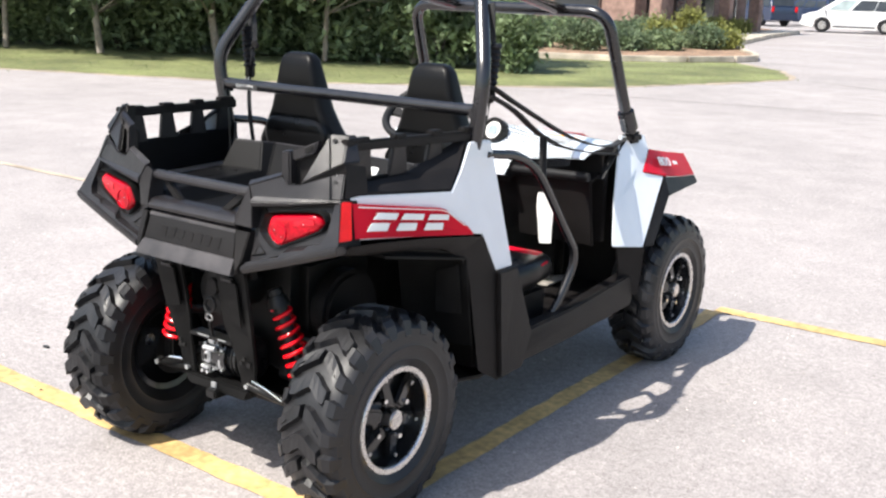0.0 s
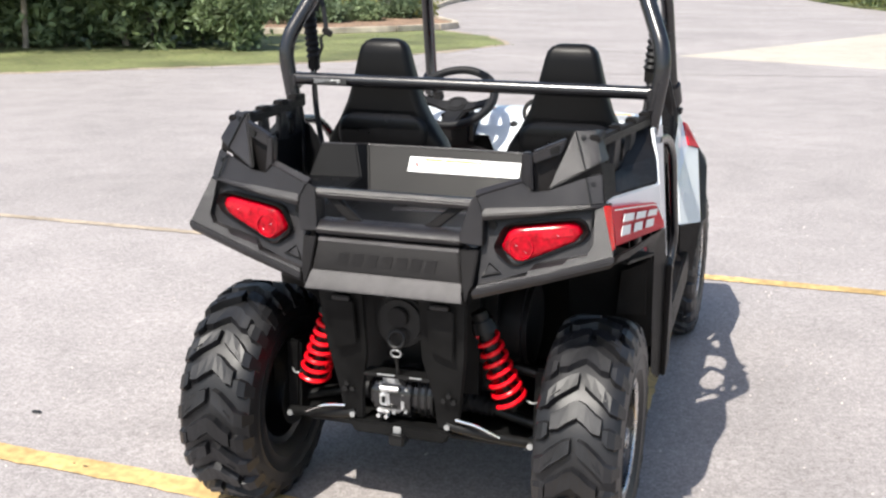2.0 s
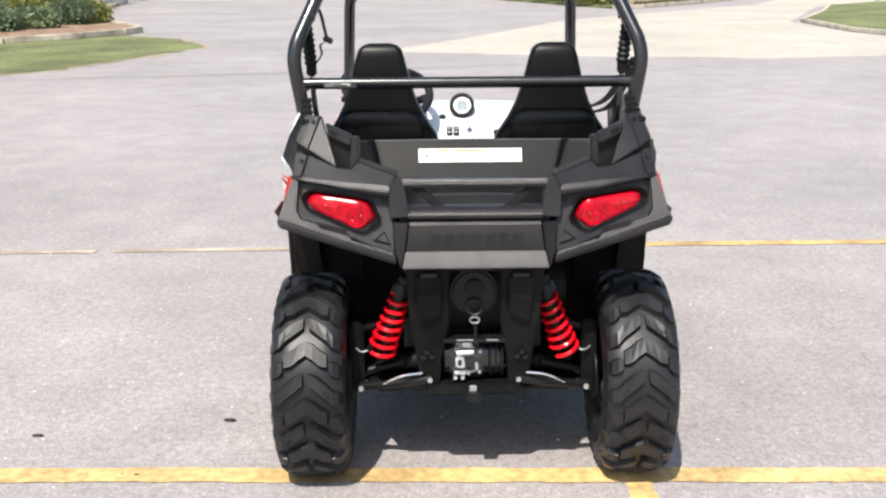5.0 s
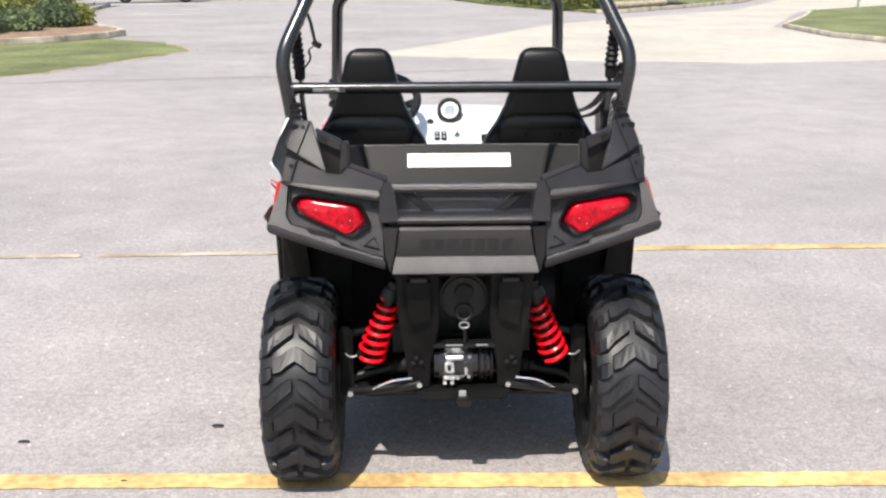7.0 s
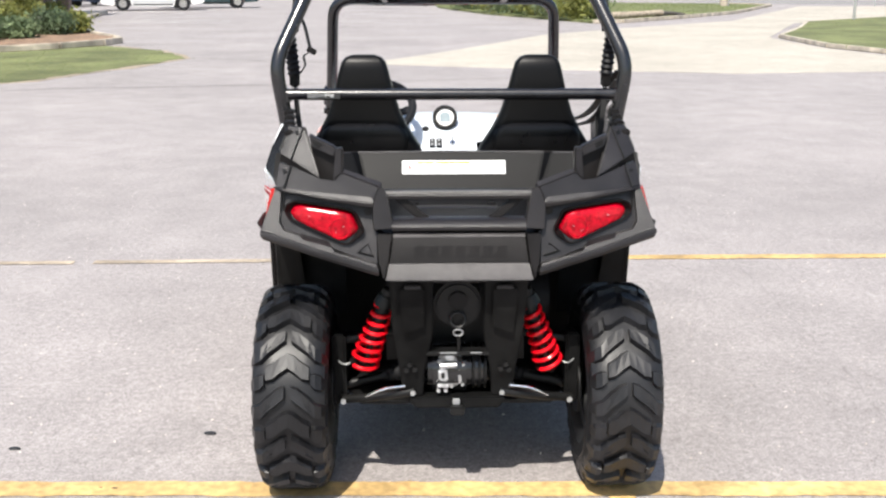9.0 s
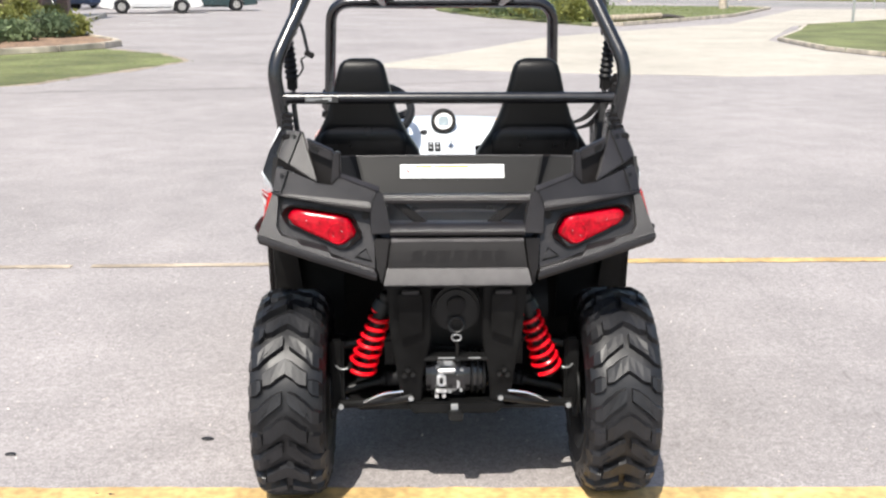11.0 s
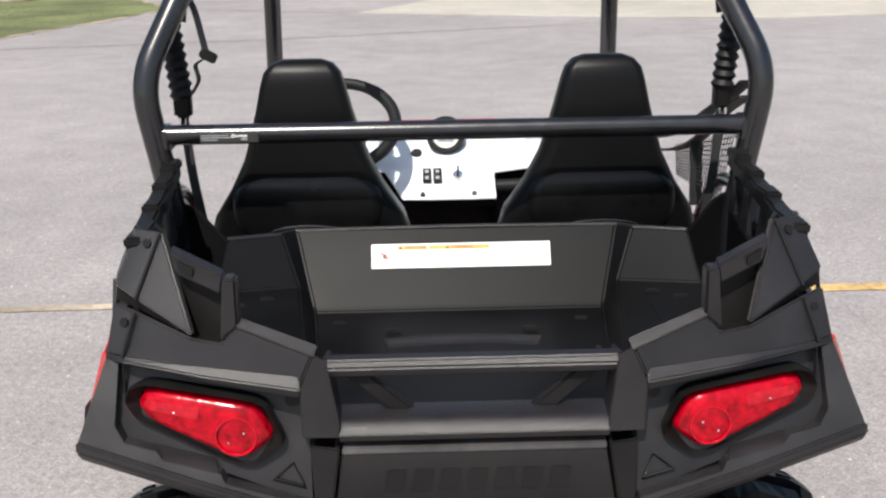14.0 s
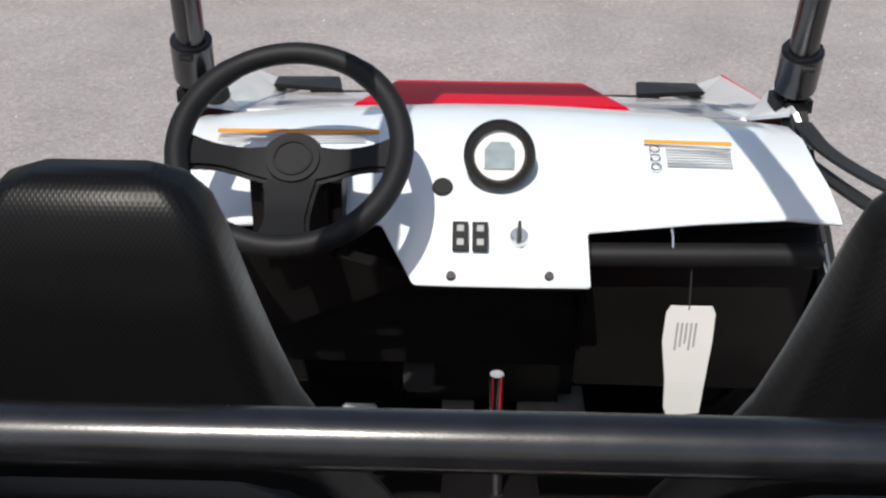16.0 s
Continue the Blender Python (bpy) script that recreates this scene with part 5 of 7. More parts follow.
def crease(bm, w, a=0.5):
    bmesh.ops.bevel(bm, geom=[e for e in bm.edges if e.calc_face_angle(0) > a], offset=w, segments=2, affect="EDGES", clamp_overlap=True)
    return bm


tgate = part("tailgate", crease(gate_band([(0.200, -0.272, 0.784), (0.189, -0.254, 0.856), (0.188, -0.246, 0.868), (0.188, -0.21, 0.872), (0.188, -0.20, 0.90), (0.188, -0.185, 0.90), (0.19, -0.185, 0.80), (0.2, -0.22, 0.775)]), 0.003), M_PLAB, UV, "charcoal plastic tailgate with a row of raised marks")
part("tailgate_lip", crease(gate_band([(0.209, -0.284, 0.736), (0.211, -0.300, 0.741), (0.210, -0.296, 0.750), (0.2015, -0.2735, 0.785), (0.199, -0.262, 0.786), (0.2, -0.262, 0.742)]), 0.002), M_LIP, tgate)
part("tailgate_roll", crease(gate_band([(0.192, -0.222, 0.870), (0.192, -0.246, 0.873), (0.192, -0.258, 0.879), (0.192, -0.260, 0.889), (0.192, -0.248, 0.903), (0.192, -0.232, 0.908), (0.192, -0.195, 0.908), (0.192, -0.195, 0.876)]), 0.001, 0.9), M_PLAS, tgate)
part("tailgate_step", crease(gate_band([(0.190, -0.2565, 0.857), (0.189, -0.2525, 0.866), (0.189, -0.24, 0.8705), (0.189, -0.24, 0.857)]), 0.0015), M_LIP, tgate)
for k in range(7):
    x = -0.118 + k * 0.0393
    p = [(x - 0.014, -0.2668, 0.804), (x + 0.014, -0.2668, 0.804), (x + 0.014, -0.2593, 0.834), (x - 0.014, -0.2593, 0.834)]
    part("raised_bar", prism([(q[0] + (0.006 if i > 1 else 0), q[1], q[2]) for i, q in enumerate(p)], (0, -0.0016, 0), 0.0006), M_PLAB, tgate, smooth=False)
part("bed_rail", crease(gate_band([(0.216, -0.222, 0.962), (0.216, -0.225, 0.976), (0.216, -0.217, 0.986), (0.216, -0.196, 0.988), (0.216, -0.190, 0.965)]), 0.003), M_PLAS, tgate)
for s in (-1, 1):
    part("brace", prism([(s * 0.196, -0.206, 0.966), (s * 0.156, -0.206, 0.966), (s * 0.082, -0.216, 0.905), (s * 0.122, -0.216, 0.905)], (0, 0.018, 0), 0.004), M_PLAB, tgate)

# ---- cargo bed ----
bm = sheet([(-0.225, -0.198, 0.850), (0.225, -0.198, 0.850), (0.284, 0.325, 0.850), (-0.284, 0.325, 0.850),
            (-0.286, 0.340, 0.864), (0.286, 0.340, 0.864), (0.320, 0.420, 0.993), (-0.320, 0.420, 0.993),
            (0.250, -0.15, 0.900), (0.312, 0.33, 0.904), (-0.250, -0.15, 0.900), (-0.312, 0.33, 0.904),
            (0.44, -0.14, 0.903), (0.462, 0.29, 0.908), (-0.44, -0.14, 0.903), (-0.462, 0.29, 0.908),
            (0.44, 0.335, 1.004), (-0.44, 0.335, 1.004), (0.345, 0.375, 1.000), (-0.345, 0.375, 1.000)],
           [(0, 1, 2, 3), (3, 2, 5, 4), (4, 5, 6, 7), (1, 8, 9, 2), (0, 3, 11, 10), (2, 9, 5), (3, 4, 11), (8, 12, 13, 9), (10, 11, 15, 14), (9, 13, 16, 18), (5, 9, 18, 6), (11, 19, 17, 15), (4, 7, 19, 11)], 0.008, 0.004)
bed = part("cargo_bed", bm, M_BED, UV, "black ribbed plastic cargo bed, empty")
# bead paler and glossier than the liner, to give the lip its highlight
part("front_lip", tube([(-0.44, 0.338, 1.006), (-0.345, 0.378, 1.002), (-0.320, 0.423, 0.996), (0, 0.428, 0.997), (0.320, 0.423, 0.996), (0.345, 0.378, 1.002), (0.44, 0.338, 1.006)], 0.005, 8), M_PLAS, bed)
part("top_shelf", prism([(-0.32, 0.424, 0.994), (0.32, 0.424, 0.994), (0.34, 0.456, 0.990), (-0.34, 0.456, 0.990)], (0, 0, -0.012), 0.004), M_BED, bed)
# raised pad, ribs and clips of the bed floor
part("floor_pad", prism([(-0.155, -0.13, 0.852), (0.155, -0.13, 0.852), (0.165, 0.24, 0.852), (-0.165, 0.24, 0.852)], (0, 0, 0.006), 0.003), M_BED, bed)
# arched rib made wide and paler: the floor's glare is put into it
bm = bmesh.new()
add_ring(bm, [(0.55, 0), (0.60, 0), (0.594, 0.003), (0.556, 0.003)], Matrix.Translation((0, -0.40, 0.8575)), 90)
bmesh.ops.delete(bm, geom=[f for f in bm.faces if f.calc_center_median().y < 0.13 or abs(f.calc_center_median().x) > 0.135], context="FACES")
part("arched_glare_rib", bm, M_PLAS, bed)
for s in (-1, 1):
    part("floor_rib", box((s * 0.2, 0.06, 0.853), (0.012, 0.34, 0.008), Matrix.Rotation(s * -0.1, 4, "Z"), 0.002), M_BED, bed)
    part("pad_rib", box((s * 0.345, 0.1, 0.909), (0.01, 0.2, 0.008), None, 0.002), M_BED, bed)
    for x, y, z in ((0.228, 0.265, 0.856), (0.125, 0.205, 0.862), (0.36, 0.255, 0.911), (0.405, 0.22, 0.911)):
        part("bed_clip", box((s * x, y, z), (0.026, 0.014, 0.012), None, 0.003), M_RUBBER, bed)
    for x, y, z in ((0.238, 0.12, 0.856), (0.34, 0.03, 0.909)):
        part("bed_screw", cyl((s * x, y, z - 0.004), (s * x, y, z + 0.003), 0.006, None, 8), M_CHROME, bed)
    # side wall with its window gaps and top rail
    xs = lambda y: 0.47 + 0.06 * (y + 0.14) / 0.5
    low, mid_, top = 0.915, 1.035, 1.12
    part("bed_side", prism([(s * xs(-0.14), -0.14, low), (s * xs(0.42), 0.42, low), (s * xs(0.42), 0.42, mid_), (s * xs(-0.14), -0.14, mid_)], (s * 0.014, 0, 0), 0.003), M_BED, bed)
    # posts in a paler plastic than the rail: their sunlight is in the colour
    for i, (y0, y1) in enumerate(((-0.13, -0.03), (0.06, 0.11), (0.21, 0.26), (0.35, 0.42))):
        part("side_post", prism([(s * xs(y0), y0 - 0.015, mid_ - 0.01), (s * xs(y1), y1 + 0.015, mid_ - 0.01), (s * (xs(y1) + 0.005), y1, top), (s * (xs(y0) + 0.005), y0, top)], (s * 0.016, 0, 0), 0.003), M_PLAS, bed)
        part("post_head", box((s * (xs((y0 + y1) / 2) + 0.012), (y0 + y1) / 2, top + 0.02), (0.03, max(0.05, y1 - y0), 0.018), None, 0.004), M_PLAB, bed)
    part("top_rail", prism([(s * xs(-0.13), -0.13, top - 0.005), (s * xs(0.44), 0.44, top - 0.015), (s * xs(0.44), 0.44, top + 0.016), (s * xs(-0.13), -0.13, top + 0.022)], (s * 0.03, 0, 0), 0.005), M_PLAB, bed)
    part("corner_riser", sheet([mx(p, s) for p in ((0.44, 0.335, 1.004), (0.462, 0.29, 0.908), (0.51, 0.40, 1.052), (0.54, 0.43, 1.056), (0.53, 0.40, 0.91))], [(0, 1, 4, 2), (2, 4, 3)], 0.008, 0.003), M_BED, bed)

# thin paler lines round the side pads, put in as edge highlights
for pts in ([(0.262, -0.12, 0.906), (0.43, -0.12, 0.908), (0.45, 0.27, 0.912), (0.312, 0.30, 0.909)], [(-0.262, -0.12, 0.906), (-0.43, -0.12, 0.908), (-0.45, 0.27, 0.912), (-0.312, 0.30, 0.909)]):
    part("pad_edge_highlight", tube(rounded(pts + pts[:1], 0.02, 4), 0.0022, 6), M_PLAS, bed)

# warning label on the bed wall
mw = plane_m((0.007, 0.3836, 0.9505), (1, 0, 0), (0, 0.80, 1.29))
lab = part("warning_label", flat_in(mw, [(-0.176, -0.0245), (0.176, -0.0245), (0.176, 0.0245), (-0.176, 0.0245)], 0.002), M_STICK, bed, "white warning label with orange headings", smooth=False)
for x0, x1 in ((-0.125, -0.066), (-0.063, 0.056)):
    part("heading", flat_in(mw, [(x0, 0.0125), (x1, 0.0125), (x1, 0.0205), (x0, 0.0205)], 0.003), M_ORANGE, lab, smooth=False)
    xc = (x0 + x1) / 2 + 0.006
    words("WARNING", 0.0085, mw @ Matrix.Translation((xc, 0.0165, 0.0034)), M_INK, lab)
    part("triangle", flat_in(mw, [(xc - 0.033, 0.0135), (xc - 0.025, 0.0135), (xc - 0.029, 0.0197)], 0.0034), M_INK, lab, smooth=False)
for k in range(7):
    for x0, x1 in ((-0.122, -0.068), (-0.06, 0.05), (0.062, 0.168)):
        w = (x1 - x0) * (0.55 + 0.4 * random.Random(k * 7 + int(x0 * 900)).random())
        part("print_line", flat_in(mw, [(x0, 0.007 - k * 0.0042), (x0 + w, 0.007 - k * 0.0042), (x0 + w, 0.0078 - k * 0.0042), (x0, 0.0078 - k * 0.0042)], 0.0026), M_GREYINK, lab, smooth=False)
bm = bmesh.new()
add_ring(bm, [(0.0088, 0), (0.0102, 0), (0.0102, 0.001), (0.0088, 0.001)], mw @ Matrix.Translation((-0.15, 0.001, 0.002)), 24)
part("ban_ring", bm, M_REDINK, lab)
part("ban_bar", flat_in(mw, [(-0.158, 0.0055), (-0.156, 0.0075), (-0.142, -0.0045), (-0.144, -0.0065)], 0.0032), M_REDINK, lab, smooth=False)
part("ban_mark", flat_in(mw, [(-0.154, -0.005), (-0.146, -0.005), (-0.146, 0.003), (-0.150, 0.006), (-0.154, 0.003)], 0.0028), M_INK, lab, smooth=False)

# ---- side panels ----
def side(s):
    """White flank, red decal, black arch flare and sill of one side."""
    P = lambda x, y, z: (s * x, y, z)
    # white panel, in two folded faces
    wp = sheet([P(0.532, -0.145, 0.998), P(0.614, 0.218, 0.975), P(0.598, 0.285, 1.036), P(0.57, 0.36, 1.105), P(0.588, 0.455, 1.105), P(0.611, 0.578, 0.68), P(0.618, 0.452, 0.684), P(0.617, 0.382, 0.819), P(0.615, 0.322, 0.831), P(0.553, -0.158, 0.878)],
               [(0, 1, 8, 9), (1, 2, 7, 8), (2, 3, 4, 5, 6, 7)], 0.008, 0.004)
    p = part("flank_panel", wp, M_WHITE, UV, "pearl white flank panel with a red decal")
    part("upper_black_trim", sheet([P(0.538, -0.13, 1.003), P(0.612, 0.213, 0.982), P(0.596, 0.275, 1.04), P(0.562, 0.35, 1.11), P(0.53, 0.35, 1.11), P(0.52, 0.1, 1.03), P(0.52, -0.1, 1.03)], [(0, 1, 5, 6), (1, 2, 5), (2, 3, 4, 5)], 0.008, 0.003), M_PLAB, p)

    def on(u, v, lift=0.0):
        """On the decal's face: u 0..1 from its rear edge forwards, v 0..1 upwards."""
        a, b, c, d = Vector((0.5585, -0.146, 0.882)), Vector((0.618, 0.328, 0.828)), Vector((0.6175, 0.240, 0.922)), Vector((0.540, -0.140, 0.980))
        q = (a * (1 - u) + b * u) * (1 - v) + (d * (1 - u) + c * u) * v
        return (s * (q.x + 0.004 + lift), q.y, q.z)

    def patch(name, pts, mtl, lift, lb=""):
        part(name, prism([on(u, v, lift) for u, v in pts], (s * 0.0015, 0, 0), 0), mtl, p, lb, smooth=False)

    patch("red_decal", [(-0.03, 0.02), (1.0, 0.0), (0.985, 0.32), (0.86, 0.93), (0.8, 0.99), (-0.03, 0.98)], M_DECAL, 0.0, "glossy red decal")
    patch("pinstripe", [(0.02, 0.88), (0.80, 0.90), (0.86, 0.84), (0.955, 0.35), (0.965, 0.35), (0.875, 0.87), (0.81, 0.93), (0.02, 0.91)], M_STICK, 0.002)
    # plain slanted shapes in place of the maker's mark
    f = (lambda u: u) if s > 0 else (lambda u: 1 - u - 0.1)
    for k in range(3):
        u0 = 0.06 + 0.245 * k
        for v0, v1, du, ln in ((0.56, 0.76, 0.07, 0.2), (0.22, 0.46, 0.0, 0.17)):
            ptsd = [(u0 + du, v0), (u0 + du + ln, v0), (u0 + du + ln + 0.04, v1), (u0 + du + 0.055, v1)]
            patch("decal_mark", [(f(u), v) for u, v in ptsd], M_STICK, 0.003)
    part("side_reflector", prism([P(0.5575, -0.228, 0.886), P(0.558, -0.174, 0.884), P(0.540, -0.156, 0.984), P(0.5265, -0.180, 0.986)], (s * 0.004, 0, 0), 0.001), M_REFL, UV, "red side reflector")
    # arch flare: sweeps from under the lamp over the wheel and down to the sill
    arch = [((0.5, -0.2, 0.845), (0.575, -0.19, 0.872)), ((0.54, -0.11, 0.835), (0.6, -0.1, 0.872)), ((0.575, 0.06, 0.825), (0.612, 0.111, 0.853)), ((0.585, 0.2, 0.805), (0.619, 0.271, 0.832)), ((0.59, 0.3, 0.77), (0.622, 0.386, 0.816)), ((0.595, 0.345, 0.68), (0.624, 0.468, 0.681)), ((0.6, 0.375, 0.52), (0.624, 0.499, 0.494)), ((0.6, 0.41, 0.36), (0.621, 0.511, 0.318))]
    sec = []
    for a, b in arch:
        a, b = Vector(a), Vector(b)
        sec.append([P(*a), P(*b), P(b.x - 0.012, b.y + 0.012, b.z - 0.03), P(a.x, a.y + 0.01, a.z - 0.012)])
    bm = loft(sec)
    bmesh.ops.bevel(bm, geom=[e for e in bm.edges if e.calc_face_angle(0) > 0.6], offset=0.004, segments=2, affect="EDGES", clamp_overlap=True)
    part("arch_flare", bm, M_PLAB, UV, "black plastic wheel arch flare")
    part("rocker_column", sheet([P(0.624, 0.458, 0.684), P(0.612, 0.585, 0.677), P(0.612, 0.698, 0.426), P(0.614, 0.643, 0.312), P(0.619, 0.501, 0.31)], [(0, 1, 2, 3, 4)], 0.016, 0.005), M_PLAB, UV)
    part("sill", loft([[P(0.616, 0.546, 0.32), P(0.619, 0.577, 0.377), P(0.611, 0.581, 0.428), P(0.56, 0.55, 0.44), P(0.56, 0.5, 0.33)],
                       [P(0.609, 1.03, 0.319), P(0.612, 1.042, 0.385), P(0.603, 1.012, 0.431), P(0.55, 1, 0.43), P(0.55, 1, 0.32)],
                       [P(0.602, 1.507, 0.338), P(0.605, 1.521, 0.424), P(0.6, 1.5, 0.47), P(0.54, 1.5, 0.47), P(0.54, 1.5, 0.33)]], 0.006), M_PLAB, UV, "black plastic sill step")
    part("wheel_house", sheet([P(0.36, 0.33, 0.45), P(0.6, 0.375, 0.45), P(0.6, 0.33, 0.75), P(0.36, 0.28, 0.78), P(0.36, -0.05, 0.83), P(0.58, -0.05, 0.82)], [(0, 1, 2, 3), (3, 2, 5, 4)], 0.008, 0.002), M_CHEEK, UV)
    part("splash_flap", prism([P(0.5, 0.305, 0.56), P(0.585, 0.33, 0.56), P(0.585, 0.3, 0.73), P(0.515, 0.28, 0.7)], (0, 0.006, 0), 0.002), M_CHEEK, UV)
    # front fender, cowl side: leans in towards the top, red nose over a black flare
    fw = sheet([P(0.488, 1.530, 1.013), P(0.502, 1.717, 1.002), P(0.526, 1.720, 0.941), P(0.562, 1.610, 0.866), P(0.592, 1.745, 0.836), P(0.642, 1.496, 0.587), P(0.571, 1.367, 0.598), P(0.552, 1.392, 0.754), P(0.508, 1.485, 0.965)],
               [(0, 1, 2, 8), (2, 3, 7, 8), (3, 4, 5, 6, 7)], 0.008, 0.004)
    f_ = part("front_fender", fw, M_WHITE, UV, "pearl white front fender with a red nose")
    part("fender_crown", sheet([P(0.488, 1.532, 1.010), P(0.502, 1.718, 1.000), P(0.526, 1.722, 0.941), P(0.505, 2.115, 0.882), P(0.40, 2.13, 0.835), P(0.405, 1.89, 0.905), P(0.440, 1.64, 0.962)], [(0, 1, 6), (1, 2, 3, 5, 6), (3, 4, 5)], 0.008, 0.004), M_WHITE, f_)
    nose = [Vector(P(*p)) for p in ((0.530, 1.720, 0.944), (0.520, 1.90, 0.915), (0.507, 2.12, 0.884), (0.553, 2.150, 0.792), (0.578, 1.94, 0.812), (0.596, 1.748, 0.838), (0.566, 1.608, 0.867))]
    part("red_nose", sheet([tuple(v) for v in nose], [(0, 5, 6), (0, 1, 4, 5), (1, 2, 3, 4)], 0.007, 0.002), M_DECAL, f_, "glossy red fender nose with pale numerals")
    along = (nose[4] + nose[1] - nose[5] - nose[0]).normalized()
    upw = (nose[0] + nose[1] - nose[5] - nose[4]).normalized()
    nrm = along.cross(upw) * s
    mid_n = (nose[0] + nose[1] + nose[4] + nose[5]) / 4 + nrm * 0.0100 - along * 0.030
    words("800", 0.056, plane_m(mid_n, along * s, upw) @ Matrix.Diagonal((1.7, 1.0, 1.0, 1.0)), M_STICK, f_, "numerals", 0.001)
    part("numeral_bar", flat_in(plane_m(mid_n + along * 0.125, along * s, upw), [(-0.025, -0.008), (0.025, -0.008), (0.025, 0.008), (-0.025, 0.008)]), M_STICK, f_, smooth=False)
    part("front_flare", sheet([P(0.642, 1.500, 0.588), P(0.593, 1.750, 0.834), P(0.578, 1.94, 0.810), P(0.553, 2.152, 0.789), P(0.655, 1.565, 0.582), P(0.636, 1.72, 0.762), P(0.612, 1.93, 0.764), P(0.562, 2.172, 0.752), P(0.48, 1.60, 0.60), P(0.48, 1.74, 0.76), P(0.48, 1.94, 0.765), P(0.48, 2.15, 0.745)],
                              [(0, 1, 5, 4), (1, 2, 6, 5), (2, 3, 7, 6), (4, 5, 9, 8), (5, 6, 10, 9), (6, 7, 11, 10)], 0.01, 0.003), M_PLAB, UV)
    part("fender_front_liner", sheet([P(0.632, 1.52, 0.588), P(0.56, 1.41, 0.592), P(0.56, 1.46, 0.40), P(0.61, 1.53, 0.38)], [(0, 1, 2, 3)], 0.012, 0.003), M_PLAB, UV)
    part("front_lamp_eyelid", sheet([P(0.42, 1.88, 0.925), P(0.28, 1.84, 0.93), P(0.3, 1.98, 0.91), P(0.44, 2.05, 0.885)], [(0, 1, 2, 3)], 0.008, 0.003), M_PLAB, UV)
    # hip bar and netting straps
    part("hip_bar", tube(rounded([P(0.575, 0.44, 1.06), P(0.585, 0.62, 1.04), P(0.59, 0.74, 0.98), P(0.585, 1.06, 0.62), P(0.575, 0.99, 0.50), P(0.56, 0.94, 0.42)], 0.1, 6), 0.015, 12), M_TUBE, UV)
    if s > 0:
        for path in ([(0.575, 0.46, 1.24), (0.572, 0.60, 1.185), (0.568, 0.76, 1.10), (0.556, 0.94, 1.035), (0.525, 1.19, 0.985), (0.512, 1.34, 0.962), (0.500, 1.486, 0.945)], [(0.575, 0.46, 1.27), (0.572, 0.64, 1.195), (0.562, 0.963, 1.073), (0.54, 1.22, 1.01), (0.512, 1.42, 0.985), (0.497, 1.52, 0.995)], [(0.57, 0.80, 1.085), (0.575, 0.80, 0.93)], [(0.497, 1.55, 1.004), (0.498, 1.45, 0.93), (0.498, 1.365, 0.858)]):
            part("strap", tube(smooth_path([P(*q) for q in path], 5), 0.01, 8, False, (0.028, 0.006)), M_WEB, UV)
        net = bmesh.new()
        for i in range(25):
            k = i / 24
            a = Vector((0.575, 0.52 + 0.5 * k, 1.16 - 0.13 * k))
            b = Vector((0.572, 0.60 + 0.38 * k, 0.99 - 0.03 * k))
            add_tube(net, [P(*a), P(*b)], 0.0012, 4)
        for i in range(1, 12):
            k = i / 12
            a = Vector((0.575, 0.52, 1.16)).lerp(Vector((0.572, 0.60, 0.99)), k)
            b = Vector((0.575, 1.02, 1.03)).lerp(Vector((0.572, 0.98, 0.96)), k)
            add_tube(net, [P(*a), P(*b)], 0.0012, 4)
        part("side_net", net, M_WEB, UV, "black mesh shoulder net")
    # belt retractor bellows, belt and loose strap
    bm = bmesh.new()
    prof = []
    for i in range(17):
        prof.append((0.018 + (0.006 if i % 2 else 0), 0.15 * i / 16))
    add_ring(bm, [(0.002, 0)] + prof + [(0.002, 0.15)], Matrix.Translation(P(0.538, 0.505, 1.25)) @ Matrix.Rotation(s * 0.1, 4, "Y"), 20)
    rb = part("belt_bellows", bm, M_RUBBER, UV, "ribbed black rubber belt boot")
    part("bellows_mount", box(P(0.538, 0.505, 1.235), (0.034, 0.03, 0.045), None, 0.006), M_PLAB, UV)
    part("bellows_bolt", cyl(P(0.538, 0.49, 1.215), P(0.541, 0.49, 1.175), 0.008, 0.006, 10), M_CHROME, UV)
    part("seat_belt", tube(smooth_path([P(0.538, 0.50, 1.22), P(0.525, 0.49, 1.08), P(0.50, 0.50, 0.92), P(0.47, 0.56, 0.75)], 5), 0.01, 8, False, (0.018, 0.004)), M_WEB, UV)
    part("pillar_belt", tube([P(0.52, 0.52, 1.52), P(0.535, 0.51, 1.40)], 0.01, 8, False, (0.03, 0.004)), M_WEB, UV)
    if s < 0:
        part("loose_strap", tube(smooth_path([P(0.515, 0.50, 1.46), P(0.497, 0.49, 1.42), P(0.485, 0.48, 1.37), P(0.478, 0.47, 1.345)], 5), 0.01, 8, False, (0.016, 0.003)), M_WEB, UV)
        part("strap_buckle", box(P(0.474, 0.47, 1.338), (0.034, 0.012, 0.02), Matrix.Rotation(0.5, 4, "Y"), 0.003), M_PLAB, UV)
        part("loose_strap", tube(smooth_path([P(0.487, 0.475, 1.33), P(0.502, 0.48, 1.318), P(0.498, 0.48, 1.29), P(0.515, 0.49, 1.262)], 5), 0.01, 8, False, (0.012, 0.003)), M_WEB, UV)


for s in (-1, 1):
    side(s)

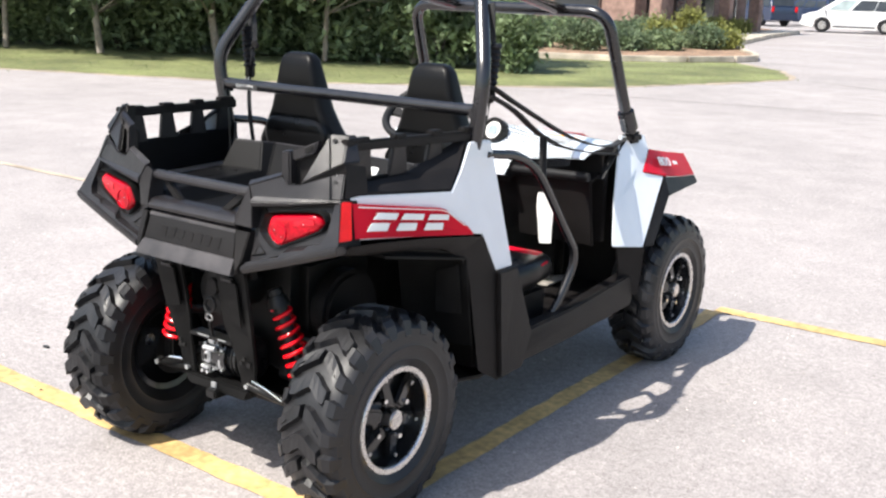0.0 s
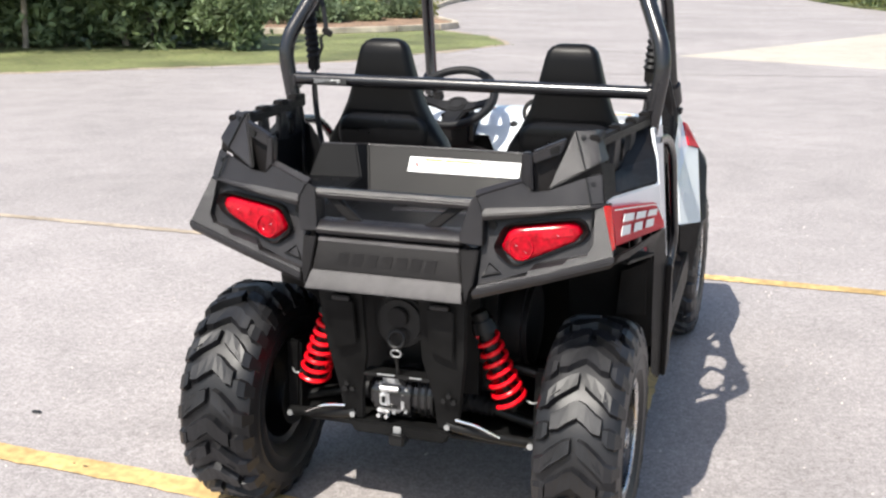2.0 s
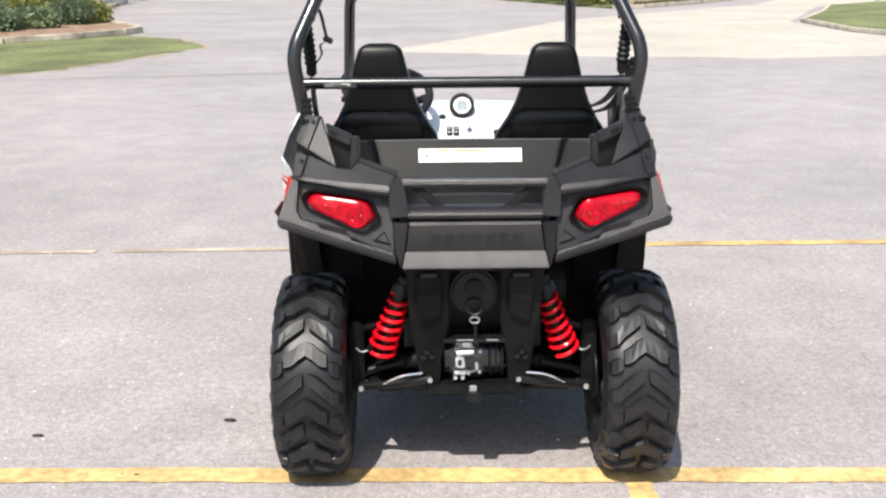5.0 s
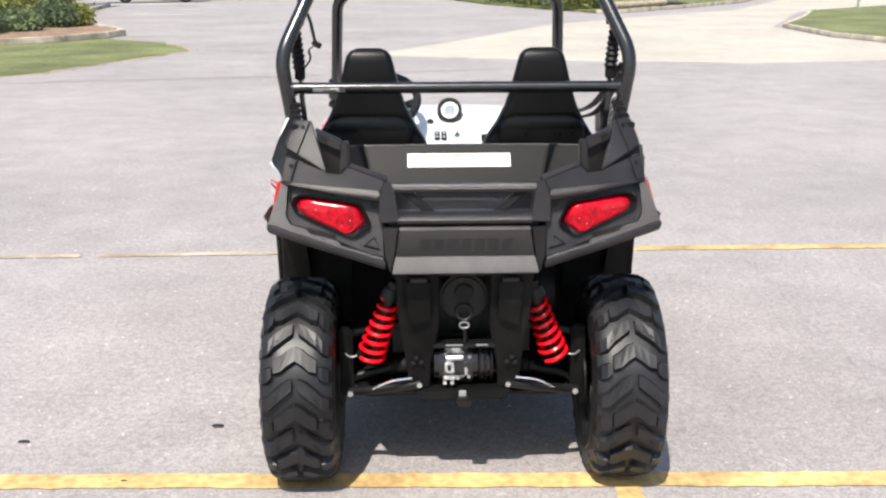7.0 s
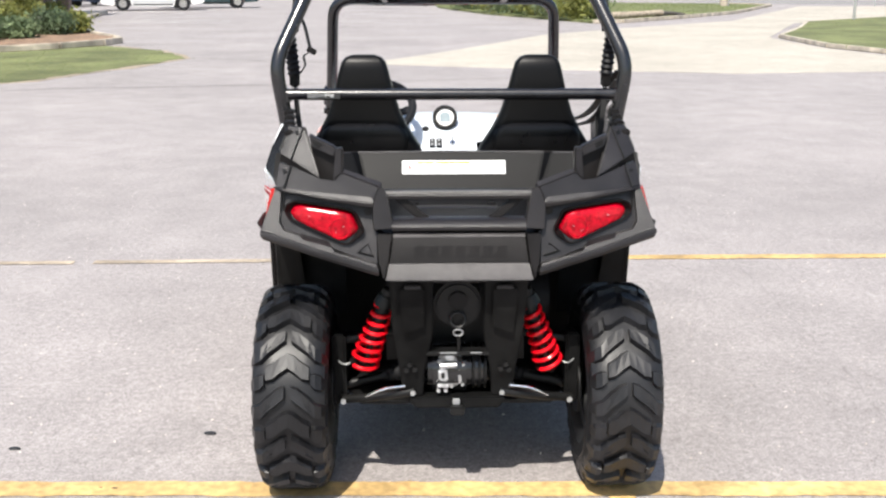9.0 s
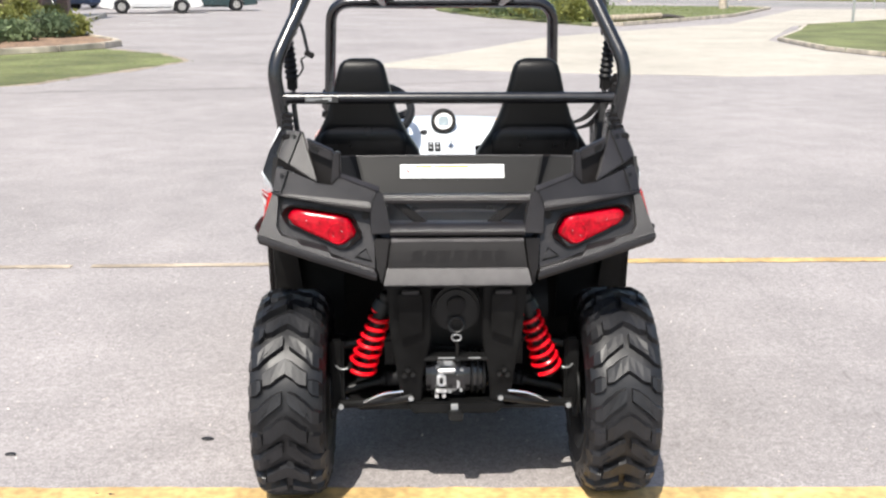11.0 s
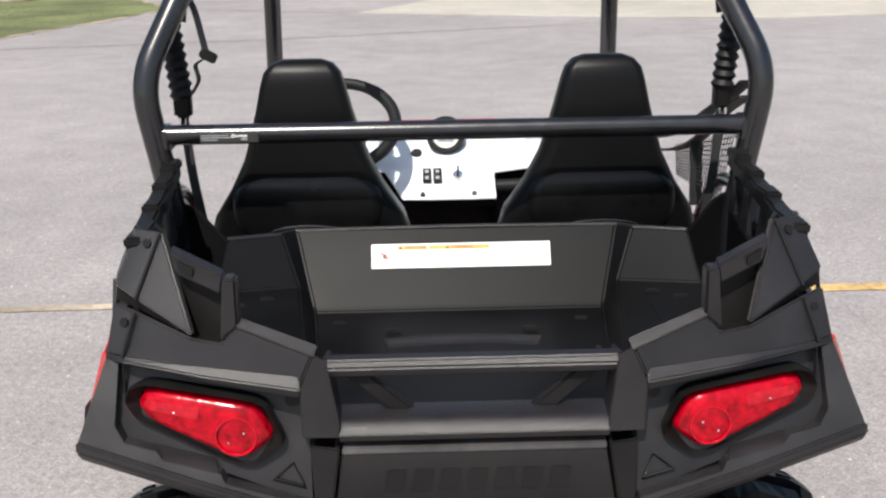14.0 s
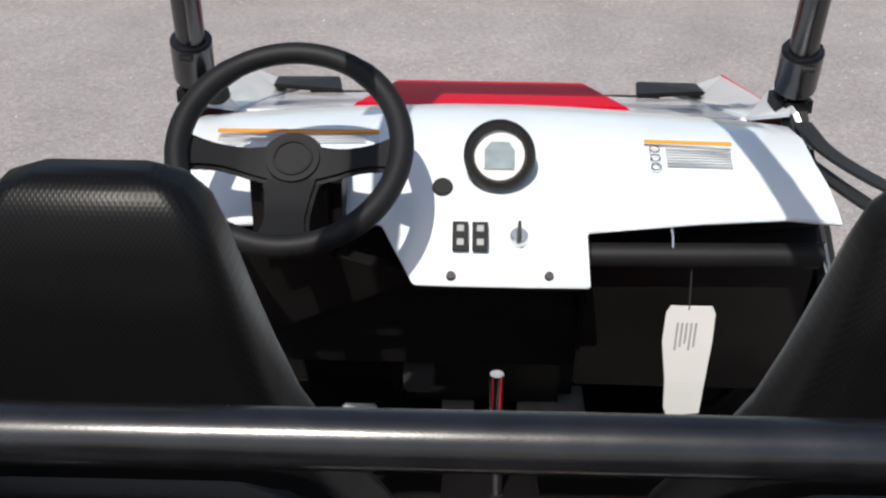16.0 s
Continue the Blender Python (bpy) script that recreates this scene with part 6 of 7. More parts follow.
# ---- running gear at the rear ----
for s in (-1, 1):
    P = lambda x, y, z: (s * x, y, z)
    a, b = Vector(P(0.203, -0.115, 0.665)), Vector(P(0.298, -0.075, 0.385))
    sh = part("shock_absorber", cyl(a.lerp(b, 0.0), a.lerp(b, 0.62), 0.022, None, 16, 0.003), M_DARK, UV, "coil-over shock absorber with a red spring")
    part("shock_rod", cyl(a.lerp(b, 0.6), b, 0.011, None, 12), M_DARK, sh)
    axis = (b - a).normalized()
    side_v = axis.orthogonal().normalized()
    up_v = axis.cross(side_v)
    turns, n = 7.0, 190
    helix = []
    for i in range(n + 1):
        k = i / n
        r = 0.026 + 0.016 * k
        ang = 2 * math.pi * turns * k
        helix.append(a.lerp(b, 0.2 + 0.7 * k) + (side_v * math.cos(ang) + up_v * math.sin(ang)) * r)
    part("coil_spring", tube(helix, 0.0066, 8), M_SPRING, sh, "bright red coil spring")
    part("spring_seat", cyl(a.lerp(b, 0.9), a.lerp(b, 0.95), 0.048, 0.03, 18, 0.003), M_DARK, sh)
    part("spring_cap", cyl(a.lerp(b, 0.07), a.lerp(b, 0.19), 0.028, 0.036, 18, 0.003), M_DARK, sh)
    for y0, y1, z0 in ((-0.155, -0.095, 0.35), (0.07, 0.03, 0.35)):
        part("lower_arm", tube(rounded([P(0.13, y0, z0), P(0.25, y0 + 0.02, 0.325), P(0.36, y1, 0.302)], 0.1, 4), 0.014, 12), M_DARK, UV)
    part("upper_arm", tube([P(0.15, 0.0, 0.50), P(0.38, 0.0, 0.46)], 0.015, 12), M_DARK, UV)
    part("hub_carrier", prism([P(0.345, -0.06, 0.27), P(0.345, -0.05, 0.50), P(0.345, 0.07, 0.48), P(0.345, 0.07, 0.27)], P(0.045, 0, 0), 0.008), M_CHEEK, UV)
    part("half_shaft", tube([P(0.08, 0.0, 0.38), P(0.36, 0.0, 0.312)], 0.016, 12), M_DARK, UV)
    bm = bmesh.new()
    add_ring(bm, [(0.016, 0)] + [(0.02 + 0.012 * (1 - i / 9) + (0.004 if i % 2 else 0), 0.09 * i / 9) for i in range(10)] + [(0.016, 0.09)], Matrix.Translation(P(0.14, 0, 0.365)) @ Matrix.Rotation(s * radians(102), 4, "Y"), 18)
    part("shaft_boot", bm, M_RUBBER, UV)
    part("brake_disc", cyl(P(0.385, 0, 0.312), P(0.39, 0, 0.312), 0.09, None, 28), M_DARK, UV)
    part("arm_bolt", cyl(P(0.352, -0.118, 0.302), P(0.352, -0.095, 0.302), 0.009, 0.007, 8), M_GALV, UV)
    part("frame_bolt", cyl(P(0.136, -0.172, 0.349), P(0.136, -0.160, 0.349), 0.008, 0.007, 8), M_GALV, UV)
    part("brake_line", tube(smooth_path([P(0.16, -0.165, 0.372), P(0.22, -0.172, 0.366), P(0.28, -0.158, 0.336)], 6), 0.0042, 8), M_CHROME, UV, "bright brake line")
    part("brake_hose", tube(smooth_path([P(0.31, -0.06, 0.42), P(0.35, -0.075, 0.41), P(0.385, -0.03, 0.42)], 5), 0.003, 6), M_GALV, UV)
    # frame cheek: tapering plate with a return edge
    ck = prism([P(0.205, -0.235, 0.735), P(0.075, -0.235, 0.735), P(0.075, -0.205, 0.55), P(0.10, -0.172, 0.42), P(0.105, -0.158, 0.335), P(0.165, -0.158, 0.33), P(0.175, -0.165, 0.42), P(0.195, -0.20, 0.56)], (0, 0.012, 0), 0.004)
    f_ = part("frame_cheek", ck, M_CHEEK, UV, "black tapered rear frame cheek")
    part("cheek_rib", prism([P(0.175, -0.236, 0.70), P(0.10, -0.236, 0.70), P(0.10, -0.212, 0.575), P(0.165, -0.205, 0.55)], (0, -0.006, 0), 0.004), M_CHEEK, f_)
    part("cheek_tab", box(P(0.135, -0.240, 0.705), (0.05, 0.012, 0.012), None, 0.003), M_PLAS, f_)
    for z, y in ((0.43, -0.178), (0.445, -0.18)):
        part("cheek_bolt", cyl(P(0.13 + (z - 0.43), y - 0.008, z), P(0.13 + (z - 0.43), y, z), 0.007, None, 8), M_DARK, f_)
    part("cheek_plug", cyl(P(0.155, -0.178, 0.425), P(0.155, -0.17, 0.425), 0.008, None, 10), M_DARK, f_)

part("muffler", cyl((0, -0.17, 0.63), (0, 0.02, 0.63), 0.072, None, 32, 0.01), M_DARK, UV, "dark round silencer end")
part("muffler_ring", cyl((0, -0.182, 0.645), (0, -0.168, 0.645), 0.028, None, 24, 0.003), M_PLAB, UV)
part("cross_plate", prism([(-0.2, -0.21, 0.735), (0.2, -0.21, 0.735), (0.2, -0.20, 0.705), (-0.2, -0.20, 0.705)], (0, 0.03, 0), 0.004), M_PLAB, UV)
tp = part("tow_plate", box((0, -0.165, 0.482), (0.19, 0.05, 0.012), None, 0.003), M_DARK, UV, "black tow plate with two thin bright edges")
for x0, x1 in ((-0.055, -0.004), (0.036, 0.072)):
    part("bright_edge", box(((x0 + x1) / 2, -0.191, 0.486), (x1 - x0, 0.004, 0.004), None, 0.001), M_GALV, tp)
part("tow_ring", tube([(0.022 * math.cos(t * 0.35), -0.188 + 0.004 * math.sin(t * 0.35), 0.588 + 0.022 * math.sin(t * 0.35)) for t in range(18)], 0.005, 8, True), M_DARK, UV)
part("tow_loop", tube([(0.014 * math.cos(t * 0.35), -0.192, 0.550 + 0.010 * math.sin(t * 0.35)) for t in range(18)], 0.003, 8, True), M_CASTG, UV)
part("tow_hook", tube([(0, -0.192, 0.541), (0.003, -0.19, 0.52), (0.002, -0.18, 0.488)], 0.005, 8), M_DARK, UV)
# gearbox: dark drum with cast pieces bolted to it
gb = part("gearbox", cyl((-0.090, -0.085, 0.405), (0.044, -0.085, 0.405), 0.077, None, 36, 0.016), M_RIM, UV, "black and silver rear gearbox")
part("gearbox_end", cyl((0.044, -0.085, 0.407), (0.100, -0.085, 0.407), 0.068, 0.058, 28, 0.01), M_RIM, gb)
for k in range(3):
    part("motor_rib", cyl((0.048 + k * 0.018, -0.085, 0.407), (0.054 + k * 0.018, -0.085, 0.407), 0.070, None, 28), M_DARK, gb)
cv = part("cast_cover", prism([(-0.062, -0.150, 0.452), (-0.035, -0.150, 0.474), (0.004, -0.150, 0.468), (0.026, -0.150, 0.440), (0.024, -0.155, 0.376), (-0.004, -0.157, 0.362), (-0.05, -0.157, 0.366), (-0.066, -0.155, 0.40)], (0, 0.03, 0), 0.006), M_CASTG, gb, "grey cast aluminium cover with ribs and bolts")
# brighter pieces and dark gaps: the casting's lit contrast is put into colour
part("cast_tab", prism([(-0.038, -0.165, 0.474), (-0.012, -0.165, 0.470), (-0.010, -0.168, 0.452), (-0.036, -0.168, 0.455)], (0, 0.02, 0), 0.003), M_CAST, cv)
part("cast_bar", cyl((-0.054, -0.168, 0.4365), (-0.002, -0.168, 0.4385), 0.0085, None, 14, 0.002), M_CAST, cv)
part("cast_boss", prism([(-0.058, -0.166, 0.424), (-0.032, -0.166, 0.426), (-0.028, -0.172, 0.386), (-0.057, -0.172, 0.388)], (0, 0.02, 0), 0.005), M_CAST, cv)
part("cover_slot", box((-0.0445, -0.1715, 0.406), (0.010, 0.004, 0.018), None, 0.001), M_DARK, cv)
part("cast_side", prism([(-0.004, -0.160, 0.424), (0.014, -0.160, 0.428), (0.020, -0.163, 0.380), (-0.002, -0.165, 0.375)], (0, 0.02, 0), 0.006), M_CAST, cv)
part("cover_groove", prism([(-0.026, -0.1585, 0.428), (-0.012, -0.1585, 0.428), (-0.010, -0.161, 0.38), (-0.024, -0.161, 0.378)], (0, 0.006, 0), 0.001), M_DARK, cv)
part("cover_groove", prism([(-0.008, -0.1545, 0.462), (0.012, -0.1545, 0.458), (0.016, -0.156, 0.442), (0.002, -0.156, 0.446)], (0, 0.006, 0), 0.001), M_DARK, cv)
part("cast_foot", box((-0.044, -0.17, 0.374), (0.036, 0.016, 0.011), Matrix.Rotation(0.06, 4, "Y"), 0.003), M_CAST, cv)
for x, z in ((-0.056, 0.446), (0.018, 0.437), (0.016, 0.372), (-0.018, 0.367)):
    part("cover_bolt", cyl((x, -0.162, z), (x, -0.15, z), 0.005, None, 8), M_GALV, cv)
for x, z in ((-0.058, 0.358), (-0.036, 0.358)):
    part("cast_bolt", cyl((x, -0.175, z), (x, -0.155, z), 0.006, None, 8), M_CAST, gb)
part("bottom_rail", prism([(-0.15, -0.17, 0.335), (0.15, -0.17, 0.335), (0.13, -0.17, 0.298), (-0.13, -0.17, 0.298)], (0, 0.05, 0), 0.006), M_CHEEK, UV)
part("hitch_tongue", box((0, -0.165, 0.298), (0.045, 0.06, 0.03), None, 0.005), M_DARK, UV)
part("hitch_pin", box((-0.004, -0.174, 0.323), (0.022, 0.006, 0.02), None, 0.002), M_GALV, UV)
for x in (-0.1, 0.1):
    part("frame_rail", box((x, 0.85, 0.30), (0.04, 1.6, 0.04), None, 0.006), M_DARK, UV)
# plain block added to fill the space under the bed and keep it dark
part("engine", box((0, 0.16, 0.55), (0.44, 0.36, 0.40), None, 0.04), M_DARK, UV, "plain dark block in the engine's place, filling the space under the bed")
part("engine_cover", cyl((0.22, 0.14, 0.56), (0.30, 0.14, 0.56), 0.13, None, 28, 0.015), M_PLAB, UV)
part("skid_plate", prism([(-0.3, -0.1, 0.285), (0.3, -0.1, 0.285), (0.55, 0.5, 0.29), (0.55, 1.45, 0.29), (0.3, 2.1, 0.31), (-0.3, 2.1, 0.31), (-0.55, 1.45, 0.29), (-0.55, 0.5, 0.29)], (0, 0, 0.012), 0.004), M_DARK, UV)

# ---- cabin ----
part("floor_pan", prism([(-0.57, 0.52, 0.315), (0.57, 0.52, 0.315), (0.56, 1.5, 0.315), (0.5, 1.76, 0.32), (-0.5, 1.76, 0.32), (-0.56, 1.5, 0.315)], (0, 0, 0.012), 0.004), M_PLAB, UV, "black plastic cabin floor")
part("seat_base", box((0, 0.78, 0.42), (0.98, 0.50, 0.2), None, 0.03), M_PLAB, UV)
part("bulkhead", prism([(-0.52, 0.50, 0.32), (0.52, 0.50, 0.32), (0.50, 0.47, 0.90), (-0.50, 0.47, 0.90)], (0, 0.02, 0), 0.004), M_PLAB, UV)
part("fire_wall", prism([(-0.5, 1.74, 0.33), (0.5, 1.74, 0.33), (0.48, 1.70, 0.90), (-0.48, 1.70, 0.90)], (0, 0.02, 0), 0.006), M_PLAB, UV)
# tan patches laid on the black floor in place of sunlight falling there
for x0, x1, y0, y1 in ((0.070, 0.205, 1.51, 1.72), (-0.080, -0.016, 1.585, 1.69)):
    part("floor_sun_patch", prism([(x0, y0, 0.336), (x1, y0, 0.336), (x1, y1, 0.338), (x0, y1, 0.338)], (0, 0, 0.006), 0.002), M_FLOOR, UV, "dusty tan patch in place of sunlight on the floor")
part("console", loft([[(-0.085, 0.98, 0.33), (0.085, 0.98, 0.33), (0.075, 0.98, 0.60), (-0.075, 0.98, 0.60)], [(-0.085, 1.18, 0.33), (0.085, 1.18, 0.33), (0.07, 1.18, 0.56), (-0.07, 1.18, 0.56)]], 0.01), M_PLAB, UV)
part("shift_lever", tube([(0.008, 1.10, 0.565), (0.005, 1.103, 0.66), (0.003, 1.10, 0.70)], 0.0085, 12), M_CHROME, UV, "chrome gear lever")
part("shift_sleeve", tube([(0.004, 1.101, 0.675), (0.002, 1.099, 0.76), (0.002, 1.099, 0.782)], 0.0098, 14), M_CHROME, UV, "chrome sleeve of the gear lever")


def rr(w, d, k=0.35, n=4):
    """A rounded rectangle of half sizes w, d."""
    r = min(w, d) * 2 * k
    out = []
    for cx, cy, a0 in ((w - r, d - r, 0), (-w + r, d - r, 90), (-w + r, -d + r, 180), (w - r, -d + r, 270)):
        for i in range(n + 1):
            a = radians(a0 + 90 * i / n)
            out.append((cx + r * math.cos(a), cy + r * math.sin(a)))
    return out


def seat(cx):
    # backrest: headrest widening into shoulders; sections are (z, centre y, half width, half depth)
    S = [(0.60, 0.66, 0.215, 0.055), (0.80, 0.60, 0.222, 0.060), (0.93, 0.568, 0.216, 0.058), (1.00, 0.555, 0.195, 0.055), (1.06, 0.547, 0.156, 0.052), (1.12, 0.541, 0.126, 0.048), (1.17, 0.537, 0.110, 0.045), (1.22, 0.534, 0.096, 0.042), (1.270, 0.530, 0.084, 0.037), (1.296, 0.529, 0.076, 0.031), (1.312, 0.530, 0.062, 0.023), (1.320, 0.531, 0.040, 0.014)]
    bm = loft([[(cx + x, cy + y, z) for x, y in rr(w, d, 0.3)] for z, cy, w, d in S])
    b = part("seat", bm, M_WEAVE, UV, "high-backed black vinyl bucket seat")
    # padded bolster across the lower back
    zc, hz = 1.018, 0.076
    pad = []
    for i in range(11):
        u = -0.98 + 1.96 * i / 10
        k = (1 - u * u) ** 0.2
        z = zc + hz * u
        pad.append([(cx + x, 0.520 - 0.09 * (z - zc) + y, z) for x, y in rr(0.160 * k, 0.006 + 0.026 * (1 - u * u) ** 0.3, 0.49, 6)])
    part("back_pad", loft(pad), M_VINYL, b)
    part("piping", tube([(cx + 0.078 * math.cos(t), 0.483, 0.972 + 0.016 * math.sin(t)) for t in [math.pi * i / 12 for i in range(13)]], 0.0025, 8), M_TUBE, b)
    bm = loft([[(cx + x, y, zc + dz) for x, dz in rr(w, h, 0.4)] for y, zc, w, h in ((0.58, 0.55, 0.19, 0.05), (0.66, 0.555, 0.205, 0.055), (0.9, 0.555, 0.205, 0.055), (1.03, 0.565, 0.195, 0.05), (1.08, 0.55, 0.17, 0.035))])
    part("cushion", bm, M_VINYL, b)
    rows = [(0.955, 0.611, 0.200), (1.000, 0.6145, 0.197), (1.035, 0.616, 0.186), (1.062, 0.602, 0.165)]
    V = [(cx + w * k, y, z - 0.024 * (abs(k) == 1)) for y, z, w in rows for k in (-1, -0.8, 0.8, 1)]
    F = [(4 * r + c, 4 * r + c + 1, 4 * r + c + 5, 4 * r + c + 4) for r in range(3) for c in range(3)]
    part("cushion_trim", sheet(V, F, 0.004, 0.001), M_DECAL, b, "red front edge of the cushion")
    return b


seat(-0.301)
seat(0.301)

# dashboard: folded sheet, centre stack reaching lower
X = [-0.490, -0.42, -0.30, -0.168, -0.06, 0.06, 0.135, 0.30, 0.42, 0.485]
R_ = [(1.315, 0.90), (1.345, 0.937), (1.40, 0.976), (1.445, 0.990), (1.52, 1.000), (1.60, 0.990), (1.685, 0.963)]
V, F = [], []
for j, (y, z) in enumerate(R_):
    for i, x in enumerate(X):
        e = abs(x) / 0.49
        yy = y - 0.03 * e ** 2 - (0.02 * (e > 0.9) if j < 3 else 0)
        k = max(0.0, (x - 0.135) / 0.3)
        zz = z + (0.028 * e if j == 0 and x < 0 else 0) + (0.052, 0.030, 0.008, 0, 0, 0, 0)[j] * min(1.2, k) + 0.004 * math.cos(x * 7) - 0.01 * e ** 4
        V.append((x, yy, zz))
W_ = len(X)
for j in range(len(R_) - 1):
    for i in range(W_ - 1):
        F.append((j * W_ + i, j * W_ + i + 1, (j + 1) * W_ + i + 1, (j + 1) * W_ + i))
k0 = len(V)
V += [(-0.118, 1.248, 0.846), (-0.05, 1.25, 0.844), (0.05, 1.25, 0.844), (0.138, 1.252, 0.844)]
for i in range(3):
    F.append((k0 + i, k0 + i + 1, 4 + i, 3 + i))
dash = part("dashboard", sheet(V, F, 0.008, 0.002), M_DASH, UV, "silver-white dashboard with round gauge and switches")
dash.location = (0, -0.022, 0.002)
n_d = Vector((0, -0.622, 0.783))


def on_dash(p, lift=0.004):
    return Vector(p) + n_d * lift


dm = lambda p, lift=0.004: plane_m(on_dash(p, lift), (1, 0, 0), (0, 0.783, 0.622))
GM = plane_m((0.004, 1.372, 0.998), (1, 0, 0), (0, 0.36, 0.933))
bm = bmesh.new()
add_ring(bm, [(0.035, 0.0), (0.053, -0.03), (0.053, 0.008), (0.048, 0.016), (0.040, 0.016), (0.037, 0.006)], GM, 40)
g = part("gauge", bm, M_PLAB, dash, "round black gauge bezel with a grey display")
part("gauge_face", cyl(GM @ Vector((0, 0, -0.01)), GM @ Vector((0, 0, 0.006)), 0.040, None, 32), M_STICK, dash, "pale dial face")
part("gauge_display", flat_in(GM @ Matrix.Translation((0, 0, 0.0065)), [(-0.022, -0.02), (0.022, -0.02), (0.022, 0.008), (0.013, 0.02), (-0.013, 0.02), (-0.022, 0.008)], 0.002), M_GAUGE, dash, "grey liquid crystal display", smooth=False)
part("power_socket", cyl(on_dash((-0.079, 1.362, 0.946), -0.002), on_dash((-0.079, 1.362, 0.946), 0.010), 0.017, 0.015, 20, 0.002), M_RUBBER, dash, "black capped power socket")
for dx in (-0.0145, 0.0145):
    part("rocker_switch", flat_in(dm((-0.037 + dx, 1.302, 0.895)), [(-0.0115, -0.022), (0.0115, -0.022), (0.0115, 0.022), (-0.0115, 0.022)], 0.007), M_RUBBER, dash)
    for dy in (-0.011, 0.011):
        part("switch_mark", flat_in(dm((-0.037 + dx, 1.302, 0.895), 0.0112), [(-0.005, dy - 0.005), (0.005, dy - 0.005), (0.005, dy + 0.005), (-0.005, dy + 0.005)], 0.0008), M_GREYINK, dash, smooth=False)
part("ignition", cyl(on_dash((0.034, 1.305, 0.896), -0.002), on_dash((0.034, 1.305, 0.896), 0.010), 0.016, 0.013, 20, 0.002), M_CHROME, dash, "round chrome ignition lock")
part("ignition_key", box(on_dash((0.034, 1.302, 0.899), 0.018), (0.005, 0.03, 0.02), Matrix.Rotation(0.7, 4, "X"), 0.002), M_DARK, dash)
for p in ((-0.064, 1.258, 0.856), (0.078, 1.262, 0.856)):
    part("dash_screw", cyl(on_dash(p, -0.002), on_dash(p, 0.005), 0.0075, 0.006, 12), M_INK, dash)
ml = plane_m((0.292, 1.413, 0.9885), (1, -0.035, 0), (0, 0.94, 0.33))
part("dash_label_bar", flat_in(ml, [(-0.066, 0.022), (0.066, 0.022), (0.066, 0.029), (-0.066, 0.029)], 0.0015), M_ORANGE, dash, "orange heading of the warning label", smooth=False)
for k in range(8):
    part("dash_print", flat_in(ml, [(-0.035, 0.013 - k * 0.006), (0.062, 0.013 - k * 0.006), (0.062, 0.0155 - k * 0.006), (-0.035, 0.0155 - k * 0.006)], 0.0012), M_GREYINK, dash, smooth=False)
for yy in (0.008, -0.012, -0.032):
    bm = bmesh.new()
    add_ring(bm, [(0.0065, 0), (0.008, 0), (0.008, 0.001), (0.0065, 0.001)], ml @ Matrix.Translation((-0.052, yy, 0.001)), 20)
    part("dash_symbol", bm, M_INK, dash)
ml = plane_m((-0.30, 1.455, 0.995), (1, 0.03, 0), (0, 0.99, 0.1))
part("dash_label_bar", flat_in(ml, [(-0.13, 0.0), (0.12, 0.0), (0.12, 0.011), (-0.13, 0.011)], 0.0015), M_ORANGE, dash, "orange heading of the warning label", smooth=False)
for k in range(3):
    part("dash_print", flat_in(ml, [(-0.125, -0.012 - k * 0.008), (0.1, -0.012 - k * 0.008), (0.1, -0.009 - k * 0.008), (-0.125, -0.009 - k * 0.008)], 0.0012), M_GREYINK, dash, smooth=False)
part("console_back", prism([(-0.12, 1.262, 0.838), (0.138, 1.262, 0.838), (0.15, 1.38, 0.93), (-0.14, 1.38, 0.93)], (0, 0.02, -0.03), 0.003), M_PLAB, UV)
# hood
part("hood", sheet([(-0.45, 1.645, 0.957), (-0.26, 1.668, 0.952), (0.26, 1.668, 0.952), (0.45, 1.645, 0.957), (-0.40, 1.90, 0.900), (-0.2, 1.93, 0.895), (0.2, 1.93, 0.895), (0.40, 1.90, 0.900), (-0.36, 2.2, 0.77), (0.36, 2.2, 0.77)],
                   [(0, 1, 5, 4), (1, 2, 6, 5), (2, 3, 7, 6), (4, 5, 8), (5, 6, 9, 8), (6, 7, 9)], 0.01, 0.004), M_WHITE, UV, "white hood with a red centre")
part("hood_centre", sheet([(-0.245, 1.675, 0.961), (0.245, 1.675, 0.961), (0.175, 1.80, 0.964), (-0.175, 1.80, 0.964), (0.17, 2.0, 0.895), (-0.17, 2.0, 0.895), (0.2, 2.2, 0.80), (-0.2, 2.2, 0.80)], [(0, 1, 2, 3), (3, 2, 4, 5), (5, 4, 6, 7)], 0.012, 0.004), M_DECAL, UV, "glossy red hood centre panel")
part("front_bumper", tube(rounded([(-0.3, 2.15, 0.45), (-0.32, 2.3, 0.6), (0.32, 2.3, 0.6), (0.3, 2.15, 0.45)], 0.08, 5), 0.02, 12), M_TUBE, UV)
part("nose_panel", prism([(-0.4, 2.2, 0.80), (0.4, 2.2, 0.80), (0.33, 2.23, 0.5), (-0.33, 2.23, 0.5)], (0, 0.02, 0), 0.005), M_PLAB, UV)
part("front_frame", box((0, 1.9, 0.5), (0.36, 0.5, 0.36), None, 0.03), M_DARK, UV)
for s in (-1, 1):
    part("front_arm", tube([(s * 0.17, 1.93, 0.36), (s * 0.44, 1.93, 0.31)], 0.018, 10), M_DARK, UV)
    part("front_shock", tube([(s * 0.25, 1.9, 0.72), (s * 0.36, 1.92, 0.36)], 0.035, 12), M_SPRING, UV)

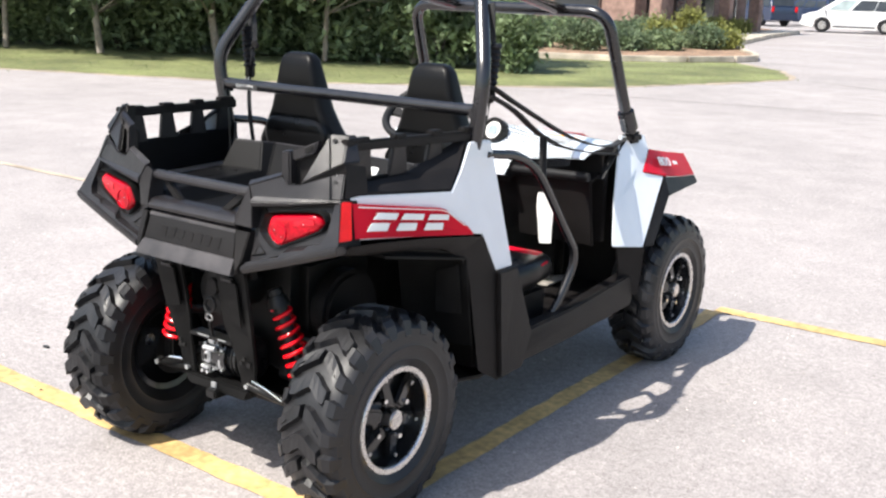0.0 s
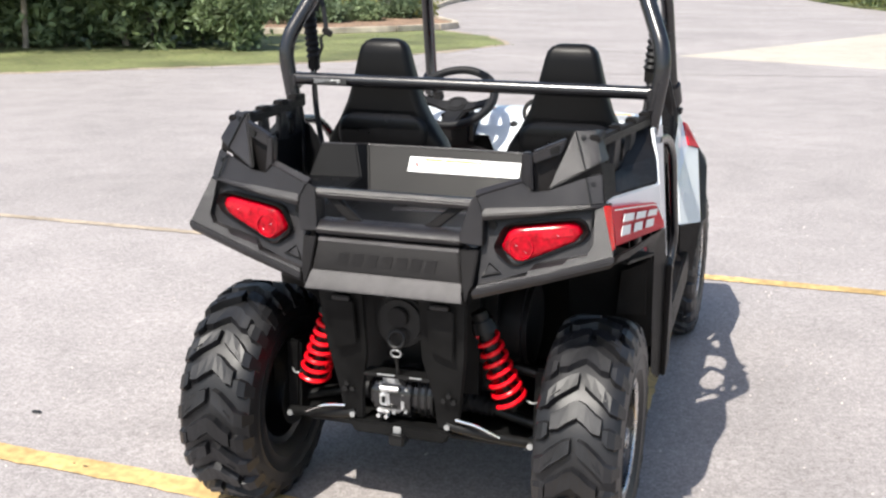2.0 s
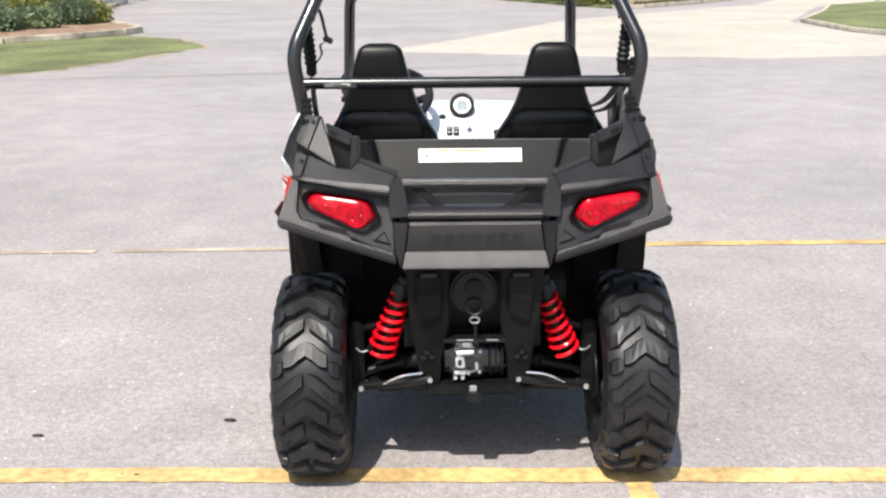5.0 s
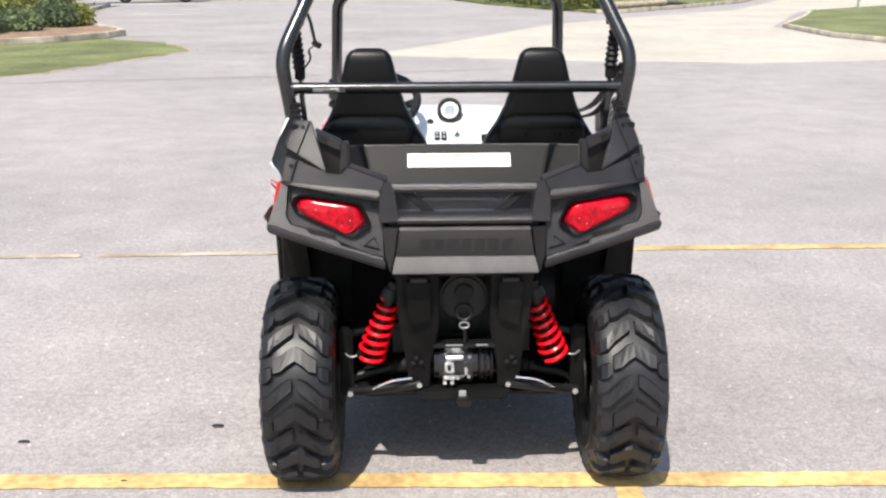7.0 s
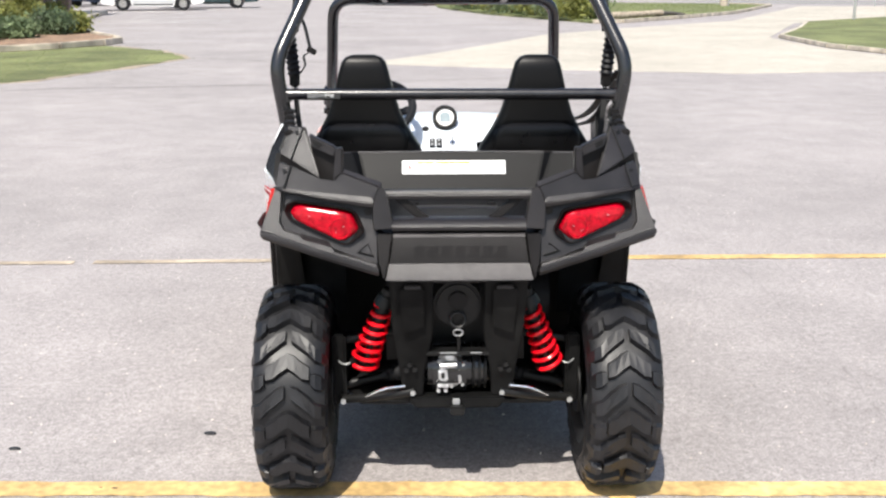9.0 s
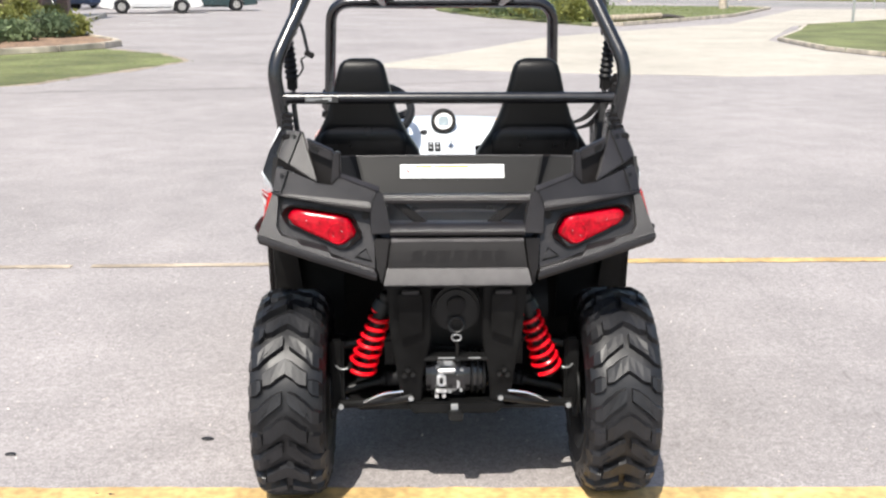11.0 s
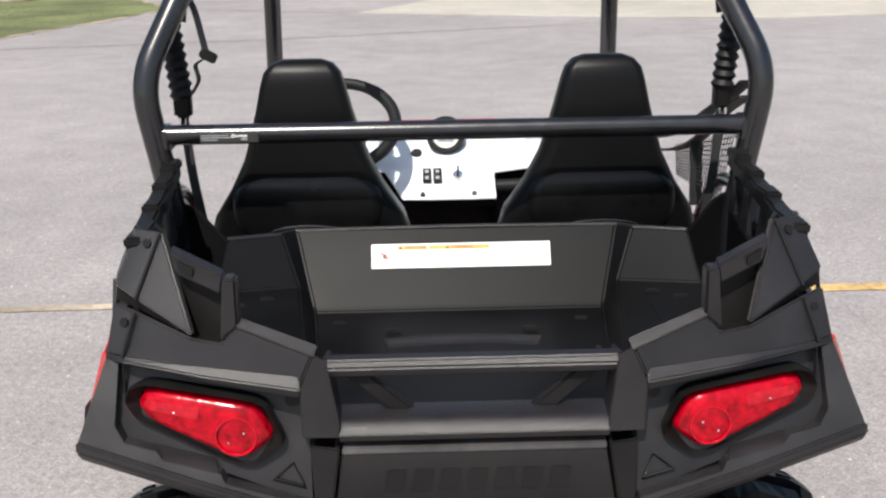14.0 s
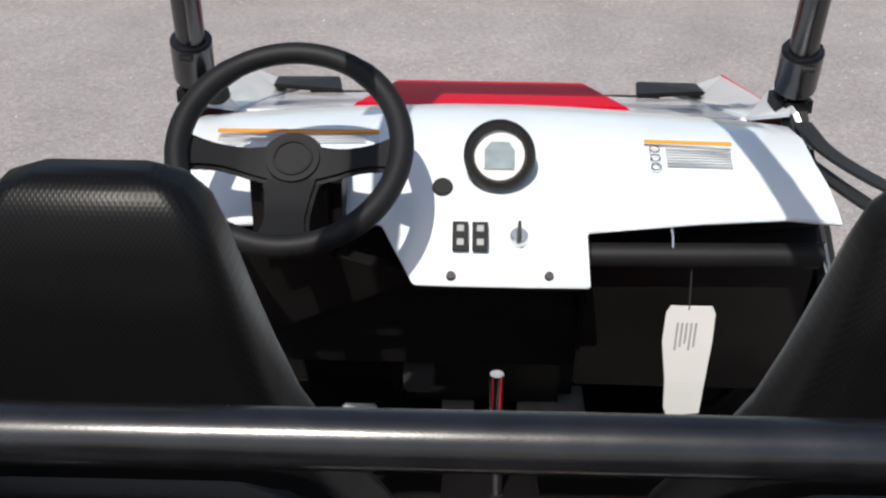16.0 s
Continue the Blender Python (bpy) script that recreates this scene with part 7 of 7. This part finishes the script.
# passenger side: grab bar, open tray, lower panel
part("grab_bar", cyl((0.14, 1.302, 0.862), (0.485, 1.298, 0.870), 0.019, None, 20, 0.004), M_RUBBER, UV, "black padded grab bar")
part("grab_bar_end", cyl((0.132, 1.302, 0.862), (0.142, 1.302, 0.862), 0.023, None, 20, 0.003), M_PLAB, UV)
part("tray_front", prism([(0.14, 1.312, 0.86), (0.485, 1.308, 0.866), (0.485, 1.36, 0.585), (0.14, 1.365, 0.585)], (0, 0.015, 0), 0.005), M_PLAB, UV)
part("tray_floor", prism([(0.145, 1.318, 0.84), (0.485, 1.315, 0.85), (0.50, 1.38, 0.88), (0.145, 1.38, 0.86)], (0, 0, -0.01), 0.003), M_PLAB, UV)
part("tray_back", prism([(0.145, 1.382, 0.86), (0.50, 1.375, 0.88), (0.50, 1.375, 0.955), (0.145, 1.382, 0.93)], (0, 0.01, 0), 0.002), M_PLAB, UV)
part("lower_dash", prism([(-0.5, 1.30, 0.93), (-0.11, 1.262, 0.84), (0.13, 1.262, 0.84), (0.14, 1.40, 0.86), (0.50, 1.40, 0.88), (0.50, 1.40, 0.60), (-0.5, 1.40, 0.60)], (0, 0.03, 0), 0.005), M_PLAB, UV)
part("tray_hook", tube([(0.262, 1.292, 0.882), (0.262, 1.30, 0.896), (0.259, 1.308, 0.91)], 0.003, 6), M_CHROME, UV)
# paper tag hanging from the bar
tagp = [(0.269, 0.752), (0.275, 0.764), (0.338, 0.764), (0.344, 0.752), (0.345, 0.70), (0.342, 0.62), (0.341, 0.565), (0.290, 0.558), (0.283, 0.575), (0.279, 0.63), (0.268, 0.70)]
bm = sheet([(x - 0.005, 1.292 + 0.05 * max(0.0, 0.64 - z), z + 0.02) for x, z in tagp], [(0, 1, 2, 3, 4, 10), (10, 4, 5, 9), (9, 5, 6, 7, 8)], 0.0015, 0)
tg = part("paper_tag", bm, M_STICK, UV, "white printed paper tag", smooth=False)
for k in range(5):
    part("tag_print", prism([(0.282 + k * 0.007, 1.2905, 0.755), (0.285 + k * 0.007, 1.2905, 0.755), (0.285 + k * 0.007, 1.2915, 0.705 + 0.006 * (k % 3)), (0.282 + k * 0.007, 1.2915, 0.705 + 0.006 * (k % 3))], (0, -0.001, 0), 0), M_GREYINK, tg, smooth=False)
part("tag_string", tube([(0.298, 1.291, 0.778), (0.295, 1.296, 0.85)], 0.0015, 6), M_INK, tg)

# ---- steering wheel ----
hub = Vector((-0.285, 1.232, 1.050))
tilt = radians(53)
ms = plane_m(hub, (1, 0, 0), (0, math.sin(tilt), math.cos(tilt)))
bm = bmesh.new()
rim_c = [ms @ Vector((0.152 * math.cos(a), 0.152 * math.sin(a), 0.012)) for a in [2 * math.pi * i / 64 for i in range(64)]]
add_tube(bm, rim_c, [0.0155 + 0.0012 * (abs(math.cos(2 * math.pi * i / 64)) > 0.6) for i in range(64)], 14, True)
bmesh.ops.recalc_face_normals(bm, faces=bm.faces[:])
stw = part("steering_wheel", bm, M_RUBBER, UV, "black three-spoke steering wheel")
for s in (-1, 1):
    sp = loft([[ms @ Vector((s * x, y + dy, z)) for y, z in ((-w, zz - 0.007), (w, zz - 0.007), (w, zz + 0.007), (-w, zz + 0.007))] for x, w, dy, zz in ((0.02, 0.034, -0.006, -0.032), (0.055, 0.026, -0.006, -0.030), (0.085, 0.021, -0.005, -0.020), (0.115, 0.022, -0.005, -0.009), (0.148, 0.031, -0.006, 0.004))], 0.006)
    part("spoke", sp, M_RUBBER, stw)
sp = loft([[ms @ Vector((x, yy, z)) for x, z in ((-w, zz - 0.008), (w, zz - 0.008), (w, zz + 0.006), (-w, zz + 0.006))] for yy, w, zz in ((-0.02, 0.042, -0.032), (-0.06, 0.034, -0.028), (-0.10, 0.03, -0.018), (-0.148, 0.04, 0.003))], 0.006)
part("spoke", sp, M_RUBBER, stw)
part("hub_pad", cyl(ms @ Vector((0, 0, -0.055)), ms @ Vector((0, 0, -0.02)), 0.049, 0.043, 28, 0.006), M_RUBBER, stw)
bm = bmesh.new()
add_ring(bm, [(0.024, -0.021), (0.028, -0.021), (0.028, -0.0175), (0.024, -0.0175)], ms, 32)
part("hub_ring", bm, M_PLAB, stw)
part("column", cyl(ms @ Vector((0, 0, -0.05)), ms @ Vector((0, 0.02, -0.26)), 0.03, 0.026, 16, 0.004), M_PLAB, stw)
part("column_shroud", box((-0.285, 1.30, 0.94), (0.13, 0.12, 0.14), None, 0.02), M_PLAB, UV)
part("choke_knob", cyl((-0.455, 1.55, 1.01), (-0.455, 1.54, 1.04), 0.024, 0.02, 18, 0.005), M_PLAB, UV)
part("pedal", box((-0.22, 1.40, 0.46), (0.06, 0.02, 0.09), Matrix.Rotation(-0.5, 4, "X"), 0.004), M_GALV, UV)
part("pedal", box((-0.117, 1.43, 0.556), (0.055, 0.014, 0.06), Matrix.Rotation(-0.5, 4, "X"), 0.006), M_DARK, UV)
